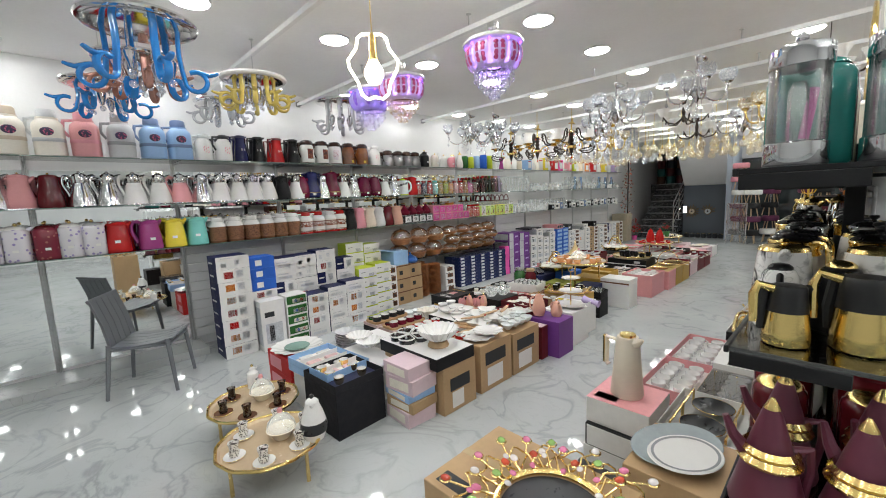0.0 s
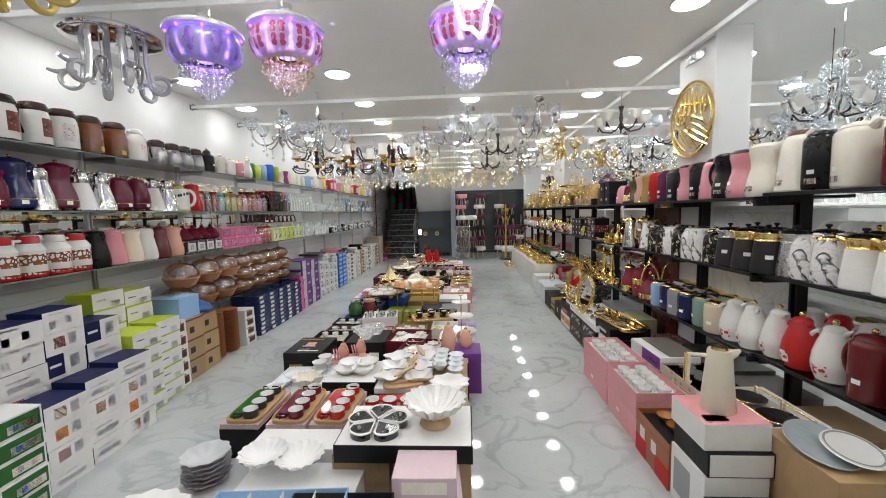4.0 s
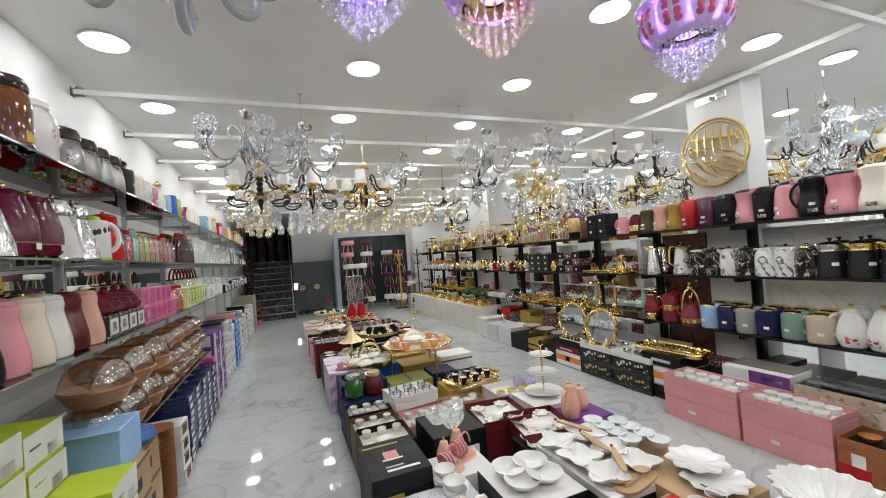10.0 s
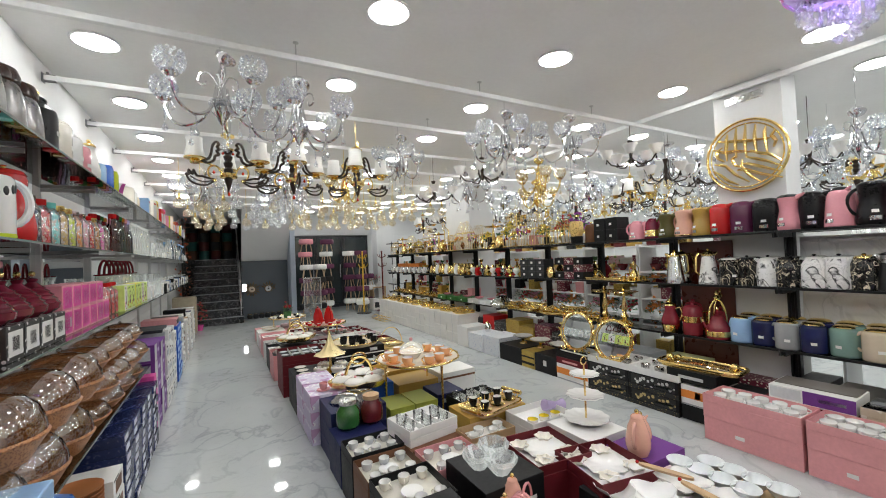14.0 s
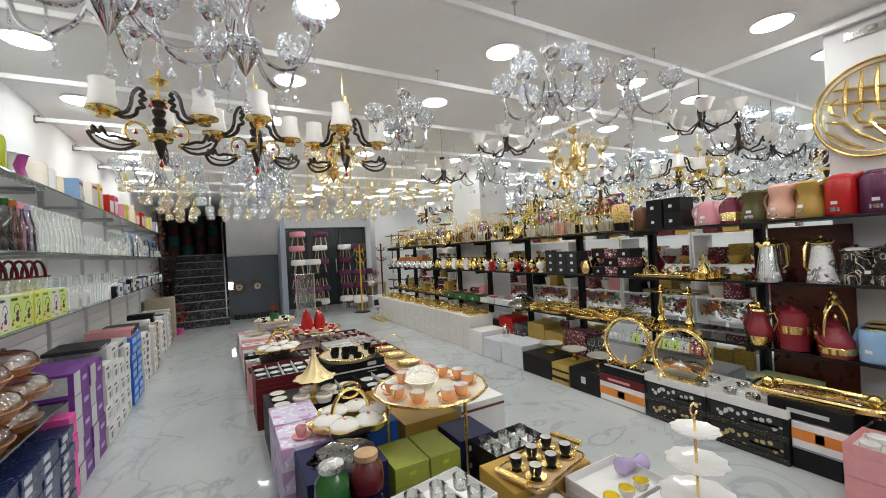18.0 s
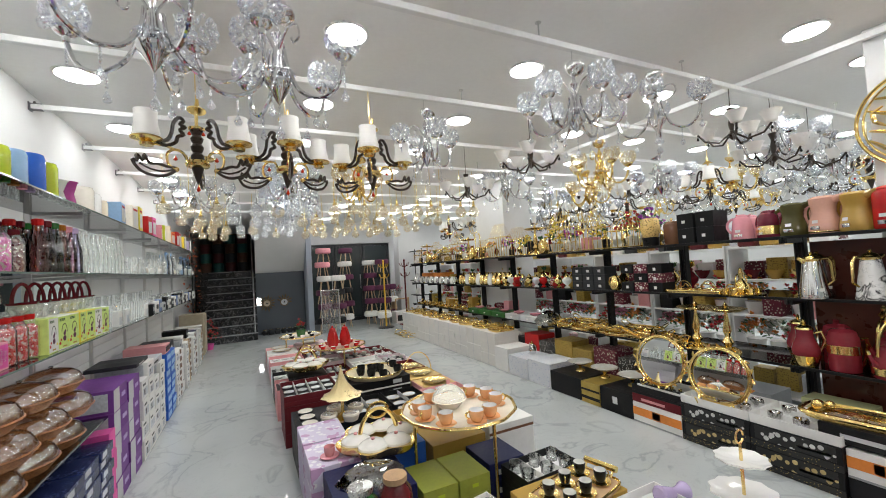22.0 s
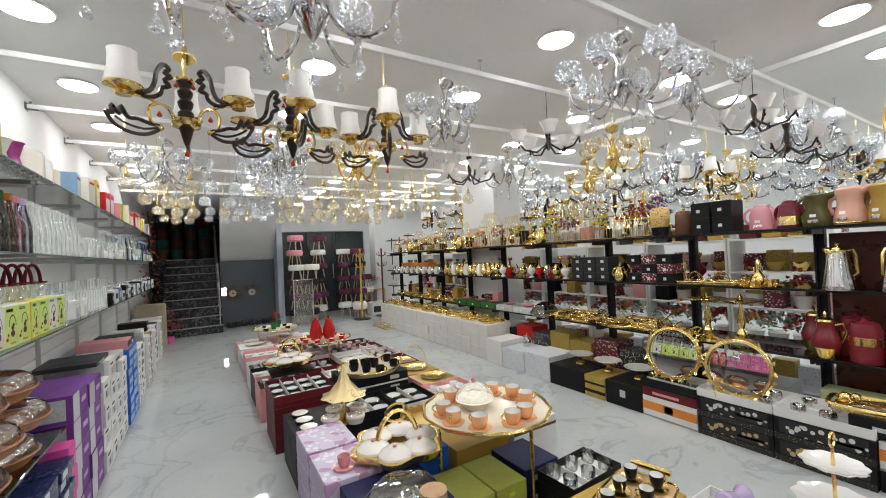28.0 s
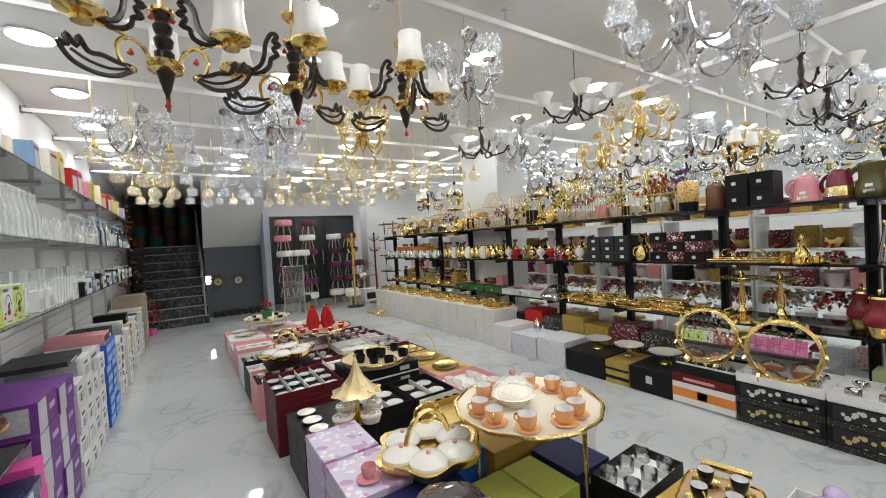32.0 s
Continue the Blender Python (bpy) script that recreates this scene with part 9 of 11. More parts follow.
for i in range(7):
    back = i % 3 == 2
    place("scroll_tray", "scroll_tray", scroll_tray, at(.64 if back else .36 + .05 * (i % 2), 5.36 + .24 * i, lz + .001, 95 if back else 60 + 25 * (i % 3)), "oblong gilded tray with looped ends on glass", "tray", GG)
# lowest shelf beyond
for y in (4.92, 5.16):
    place("gilded_stand", "gstand", gold_stand, at(.34, y - .05, lz, 20), "gilded footed dish on a glass shelf", "footed dish", GG)
for i in range(6):
    place("gilded_tray", "gtray2", gold_tray, at(.38 + .04 * (i % 2), 5.42 + .25 * i, lz, 70 + 20 * (i % 3)), "gilded openwork tray with handle on glass", "tray", GG)
    place("gilded_leaf", "gleaf", lambda: [("leaf", mv(slab(ring2d(.16, .035, 20, 1.6), 0, .008), 0, 0, .05, 0, -18, 0), GOLD), ("stem", tube([(-.16, 0, .004), (-.05, .0, .05), (.1, .0, .1), (.17, 0, .09)], .006, 6), GOLD)], at(.33, 5.5 + .25 * i, lz, 40 + 50 * i), "gilded leaf-shaped dish on a glass shelf", "dish", GG)
place("plastic_wrap", "wrap", lambda: [("wrap", lathe([(0, 0), (.14, 0), (.17, .05), (.12, .12), (.05, .17), (0, .18)], 18, wob=.15, lobes=5), PLASTIC)], at(.34, 6.95, lz), "crumpled clear plastic wrapping", "plastic wrap")
for i in range(5):
    crate(.28, .62, 7.15 + i * .36, 7.48 + i * .36, lz, .07, col("green", "card") if i > 1 else col("light grey", "card"), "dark green flat gift box" if i > 1 else "grey flat gift box", (("tag", .4, .3, .5, .6, CARDWHITE),), 0, "flat gift boxes", "-x")
    bowl(.4, 7.3 + i * .36, lz + .0705, "pink", .08, .03, 8, .1, None, "pink flower-shaped dish on a flat gift box")
for i in range(8):
    place("gilded_tray", "gtray2", gold_tray, at(.42, 9.1 + .3 * i, lz, 90), "gilded openwork tray with handle on glass", "tray", GG)
    place("tier_shelf", "tiershelf", lambda: [("board", span(-.12, .12, -.08, .08, .0, .012), PORC), ("board", span(-.12, .12, -.08, .08, .14, .152), PORC), ("rod", lathe([(0, .012), (.006, .012), (.006, .14), (0, .14)], 8), GOLD)], at(.62, 9.2 + .3 * i, lz, 90), "white two-tier cake board with gilded rod", "cake stand", "white tier boards") if i % 2 else None

# ---------- cartons on the floor before the unit ----------
RG = "cartons before the shelf unit"
CUPPRINT = (printed("gold cup print", (.012, .012, .012), (.5, .38, .16), 24, .36), printed("silver cup print", (.012, .012, .012), (.6, .6, .58), 24, .36))
BW2 = printed("black card with gold dots", (.015, .015, .015), (.45, .33, .1), 70, .2)
for y0, y1 in ((4.085, 4.545), (4.55, 5.015)):
    for i in range(2):
        crate(-.09, .3, y0, y1, i * .1406, .14, BLACKC, "black carton with cup pictures and gold dots", (("dots", .0, .0, 1, .28, BW2), ("picture", .06, .34, .94, .95, CUPPRINT[i]), ("lettering_bar", .55, .5, .9, .62, LIGHTBAR)), 0, RG, "-x")
    z = open_box(-.085, .295, y0, y1, .2812, .06, CARDWHITE, "open white tray of silver cups", CARDWHITE, 0, RG, 2)
    for i in range(6):
        place("silver_cup", "scup", lambda: [("cup", lathe([(0, 0), (.025, 0), (.035, .03), (.036, .05), (.033, .05), (0, .01)], 14), CHROME), ("wrap", lathe([(.037, .01), (.04, .03), (.038, .055)], 10, wob=.1, lobes=5), PLASTIC)], at(.02 + .17 * (i % 2), y0 + .08 + .14 * (i // 2), z, 60 * i), "silver cup in plastic wrapping", "cup", "silver cups in trays")
ORC = (("stripe", 0, .35, 1, .75, col("orange", "card")), ("lettering_bar", .42, .38, .58, .72, CARDWHITE), ("edge", 0, .0, 1, .08, col("grey", "card")))
crate(-.09, .3, 5.02, 5.45, 0, .17, CARDWHITE, "white carton with orange stripe", ORC, 0, RG, "-x")
crate(-.09, .3, 5.02, 5.45, .1706, .07, col("burgundy", "card"), "flat dark red carton with lettering bar", (("lettering_bar", .2, .3, .7, .6, col("rose", "card")),), 0, RG, "-x")
z = open_box(-.09, .3, 5.02, 5.45, .2412, .075, BLACKC, "open black tray of dark bottles", BLACKC, 0, RG, 5)
for i in range(6):
    place("scent_bottle", "scent", lambda: [("bottle", block(.05, .045, .05, .008), col("charcoal")), ("cap", mv(block(.022, .022, .02, .004), 0, 0, .0505), GOLD), ("label", span(-.0265, -.0252, -.016, .016, .008, .036, .0004), CARDWHITE)], at(.0, 5.07 + i * .068, z), "small dark scent bottle with white label", "bottle", "scent bottles")
crate(-.09, .3, 5.455, 5.81, 0, .21, BLACKC, "black carton with small emblem", (("emblem", .4, .4, .55, .7, LIGHTBAR),), 0, RG, "-x")
crate(-.09, .3, 5.82, 6.05, 0, .2, mat("gold striped card", (.5, .36, .08), .35, .4, .3, 0, 14), "black and gold striped carton", (("stripe", 0, .2, 1, .35, BLACKC), ("stripe", 0, .6, 1, .7, BLACKC)), 0, RG, "-x")
crate(-.09, .3, 6.06, 6.5, 0, .21, BLACKC, "plain black carton on the floor", (), 0, RG, "-x")
for y in (5.62, 5.95, 6.28):
    place("footed_bowl", "fbowl", lambda: [("bowl", lathe([(0, .06), (.03, .06), (.1, .09), (.13, .105), (.125, .108), (.03, .07), (0, .07)], 28, wob=.02, lobes=14), mat("mother-of-pearl", (.6, .58, .52), .15, .3, .15)), ("foot", lathe([(0, 0), (.05, 0), (.045, .012), (.012, .03), (.02, .06), (0, .06)], 16), GOLD)], at(.14, y, .212), "shallow pearl bowl on gilded foot", "footed bowl", "footed bowls")


def ring_mirror():
    r = .2
    ps = [("mirror", mv(lathe([(0, 0), (r * .93, 0), (r * .93, .006), (0, .006)], 40), 0, 0, 0), MIRROR, "round mirror glass")]
    ps.append(("hoop", tube([(x, y, .012) for x, y in ring2d(r, r, 44)], .011, 6, True), GOLD))
    ps.append(("hoop", tube([(x, y, .03) for x, y in ring2d(r * .95, r * .95, 44)], .006, 6, True), GOLD))
    for i in range(20):
        a = 2 * math.pi * i / 20
        ps.append(("leaf", mv(slab(ring2d(.028, .01, 10, 1.5), 0, .005), (r + .012) * math.cos(a), (r + .012) * math.sin(a), .015, 0, -20, math.degrees(a) + (40 if i % 2 else -50)), GOLD))
    for s in (-1, 1):
        ps.append(("foot", tube([(s * .09, -r * .9, .01), (s * .12, -r - .02, .05), (s * .12, -r + .02, .09)], .006, 6), GOLD))
    return ps


for y, z in ((4.78, .31), (5.24, .335)):
    place("ring_mirror", "ringm", ring_mirror, Matrix.Translation((.03, y, z + .2)) @ pose(0, 0, 0, 0, 0, -90 + 8) @ pose(0, 0, 0, 78, 0, 0), "round mirror in a gilded leafy hoop, leaning", "mirror", "gilded ring mirrors")
crate(-.06, .3, 3.86, 4.08, 0, .12, BLACKC, "dark carton on the floor", (), 0, RG, "-x")
crate(-.06, .3, 3.82, 4.08, .1206, .16, CARDWHITE, "white carton with orange stripe", ORC, 0, RG, "-x")
crate(-.05, .3, 3.81, 4.2, .2812 + .01, .1, BLACKC, "long black carton with pale lettering", (("lettering_bar", .25, .35, .75, .6, LIGHTBAR),), 0, RG, "-x")
crate(.05, .29, 3.55, 3.8, 0, .29, BLACKC, "black carton under a longer one", (), 0, RG, "-x")
place("gilded_platter", "gplatter", lambda: [("platter", slab(ring2d(.11, .29, 36, 5), 0, .02), FILIGREE), ("rim", tube([(x, y, .035) for x, y in ring2d(.125, .31, 36, 5)], .014, 6, True), GOLD), ("glass_lid", sc(lathe([(.1, .03), (.085, .05), (.03, .062), (0, .063)], 24), 1, 2.6, 1), PLASTIC), *[("ornament", mv(ball(.035, 12, 7), .0, s * .24, .02), GOLD) for s in (-1, 1)], ("ornament", mv(ball(.028, 12, 7), .06, .2, .02), GOLD)], at(.1, 4.0, .392, 6), "gilded oblong platter with amber ornaments", "platter")
crate(.32, .6, 4.6, 5.1, .0, .36, col("grey", "card"), "grey carton under the shelf unit", (), 0, RG, "-x")
crate(.31, .48, 4.08, 4.42, 0, .4, mat("pale olive card", (.4, .42, .22), .5, 0, .06), "pale olive carton under the shelf unit", (), 0, RG, "-x")
for y0, y1 in ((3.22, 3.79), (2.71, 3.2)):
    crate(-.28, .0, y0, y1, 0, .165, PINKC, "pink lidded carton on the floor", (("tag", .35, .4, .45, .55, CARDWHITE),), 0, RG, "-x")
    z = open_box(-.285, .005, y0, y1, .1656, .165, PINKC, "open pink box of white porcelain cups", mat("white satin", (.75, .74, .72), .5), 0, RG)
    for i in range(5):
        for k in range(2):
            cup(-.2 + .12 * k, y0 + .08 + i * (y1 - y0 - .16) / 4, z, "white", .042, .042, "white", True, "in an open pink box", group="cups in the pink boxes")
            if i < 4:
                plate(-.2 + .12 * k, y0 + .13 + i * (y1 - y0 - .16) / 4, z, "white", .045, 0, .01)
GREYBROWN = mat("grey-brown card", (.16, .14, .125), .4, 0, .15, .05, 30)
crate(.02, .3, 3.1, 3.54, 0, .32, col("burgundy", "card"), "dark red carton with gold lettering", (("lettering_bar", .2, .35, .7, .65, mat("gold print", (.5, .36, .14), .4)),), 0, RG, "-x")
crate(.01, .29, 3.06, 3.5, .3206, .1, CARDWHITE, "white carton with pictures and purple end", (("pictures", .02, .2, .4, .9, col("light grey", "card")), ("purple_end", .42, .1, 1, .96, PURC), ("lettering_bar", .6, .4, .9, .62, CARDWHITE)), 2, RG, "-x")
crate(.08, .29, 3.07, 3.49, .4212, .006, GREYBROWN, "flat grey-brown board on a white carton", (), 2, RG, "-x")
TANCARD = printed("tan wood-print card", (.52, .42, .31), (.34, .25, .16), 22, .3, .4, (.66, .6, .52))
crate(.02, .3, 2.55, 3.04, 0, .32, TANCARD, "brown marbled carton with lettering", (("lettering_bar", .1, .4, .7, .7, CARDWHITE),), 0, RG, "-x")
z = open_box(.02, .3, 2.55, 3.04, .3206, .07, TANCARD, "open tan printed box with tins under clear film", mat("rose satin", (.45, .3, .26), .4, 0, .3, .5, 30), 0, RG, 1)
place("film_lid", "film_lid", lambda: [("film", span(-.135, .135, -.24, .24, 0, .003, .0008), PLASTIC)], at(.16, 2.795, .3912), "clear plastic film lid on an open box", "plastic lid")
for i in range(5):
    place("tin", "tin", lambda: [("tin", lathe([(0, 0), (.05, 0), (.052, .004), (.052, .035), (0, .036)], 20), STEEL), ("lid", lathe([(.053, .03), (.053, .042), (0, .045)], 20), col("grey"))], at(.16, 2.62 + i * .09, z), "round grey metal tin in a box", "tin", "tins in the white box")
crate(-.0, .31, 2.1, 2.52, 0, .37, CARDWHITE, "white carton with orange stripe and dish picture", ORC + (("picture", .08, .1, .36, .9, printed("brown dish picture", (.5, .42, .34), (.2, .12, .06), 30, .4)), ("lettering_bar", .64, .12, .92, .24, BLACKC)), 0, RG, "-x")
z = open_box(-.0, .31, 2.1, 2.52, .3706, .09, CARDWHITE, "open white box with black oval dishes", mat("grey satin", (.4, .39, .37), .5), 0, RG)
for y in (2.2, 2.4):
    plate(.15, y, z + .02, "black", .085, 0, .02, GOLD, "black oval dish with gilded rim in a box")
    place("dish_rack", "dframe", lambda: [("rail", tube([(-.1, -.09, .0), (-.1, -.09, .06), (-.1, .09, .06), (-.1, .09, 0)], .005, 6), BRASS), ("rail", tube([(.1, -.09, .0), (.1, -.09, .06), (.1, .09, .06), (.1, .09, 0)], .005, 6), BRASS)], at(.15, y, z), "gilded bamboo-pattern dish frame", "dish frame", "dish frames")
# near end: boxes with a cream electric jug, oval plates
RUSTCARD = mat("rust-brown card", (.33, .11, .035), .45, 0, .15, .05, 40)
crate(-.29, -.02, 2.3, 2.69, 0, .2, RUSTCARD, "rust-brown carton with red panels", (("red_panel", .0, .0, .35, .55, col("red", "card")), ("picture", .15, .55, .3, .9, CARDWHITE), ("picture", .5, .5, .65, .85, CARDWHITE), ("red_panel", .62, .0, 1, .55, col("red", "card"))), 0, RG, "-x")
z = open_box(-.29, -.02, 2.3, 2.69, .2006, .05, RUSTCARD, "open rust-brown box of brown glass dishes", BLACKC, 0, RG)
for i in range(3):
    bowl(-.16, 2.38 + i * .11, z, "amber", .05, .035, 0, label="small brown glass dish in a box")
crate(-.29, -.02, 2.0, 2.28, 0, .285, CARDWHITE, "white carton with black and white cup pictures", (("picture", .1, .2, .6, .8, col("grey", "card")),), 0, RG, "-x")
crate(-.28, -.0, 2.0, 2.28, .2856, .11, BLACKC, "black carton with white side panel", (("white_side", .03, .05, .97, .95, CARDWHITE),), 0, RG, "-y")
crate(-.285, -.005, 2.02, 2.3, .3962, .12, CARDWHITE, "white carton with rose top and tool picture", (("top_sheet", 0, 0, 1, 1, col("rose", "card")), ("picture", .08, .1, .45, .3, CARDWHITE)), 0, RG, "top")


def eljug():
    ps = [("body", lathe([(0, 0), (.068, 0), (.072, .01), (.06, .15), (.05, .27), (.046, .285), (0, .287)], 40, wob=.015, lobes=20), mat("ivory ribbed plastic", (.72, .64, .52), .35, 0, .04)), ("lid", lathe([(0, .287), (.036, .287), (.034, .298), (0, .3)], 20), GOLD), ("lip", tube([(.03, 0, .262), (.06, 0, .275), (.08, 0, .29)], [.03, .018, .006], 8), mat("ivory ribbed plastic")), ("handle", tube([(-.05, 0, .25), (-.12, 0, .25), (-.125, 0, .12), (-.11, 0, .11)], .011, 8), mat("ivory ribbed plastic")), ("grip", span(-.139, -.1265, -.012, .012, .115, .255), GOLD)]
    return ps


place("electric_jug", "eljug", eljug, at(-.15, 2.16, .5168, -20), "ivory ribbed jug with gilded lid and grip", "jug")
crate(.0, .3, 1.72, 2.08, 0, .47, KRAFTC, "brown carton under oval plates", (), 0, RG, "-x")
crate(-.3, -.01, 1.64, 1.99, 0, .21, col("charcoal", "card"), "dark gift carton with gilded bow and glass top", (("top_sheet", .04, .04, .96, .96, mat("dark glass print", (.08, .07, .06), .1)), ("bow", .42, .4, .58, .62, GOLD)), 0, RG, "top")
place("oval_plate", "ovp", lambda: [("plate", sc(lathe([(0, 0), (.1, 0), (.15, .015), (.147, .018), (0, .006)], 36), 1.25, .8, 1), mat("grey frosted glass", (.35, .4, .42), .15, 0, .1, coat=.4))], at(.12, 1.94, .474, 60, 6), "oval grey glass plate on a brown carton", "plate")
place("oval_plate", "ovp2", lambda: [("plate", sc(lathe([(0, 0), (.08, 0), (.115, .012), (.112, .015), (0, .006)], 36), 1.2, .85, 1), PORC), ("print", sc(lathe([(.095, .0135), (.104, .016), (.095, .0155)], 36), 1.2, .85, 1), col("grey"))], at(.17, 1.86, .502, 55, 6), "oval white plate with grey sprigs on a larger plate", "plate")
# kraft carton with jewelled gilded branches
crate(-.27, .2, .98, 1.33, 0, .69, KRAFTC, "tall brown cardboard carton", (("tape", .0, .46, 1, .54, mat("parcel tape", (.5, .38, .22), .15)), ("print", .06, .06, .3, .2, col("charcoal", "card"))), 0, RG, "top")
JEWELS = [mat("pink jewel", (.7, .2, .35), .08, 0, .1, coat=1), mat("green jewel", (.3, .5, .15), .08, 0, .1, coat=1), mat("pearl jewel", (.75, .7, .7), .08, 0, .1, coat=1), mat("red jewel", (.55, .08, .04), .08, 0, .1, coat=1)]


def jewel_wreath():
    rnd2 = random.Random(8)
    stems, settings = [], []
    ps = [("ring", tube([(.14 * math.cos(a), .14 * math.sin(a), .02) for a in (2 * math.pi * i / 36 for i in range(36))], .009, 6, True), GOLD), ("inset", lathe([(0, .006), (.13, .006), (.13, .012), (0, .012)], 32), col("charcoal"))]
    for r0, n, dr in ((.18, 14, .02), (.23, 16, .018)):
        ps.append(("filigree", tube([((r0 + dr * math.cos(n * a)) * math.cos(a), (r0 + dr * math.cos(n * a)) * math.sin(a), .022 + .012 * math.sin(n * a)) for a in (2 * math.pi * i / (n * 6) for i in range(n * 6))], .0028, 5, True), BRASS, "curled gilded wire"))
    for i in range(44):
        a = 2 * math.pi * i / 44 + rnd2.uniform(-.08, .08)
        d = rnd2.uniform(.17, .3)
        z = rnd2.uniform(.02, .036)
        stems.append(tube([(.14 * math.cos(a), .14 * math.sin(a), .02), ((d + .14) / 2 * math.cos(a + .08), (d + .14) / 2 * math.sin(a + .08), z + .01), (d * math.cos(a), d * math.sin(a), z)], .003, 5))
        ps.append(("jewel", mv(sc(ball(.0145, 10, 6), 1, .78, .5), d * math.cos(a), d * math.sin(a), z, 0, 0, math.degrees(a)), JEWELS[i % 4]))
        settings.append(mv(lathe([(.015, 0), (.017, .003), (.014, .006)], 12), d * math.cos(a), d * math.sin(a), z))
        if i % 2:
            e = d * .72
            ps.append(("jewel", mv(sc(ball(.011, 10, 6), 1, .75, .55), e * math.cos(a + .12), e * math.sin(a + .12), z + .005, 0, 0, math.degrees(a)), JEWELS[(i + 1) % 4]))
    return ps + [("wirework", add(*stems, *settings), BRASS, "gilded wire stems and settings")]


place("jewel_wreath", "wreath", jewel_wreath, at(.07, 1.1, .6915, 10), "gilded wreath with coloured jewels on a carton", "table ornament")
# mixed cartons under the near shelves
for i, (y0, y1, hh, m) in enumerate(((1.5, 1.86, .3, BLACKC), (1.88, 2.2, .3, CARDWHITE), (2.22, 2.58, .32, KRAFTC), (2.66, 3.0, .32, GREYBROWN), (3.02, 3.3, .34, GREYBROWN), (3.32, 3.5, .37, col("charcoal", "card")), (3.56, 3.98, .3, DAMASK))):
    crate(.4, .76, y0, y1, 0, hh, m, "closed carton stored under the shelf unit", (), 0, RG, "-x")
# far row of cartons
for i, (y0, y1, m, hh) in enumerate(((6.52, 6.9, FLORALBLUE, .26), (6.92, 7.3, FLORALBLUE, .24), (7.32, 7.62, CARDWHITE, .3))):
    crate(-.08, .32, y0, y1, 0, hh, m, "white sprigged carton on the floor" if i < 2 else "plain white carton on the floor", (), 0, RG, "-x")
flask(.15, 7.1, .241, "egg", "silver", h=.15, r=.05, where="on a carton", lid="gold")
for i, (y0, m, lb) in enumerate(((5.66, FLORALBW, "black floral carton"), (5.98, DAMASK, "damask carton"), (6.3, FLORALGOLD, "gold floral carton"), (6.6, FLORALGOLD, "gold floral carton"), (6.9, FLORALBW, "black floral carton"), (7.2, col("red", "card"), "orange-red carton"), (7.5, BLACKC, "black carton"))):
    for k in range(2 if i % 2 else 1):
        crate(.34, .62, y0, y0 + .29, k * .2206, .22 + .16 * (1 - i % 2), m, lb + " under the shelf unit", (), 0, RG, "-x")
for i in range(9):
    y0 = 7.64 + i * .41
    n = (3, 2, 3, 4, 2, 3, 3, 2, 3)[i]
    hh = .45 / n
    for k in range(n):
        crate(-.05 + .01 * (k % 2), .36, y0, y0 + .4, k * (hh + .0006), hh, mat("off-white card", (.7, .68, .64), .55, 0, .06), "off-white carton in a row on the floor", (("seam", .49, .0, .51, 1, LIGHTBAR),), 0, "white cartons along the aisle", "-x")
    for k in range(2):
        place("gilded_tray", "gtray2", gold_tray, at(.12 + .14 * k, y0 + .2, .4535, 80 + 15 * (i % 3)), "gilded openwork tray with handle on cartons", "tray", GG)
    crate(.4, .7, y0, y0 + .4, 0, .42, (CARDWHITE, FLORALGOLD, BLACKC)[i % 3], "carton under the shelf unit", (), 0, RG)
for i in range(3):
    place("wire_shelf", "wshelf", lambda: [("frame", tube([(-.1, -.12, .01), (.1, -.12, .01), (.1, .12, .01), (-.1, .12, .01)], .007, 6, True), BRASS), ("hoop", mv(tube(arc(0, 0, .1, 0, 180, 9, rz=.08), .006, 6), 0, -.12, .01), BRASS), ("hoop", mv(tube(arc(0, 0, .1, 0, 180, 9, rz=.08), .006, 6), 0, .12, .01), BRASS)], at(-.14, 10.7 + i * .24, 0, 10), "small gilded wire rack on the floor", "rack", "wire racks on the floor")

# ---------- white cube shelving behind, with flowers ----------
PINKPRINT = printed("pink flowered card", (.7, .5, .52), (.6, .15, .25), 38, .3, .5, (.2, .35, .12))
WBOARD = mat("white laminate", (.75, .75, .75), .35, 0, .03)


def cube():
    ps = [("side", span(0, .36, 0, .022, 0, 1.46), WBOARD), ("side", span(0, .36, .83, .852, 0, 1.46), WBOARD)]
    for z in (.06, .42, .78, 1.12, 1.44):
        ps.append(("board", span(.002, .358, .0225, .8295, z - .02, z), WBOARD))
    return ps


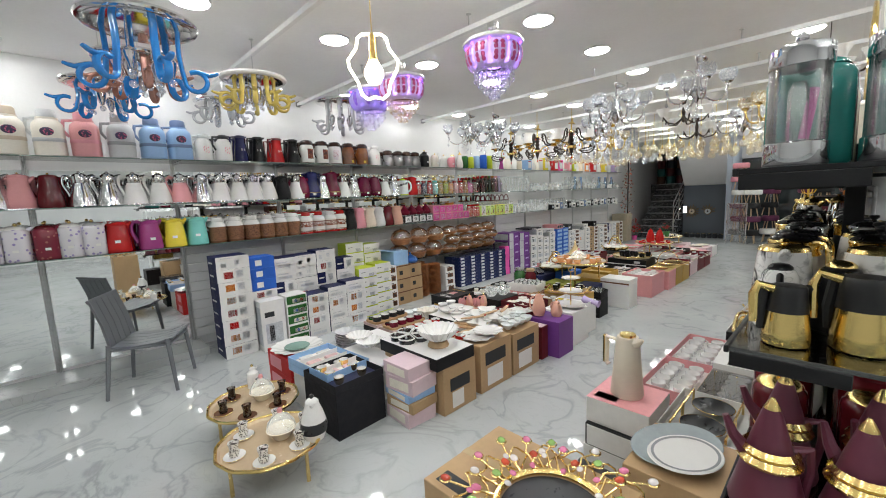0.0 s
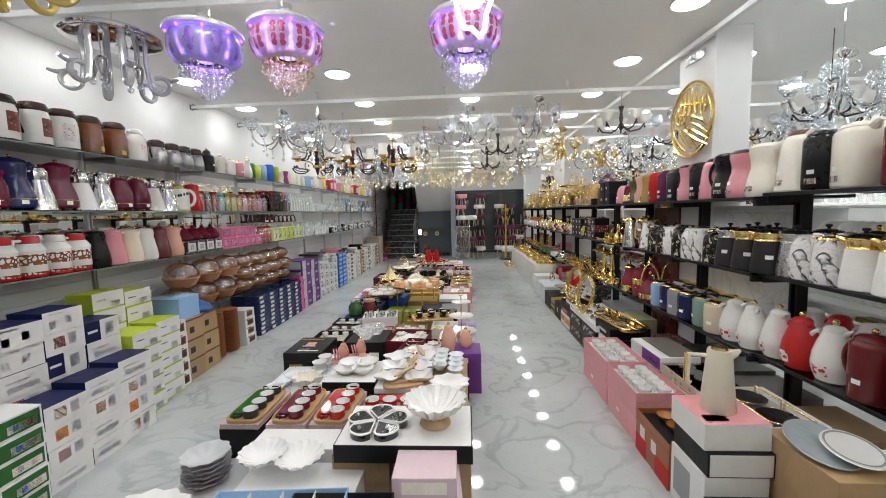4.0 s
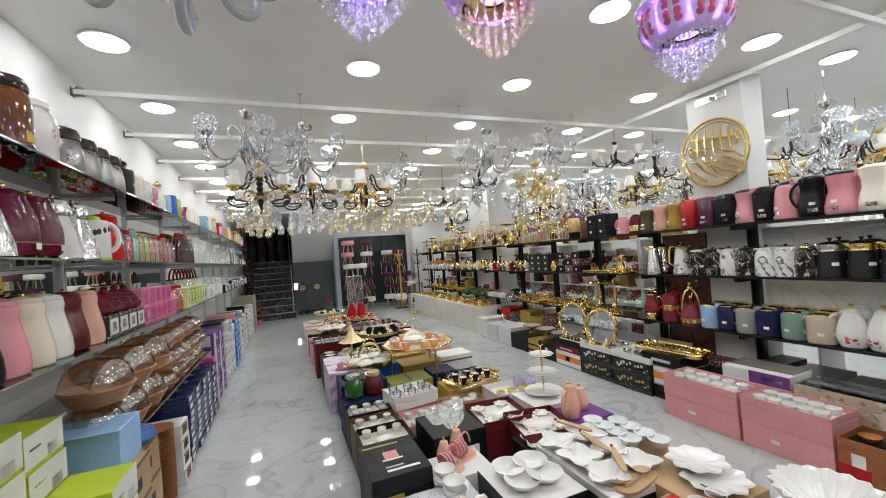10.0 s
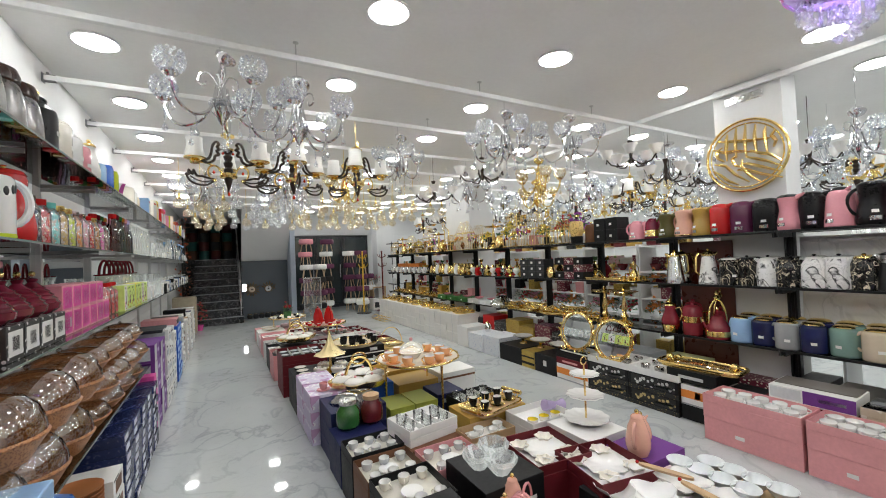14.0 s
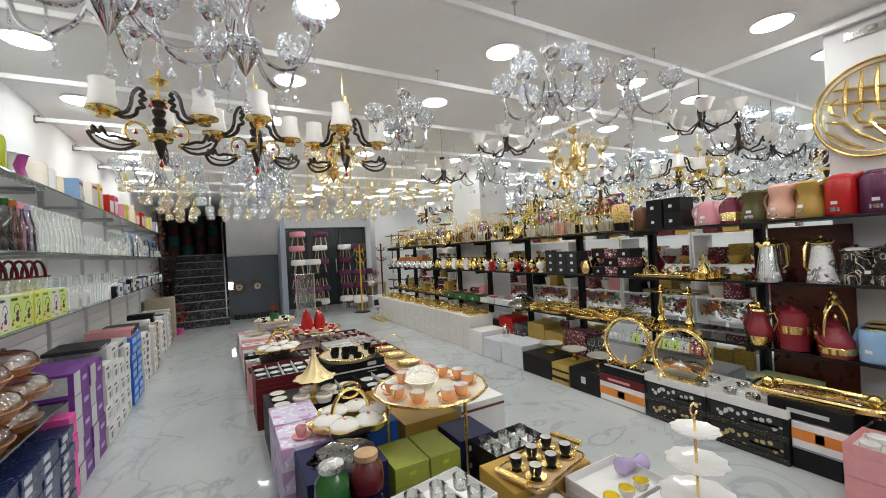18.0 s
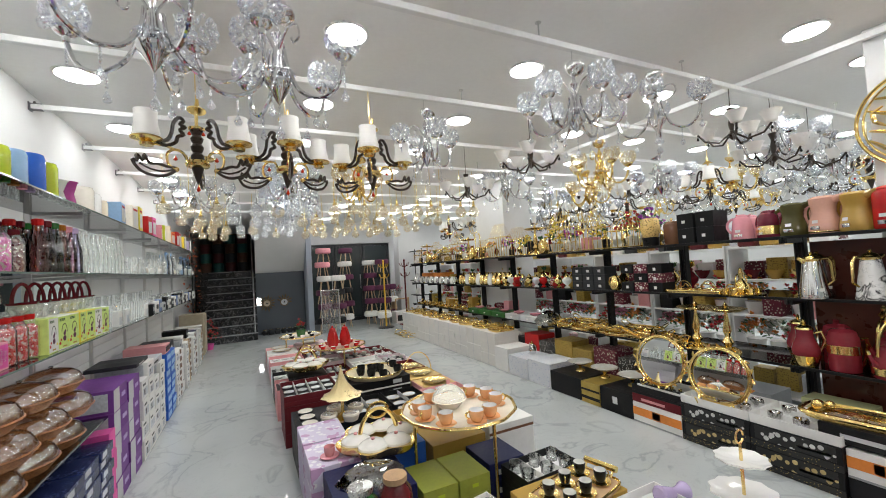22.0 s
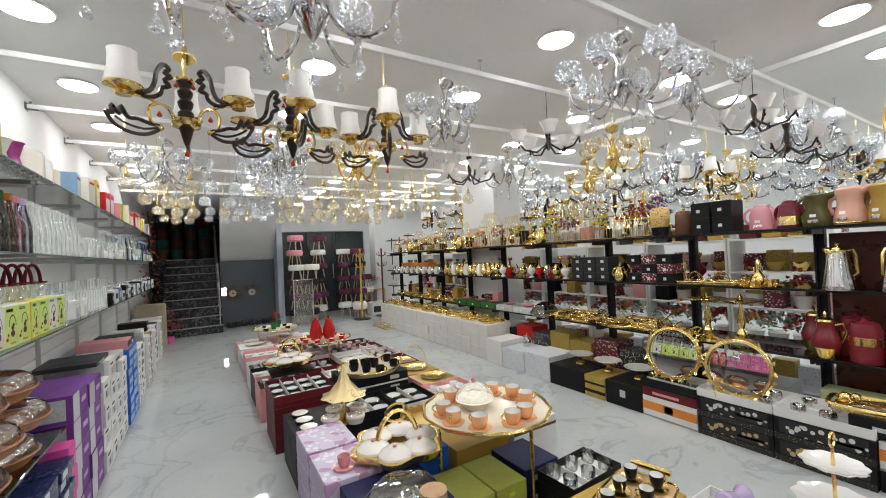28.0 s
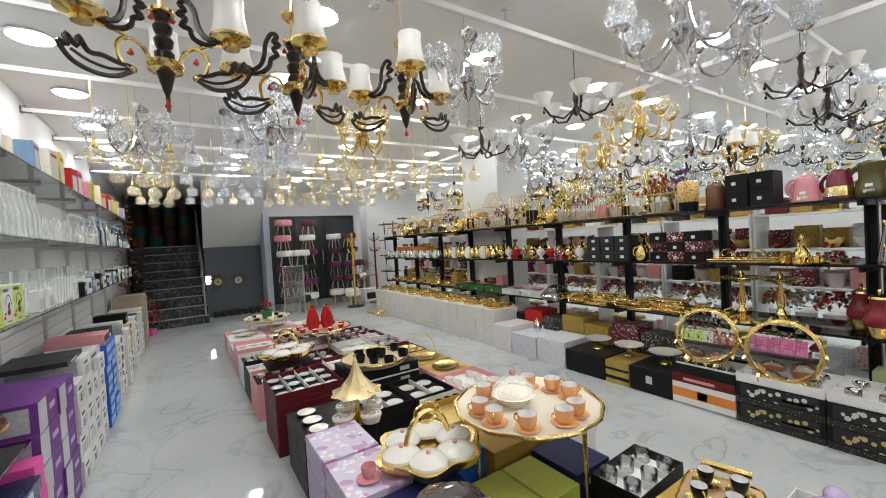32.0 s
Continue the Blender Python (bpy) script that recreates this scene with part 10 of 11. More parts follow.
PLATEW = mat("white glazed plate", (.82, .82, .8), .12, 0, .03, coat=.4)
for y0 in (1.72, 2.58):
    place("cube_shelf", "cube", cube, at(1.15, y0, 0), "white open cube shelf with plates", "shelf unit", "white cube shelves")
    for z, r in ((1.1206, .105), (.7806, .12)):
        for k in range(11):
            place("standing_plate", ("standing_plate", r), lambda: [("plate", mv(lathe([(0, 0), (r * .6, 0), (r, .014), (r * .98, .018), (r * .58, .005), (0, .005)], 26), 0, 0, 0, 90, 0, 0), PLATEW)], at(1.32, y0 + .07 + k * .068, z + r + .001, -6 + 3 * (k % 3)), "white plate standing upright on a white shelf", "plate", "plates on the white shelves")
    for k in range(5):
        place("glass_bowl", "back_bowl", lambda: [("bowl", lathe([(0, .004), (.04, .004), (.05, .01), (.075, .09), (.072, .09), (.045, .016), (0, .012)], 18), PRESSED)], at(1.32, y0 + .1 + k * .16, 1.4406), "clear glass bowl on a white shelf", "bowl", "bowls on the white shelves")
    crate(1.2, 1.46, y0 + .06, y0 + .4, .4206, .3, FLORALGOLD, "printed carton on a white shelf", (), 0, "cartons on the white shelves")
    crate(1.2, 1.46, y0 + .44, y0 + .78, .4206, .26, CARDWHITE, "plain white carton on a white shelf", (), 0, "cartons on the white shelves")
for i in range(9):
    y0 = 4.5 + i * .86
    place("cube_shelf", "cube", cube, at(1.3, y0, 0), "white open cube shelf with flowers", "shelf unit", "white cube shelves")
    for z, hh in ((.0606, .2), (.7806, .17), (1.1206, .2), (1.4406, .24)):
        for k in range(4):
            m = (PINKPRINT, FLORALBLUE, FLORALGOLD, FLORALGOLD, DAMASK, CARDWHITE)[(i * 3 + k + int(z * 7)) % 6]
            crate(1.5, 1.64, y0 + .04 + k * .195, y0 + .21 + k * .195, z, hh - .03 * (k % 2), m, "printed gift carton at the back of a shelf", (), 0, "cartons on the white shelves")
    for k in range(4):
        pet = (mat("pink petal", (.7, .25, .35), .5), FL_RED, mat("white petal", (.75, .72, .65), .5), mat("orange petal", (.8, .25, .04), .5))[(i + k) % 4]
        place("flower_pot", ("fpc", (i + k) % 4), lambda: flower_pot(40 + (i + k) % 4, PORC, pet, 90, .24, .17), at(1.42, y0 + .13 + k * .19, .4206), "potted artificial flowers on a white shelf", "potted flowers", "flowers on the white shelves")
        if (i + k) % 2:
            place("flower_pot", ("fpc", (i + k) % 4), None, at(1.44, y0 + .13 + k * .19, .7806), "potted artificial flowers on a white shelf", "potted flowers", "flowers on the white shelves")
        else:
            crate(1.32, 1.5, y0 + .05 + k * .19, y0 + .2 + k * .19, .7806, .16, (PINKC, FLORALGOLD, DAMASK, BLACKC)[k], "small printed carton on a white shelf", (), 0, "cartons on the white shelves")
        cc = ("white", "gold", "mustard", "burgundy", "gold", "charcoal")[(i * 2 + k) % 6]
        bowl(1.44, y0 + .13 + k * .19, 1.1206, cc, .075, .09, 0, label="%s bowl on a white shelf" % cc, group="bowls on the white shelves")
        place("storage_tin", ("stin", cc), lambda: [("tin", block(.16, .15, .14, .015), col(cc, "matte")), ("lid", mv(block(.165, .155, .02, .006), 0, 0, .1405), CARDWHITE)], at(1.44, y0 + .13 + k * .19, 1.4406), "%s storage tin with white lid" % cc, "storage box", "tins on the white shelves")
# ---------- hanging lamps ----------
def drop(r=.012, h=.05):
    return lathe([(0, 0), (r * .8, h * .18), (r, h * .35), (r * .5, h * .7), (.001, h)], 7)


def beads(n, r=.006):
    return add(*[mv(ball(r, 6, 4), 0, 0, -2.1 * r * (i + 1)) for i in range(n)])


def crystal_cup(r=.06, h=.1):
    """A cup of crystal beads strung in rings."""
    g = []
    for k in range(6):
        rr = r * (.62, .86, .98, 1.0, .93, .86)[k]
        n = (9, 12, 13, 13, 12, 12)[k]
        for i in range(n):
            a = 2 * math.pi * (i + .5 * (k % 2)) / n
            g.append(mv(ball(.0098, 6, 4), rr * math.cos(a), rr * math.sin(a), h * (.06 + .165 * k) - .008))
    return add(*g, lathe([(0, 0), (r * .6, h * .05), (r * .62, h * .07), (0, h * .03)], 12))


def crystal_cup_far(r=.06, h=.1):
    return lathe([(r * .3, 0), (r * .75, h * .12), (r * .98, h * .35), (r, h * .55), (r * .9, h * .8), (r * .82, h), (r * .78, h), (r * .86, h * .8), (r * .94, h * .5), (r * .7, h * .16), (0, h * .05)], 14, wob=.05, lobes=7)


def canopy(m):
    return lathe([(0, 0), (.06, 0), (.055, -.015), (.02, -.045), (.006, -.05), (0, -.05)], 18), m


def crystal_chandelier(n, R, metal, crys, hang):
    """Origin at the rail; deep U-shaped arms lie about hang below it."""
    z = -hang
    ps = [("hook", tube([(0, 0, .0), (0, 0, z + .28)], .003, 5), metal), ("canopy", mv(canopy(metal)[0], .03, 0, z + .3, 0, 28, 0), metal),
          ("stem", mv(lathe([(0, -.11), (.006, -.1), (.016, -.085), (.03, -.06), (.052, -.03), (.058, -.008), (.03, .01), (.016, .03), (.022, .05), (.013, .07), (.012, .16), (.024, .19), (.01, .22), (0, .27)], 16), 0, 0, z), metal),
          ("hub", mv(lathe([(0, -.012), (.06, -.012), (.07, 0), (.06, .016), (0, .016)], 16), 0, 0, z + .02), crys, "", None, 0)]
    for i in range(n):
        a = 360 * i / n
        c, s = math.cos(radians(a)), math.sin(radians(a))
        arm = [(.03, z + .12), (.045, z + .04), (R * .32, z - .055), (R * .62, z - .095), (R * .88, z - .06), (R, z + .03)]
        k = len(ps)
        ps.append(("arm", mv(tube(smooth(arm, 4, False), .0085, 8), 0, 0, 0, 0, 0, a), metal))
        ps.append(("cup_holder", mv(lathe([(0, -.03), (.012, -.024), (.012, -.004), (.03, .004), (.038, .014), (.02, .022), (0, .024)], 14), R * c, R * s, z + .05), metal, "", k))
        ps.append(("crystal_cup", mv(crystal_cup_far(.068, .115) if FAR_LAMPS else crystal_cup(.066, .112), R * c, R * s, z + .07), crys, "beaded crystal cup", k, 0))
        ps.append(("pendant", mv(add(beads(7), mv(drop(.018, .055), 0, 0, -.15)), R * c, R * s, z + .025), crys, "crystal pendant", k, 0))
        ps.append(("pendant", mv(add(beads(5), mv(drop(.016, .05), 0, 0, -.12)), R * .55 * c, R * .55 * s, z - .095), crys, "crystal pendant", k, 0))
    for i in range(3):
        ps.append(("scroll", mv(tube(smooth([(.014, .13), (.06, .2), (.11, .2), (.12, .15), (.09, .13), (.08, .155)], 3, False), .005, 5), 0, 0, z, 0, 0, 120 * i + 30), metal))
    ps.append(("pendant", mv(add(beads(6), mv(drop(.022, .065), 0, 0, -.145)), 0, 0, z - .11), crys, "crystal pendant", None, 0))
    return ps


def shade_geo(r=.066, h=.14):
    return lathe([(r, 0), (r * 1.02, .004), (r * .82, h * .5), (r * .78, h * .85), (r * .82, h), (r * .79, h), (r * .75, h * .8), (r * .79, h * .5), (r * .97, .004)], 18)


ESPRESSO = mat("espresso lacquer", (.03, .018, .012), .3, 0, .1, .1, 60)
REDGEM = mat("red gem", (.6, .05, .02), .1, 0, .1, coat=1)


def leaf_chandelier(n, R, hang):
    """Gilded and dark brown lamp with open leaf scrolls and white shades."""
    z = -hang
    ps = [("hook", tube([(0, 0, 0), (0, 0, z + .3)], .003, 5), GOLD), ("canopy", mv(lathe([(0, .075), (.008, .07), (.012, .03), (.03, .012), (.05, 0), (.048, -.006), (0, -.004)], 18), .008, 0, z + .32, 0, 10, 0), GOLD),
          ("rod", mv(lathe([(0, 0), (.009, 0), (.009, .1), (0, .1)], 10), 0, 0, z + .22), GOLD),
          ("stem", mv(lathe([(0, -.12), (.006, -.11), (.014, -.09), (.03, -.03), (.034, -.02), (.034, .05), (.022, .065), (.03, .08), (.034, .1), (.022, .118), (.03, .133), (.034, .15), (.022, .168), (.032, .185), (.036, .2), (.02, .215), (0, .225)], 16), 0, 0, z), ESPRESSO),
          ("collar", mv(lathe([(.03, 0), (.042, .006), (.044, .016), (.03, .022)], 18), 0, 0, z + .195), GOLD, "gilded collar"),
          ("hub", mv(lathe([(0, -.024), (.03, -.024), (.058, -.016), (.064, 0), (.052, .018), (.03, .024), (0, .024)], 20), 0, 0, z), GOLD)]
    for i in range(n):
        a = 360 * i / n + 15
        c, s = math.cos(radians(a)), math.sin(radians(a))
        k = len(ps)
        ps.append(("arm", mv(add(tube(smooth([(.05, z), (.075, z + .05), (.12, z + .062), (.155, z + .03), (.15, z - .025), (.115, z - .05)], 4, False), .0075, 6), tube(smooth([(.12, z + .062), (.17, z + .075), (R, z + .07)], 3, False), .007, 6)), 0, 0, 0, 0, 0, a), GOLD))
        lo = [(.11, z - .045), (.165, z - .088), (.23, z - .095), (.285, z - .075), (.315, z - .028), (.293, z - .03), (.296, z + .004), (.268, z - .026), (.262, z + .008), (.238, z - .032), (.2, z - .03), (.16, z - .038)]
        ps.append(("leaf_scroll", mv(tube(smooth(lo), .0085, 6, True), 0, 0, 0, 0, 0, a), ESPRESSO, "dark open leaf", k))
        ps.append(("leaf_vein", mv(tube(smooth([(.12, z - .048), (.18, z - .068), (.24, z - .062), (.285, z - .04)], 3, False), .0055, 6), 0, 0, 0, 0, 0, a), ESPRESSO, "", k))
        ps.append(("leaf_ball", mv(ball(.014, 10, 6), .112 * c, .112 * s, z - .062), GOLD, "gilded ball", k))
        up = [(.2, z + .085), (.152, z + .11), (.13, z + .155), (.12, z + .21), (.092, z + .25), (.068, z + .236), (.086, z + .214), (.06, z + .2), (.088, z + .182), (.07, z + .155), (.1, z + .14), (.112, z + .105), (.155, z + .078)]
        ps.append(("leaf_scroll", mv(tube(smooth(up, 3), .0105, 6, True), 0, 0, 0, 0, 0, a), ESPRESSO, "dark open leaf", k))
        ps.append(("shade_dish", mv(lathe([(0, -.012), (.03, -.012), (.034, 0), (.022, .008), (.05, .016), (.07, .022), (.072, .03), (.066, .032), (0, .028)], 20), R * c, R * s, z + .07), GOLD, "gilded dish", k))
        ps.append(("shade", mv(shade_geo(), R * c, R * s, z + .104), SHADE, "white glass shade", k))
        ps.append(("gem", mv(drop(.012, .03), .115 * c, .115 * s, z + .0), REDGEM, "red gem", k, 0))
        ps.append(("gem", mv(drop(.011, .026), .04 * c, .04 * s, z + .16), REDGEM, "red gem", k, 0))
    ps.append(("finial", mv(drop(.012, .04), 0, 0, z - .16), REDGEM, "", None, 0))
    return ps


def bell_chandelier(n, R, hang, metal):
    """Dark arms with upturned opal bells."""
    ps = [("hook", tube([(0, 0, 0), (0, 0, -hang + .2)], .003, 5), metal), ("stem", mv(lathe([(0, -.05), (.02, -.03), (.03, 0), (.014, .03), (.022, .08), (.012, .14), (.03, .2), (0, .21)], 12), 0, 0, -hang), metal)]
    for i in range(n):
        a = 360 * i / n + 10
        c, s = math.cos(radians(a)), math.sin(radians(a))
        k = len(ps)
        ps.append(("arm", mv(tube([(.02, 0, -hang), (R * .4, 0, -hang - .06), (R * .8, 0, -hang - .04), (R, 0, -hang + .02)], .008, 6), 0, 0, 0, 0, 0, a), metal))
        ps.append(("shade", mv(lathe([(.018, 0), (.035, .01), (.05, .05), (.07, .09), (.067, .09), (.046, .05), (.03, .014), (0, .01)], 16, wob=.03, lobes=6), R * c, R * s, -hang + .02), SHADE, "opal glass bell", k))
        ps.append(("drop", mv(drop(.01, .035), R * c, R * s, -hang - .03), col("black"), "", k, 0))
    return ps


def globe_pendant(crys, metal, square):
    ps = [("cord", tube([(0, 0, 0), (0, 0, -.42)], .003, 5), metal), ("cap", mv(lathe([(0, .07), (.012, .065), (.014, .02), (.03, .0), (0, -.002)], 12), 0, 0, -.48), metal)]
    if square:
        ps.append(("crystal", mv(lathe([(.03, 0), (.055, -.012), (.058, -.05), (.055, -.09), (.03, -.1), (0, -.1)], 12, 4, .04, 6), 0, 0, -.485), crys, "", None, 0))
    else:
        ps.append(("crystal", mv(lathe([(.018, 0), (.045, -.02), (.068, -.06), (.068, -.095), (.045, -.13), (0, -.145)], 14, 2, .05, 7), 0, 0, -.485), crys, "", None, 0))
    return ps


HR = RAIL_Z - .018
CH = "hanging lamps under the ceiling"


def joined(ps):
    """The same lamp with the alike parts of all arms joined, for lamps far off."""
    byk = {}
    for p in ps:
        byk.setdefault(p[2].name, []).append(p)
    names = {"cut crystal": "crystals", "champagne crystal": "crystals", "white opal glass": "shades", "red gem": "gems", "black glossy enamel": "drops", "espresso lacquer": "dark_frame"}
    return [(v[0][0] if len(v) == 1 else names.get(k, "frame"), add(*[p[1] for p in v]), v[0][2], "", None, 0 if "crystal" in k else 35) for k, v in byk.items()]


FAR_LAMPS = False


def hang(kind, key, build, x, y, rz, label):
    hook = CEIL - .002 - HR if min(abs(y - ry) for ry in RAIL_Y) > .012 else 0.0
    if FAR_LAMPS:
        place(kind, ("far", key, hook > 0), lambda: raised(joined(build()), hook), at(x, y, HR + .004, rz), label, "chandelier", CH)
    else:
        place(kind, (key, hook > 0), lambda: raised(build(), hook), at(x, y, HR + .004, rz), label, "chandelier", CH)


def raised(ps, up):
    """Lengthens the hook of a lamp that hangs from the ceiling between two rails."""
    if not up:
        return ps
    return [(p[0], add(p[1], tube([(0, 0, 0), (0, 0, up)], .003, 5)), *p[2:]) if p[0] in ("hook", "cord", "frame", "dark_frame") else p for p in ps]


def b1(x, y, rz=0, h=.42, n=5, R_=.27):
    hang("chandelier", ("xc", n, R_, h), lambda: crystal_chandelier(n, R_, CHROME, CRYSTAL, h), x, y, rz, "chrome chandelier with crystal cups and pendants")


def b2(x, y, rz=0, h=.45, n=5, R_=.24):
    hang("chandelier", ("gc", n, R_, h), lambda: crystal_chandelier(n, R_, GOLD, GOLDCRYSTAL, h), x, y, rz, "gilded chandelier with amber crystal cups")


def a1(x, y, rz=0, h=.6):
    hang("chandelier", ("lc", h), lambda: leaf_chandelier(3, .25, h), x, y, rz, "gilded and dark leaf chandelier with white shades")


def d1(x, y, rz=0, h=.5, m=None):
    m = m or ESPRESSO
    hang("chandelier", ("bc", h, m.name), lambda: bell_chandelier(5, .24, h, m), x, y, rz, "dark chandelier with upturned opal glass bells")


b1(-3.32, 4.72, 10, .36, 5, .32)
b1(-2.9, 4.72, 40, .43, 5, .28)
b1(-1.26, 4.72, 15, .4, 6, .27)
b1(-.52, 4.72, 30, .33, 4, .25)
b1(-1.83, 5.64, 0, .4, 4, .2)
b1(-3.5, 7.56, 0, .45, 6, .3)
a1(-3.28, 5.64, 75, .57)
a1(-2.8, 5.64, 15, .58)
a1(-2.25, 5.64, -5, .58)
b1(-2.72, 6.6, 0, .5, 5, .2)
b2(-2.1, 6.6, 20, .5, 4, .2)
d1(-.86, 5.64, 0, .42)
d1(-.95, 6.6, 20, .5)
b1(-.45, 6.6, 50, .46)
b2(-.05, 5.64, 30, .48)
d1(.36, 4.72, 60, .36)
d1(.95, 4.72, 20, .5)
b1(1.3, 3.3, 5, .5)
b1(2.0, 4.72, 5, .5)
# rows of small crystal pendants
FAR_LAMPS = True
pr = random.Random(11)
for i in range(72):
    x, y = -3.75 + (i % 18) * .2 + pr.uniform(-.05, .05), RAIL_Y[5 + i // 18]
    if x < -3.2 or i % 5 == 0:
        hang("pendant_lamp", ("pg", i % 3 == 0), lambda: globe_pendant(GOLDCRYSTAL, GOLD, i % 3 == 0), x, y, 0, "small amber crystal pendant lamp")
    elif x < -2.2:
        hang("pendant_lamp", ("pc", i % 2), lambda: globe_pendant(CRYSTAL, CHROME, i % 2), x, y, 0, "small clear crystal pendant lamp")
    else:
        hang("pendant_lamp", ("pg", i % 3 == 0), lambda: globe_pendant(GOLDCRYSTAL, GOLD, i % 3 == 0), x, y, 0, "small amber crystal pendant lamp")


def crystal_cluster():
    ps = [("plate", mv(lathe([(0, 0), (.2, 0), (.2, .02), (0, .02)], 24), 0, 0, -.12), CHROME), ("hook", tube([(0, 0, 0), (0, 0, -.1)], .004, 5), CHROME)]
    rr = random.Random(4)
    strings = []
    for i in range(22):
        a, d = rr.uniform(0, 6.28), .19 * math.sqrt(rr.random())
        L = rr.uniform(.25, .55)
        strings.append(mv(add(*[mv(sc(ball(.022, 6, 4), 1, 1, 1), 0, 0, -.05 * (k + 1)) for k in range(int(L / .05))]), d * math.cos(a), d * math.sin(a), -.12))
    for i in range(4):
        ps.append(("crystal_strings", add(*strings[i::4]), CRYSTAL, "", None, 0))
    return ps


for x, y in ((-2.75, 7.56), (-2.4, 8.0), (-2.55, 8.54), (1.5, 9.52), (2.3, 8.54)):
    hang("crystal_cascade", "cascade", crystal_cluster, x, y, 20 * x, "cascade lamp of clear crystal strings")
# lamps over the right half of the shop
FAR_LAMPS = True
k = 0
for j in range(8):
    for i in range(8):
        x, y = .9 + i * .62 + pr.uniform(-.12, .12), (3.7, *RAIL_Y[2:9])[j]
        if (.4 < x < 1.35 and (3.3 < y < 4.3 or 8.2 < y < 9.2)) or (4.3 < x < 5.3 and (3.3 < y < 4.3 or 8.3 < y < 9.3)) or y < 3.5:
            continue
        k += 1
        (b1, d1, b1, a1, b2, d1)[k % 6](x, y, 37 * k, (.42, .5, .55, .6, .5, .45)[k % 6])


FAR_LAMPS = False
# flush lamps at the near end: glass bowl, chrome plates with curved glass arms
PETAL = frosted("white frosted glass petal", (.78, .68, .84))
PEARLGLASS = frosted("lilac frosted glass petal", (.5, .45, .72))
ROSEPRINT = mat("rose flower print", (.5, .07, .2), .3, 0, .2)
LILACPRINT = mat("lilac glitter print", (.28, .16, .6), .3, .2, .4, .4, 160)
VIOLETLED = mat("violet point light", (.3, .06, 1.0), .3, emit=7.0)
BOWLPROF = ((.165, -.026), (.184, -.062), (.188, -.105), (.176, -.148), (.152, -.182), (.12, -.205))


def on_bowl(t, a, lift=0.0):
    """A point on the bowl: t from rim to foot, a in radians about the axis."""
    u = t * (len(BOWLPROF) - 1)
    i = min(int(u), len(BOWLPROF) - 2)
    f = u - i
    r = BOWLPROF[i][0] * (1 - f) + BOWLPROF[i + 1][0] * f + lift
    return (r * math.cos(a), r * math.sin(a), BOWLPROF[i][1] * (1 - f) + BOWLPROF[i + 1][1] * f)


def bowl_patch(t0, t1, half, lift, thick, shape, nt=8, na=6):
    """A curved leaf on the bowl about angle 0; shape(f) scales its half width from top to foot."""
    v, f, m = [], [], na + 1
    for lf in (lift, lift + thick):
        for j in range(nt + 1):
            q = j / nt
            for i in range(m):
                v.append(on_bowl(t0 + (t1 - t0) * q, (i / na * 2 - 1) * half * shape(q), lf + .006 * (1 - (i / na * 2 - 1) ** 2)))
    off = (nt + 1) * m
    for o in (0, off):
        for j in range(nt):
            for i in range(na):
                q = (o + j * m + i, o + j * m + i + 1, o + (j + 1) * m + i + 1, o + (j + 1) * m + i)
                f.append(q if o else q[::-1])
    return v, f


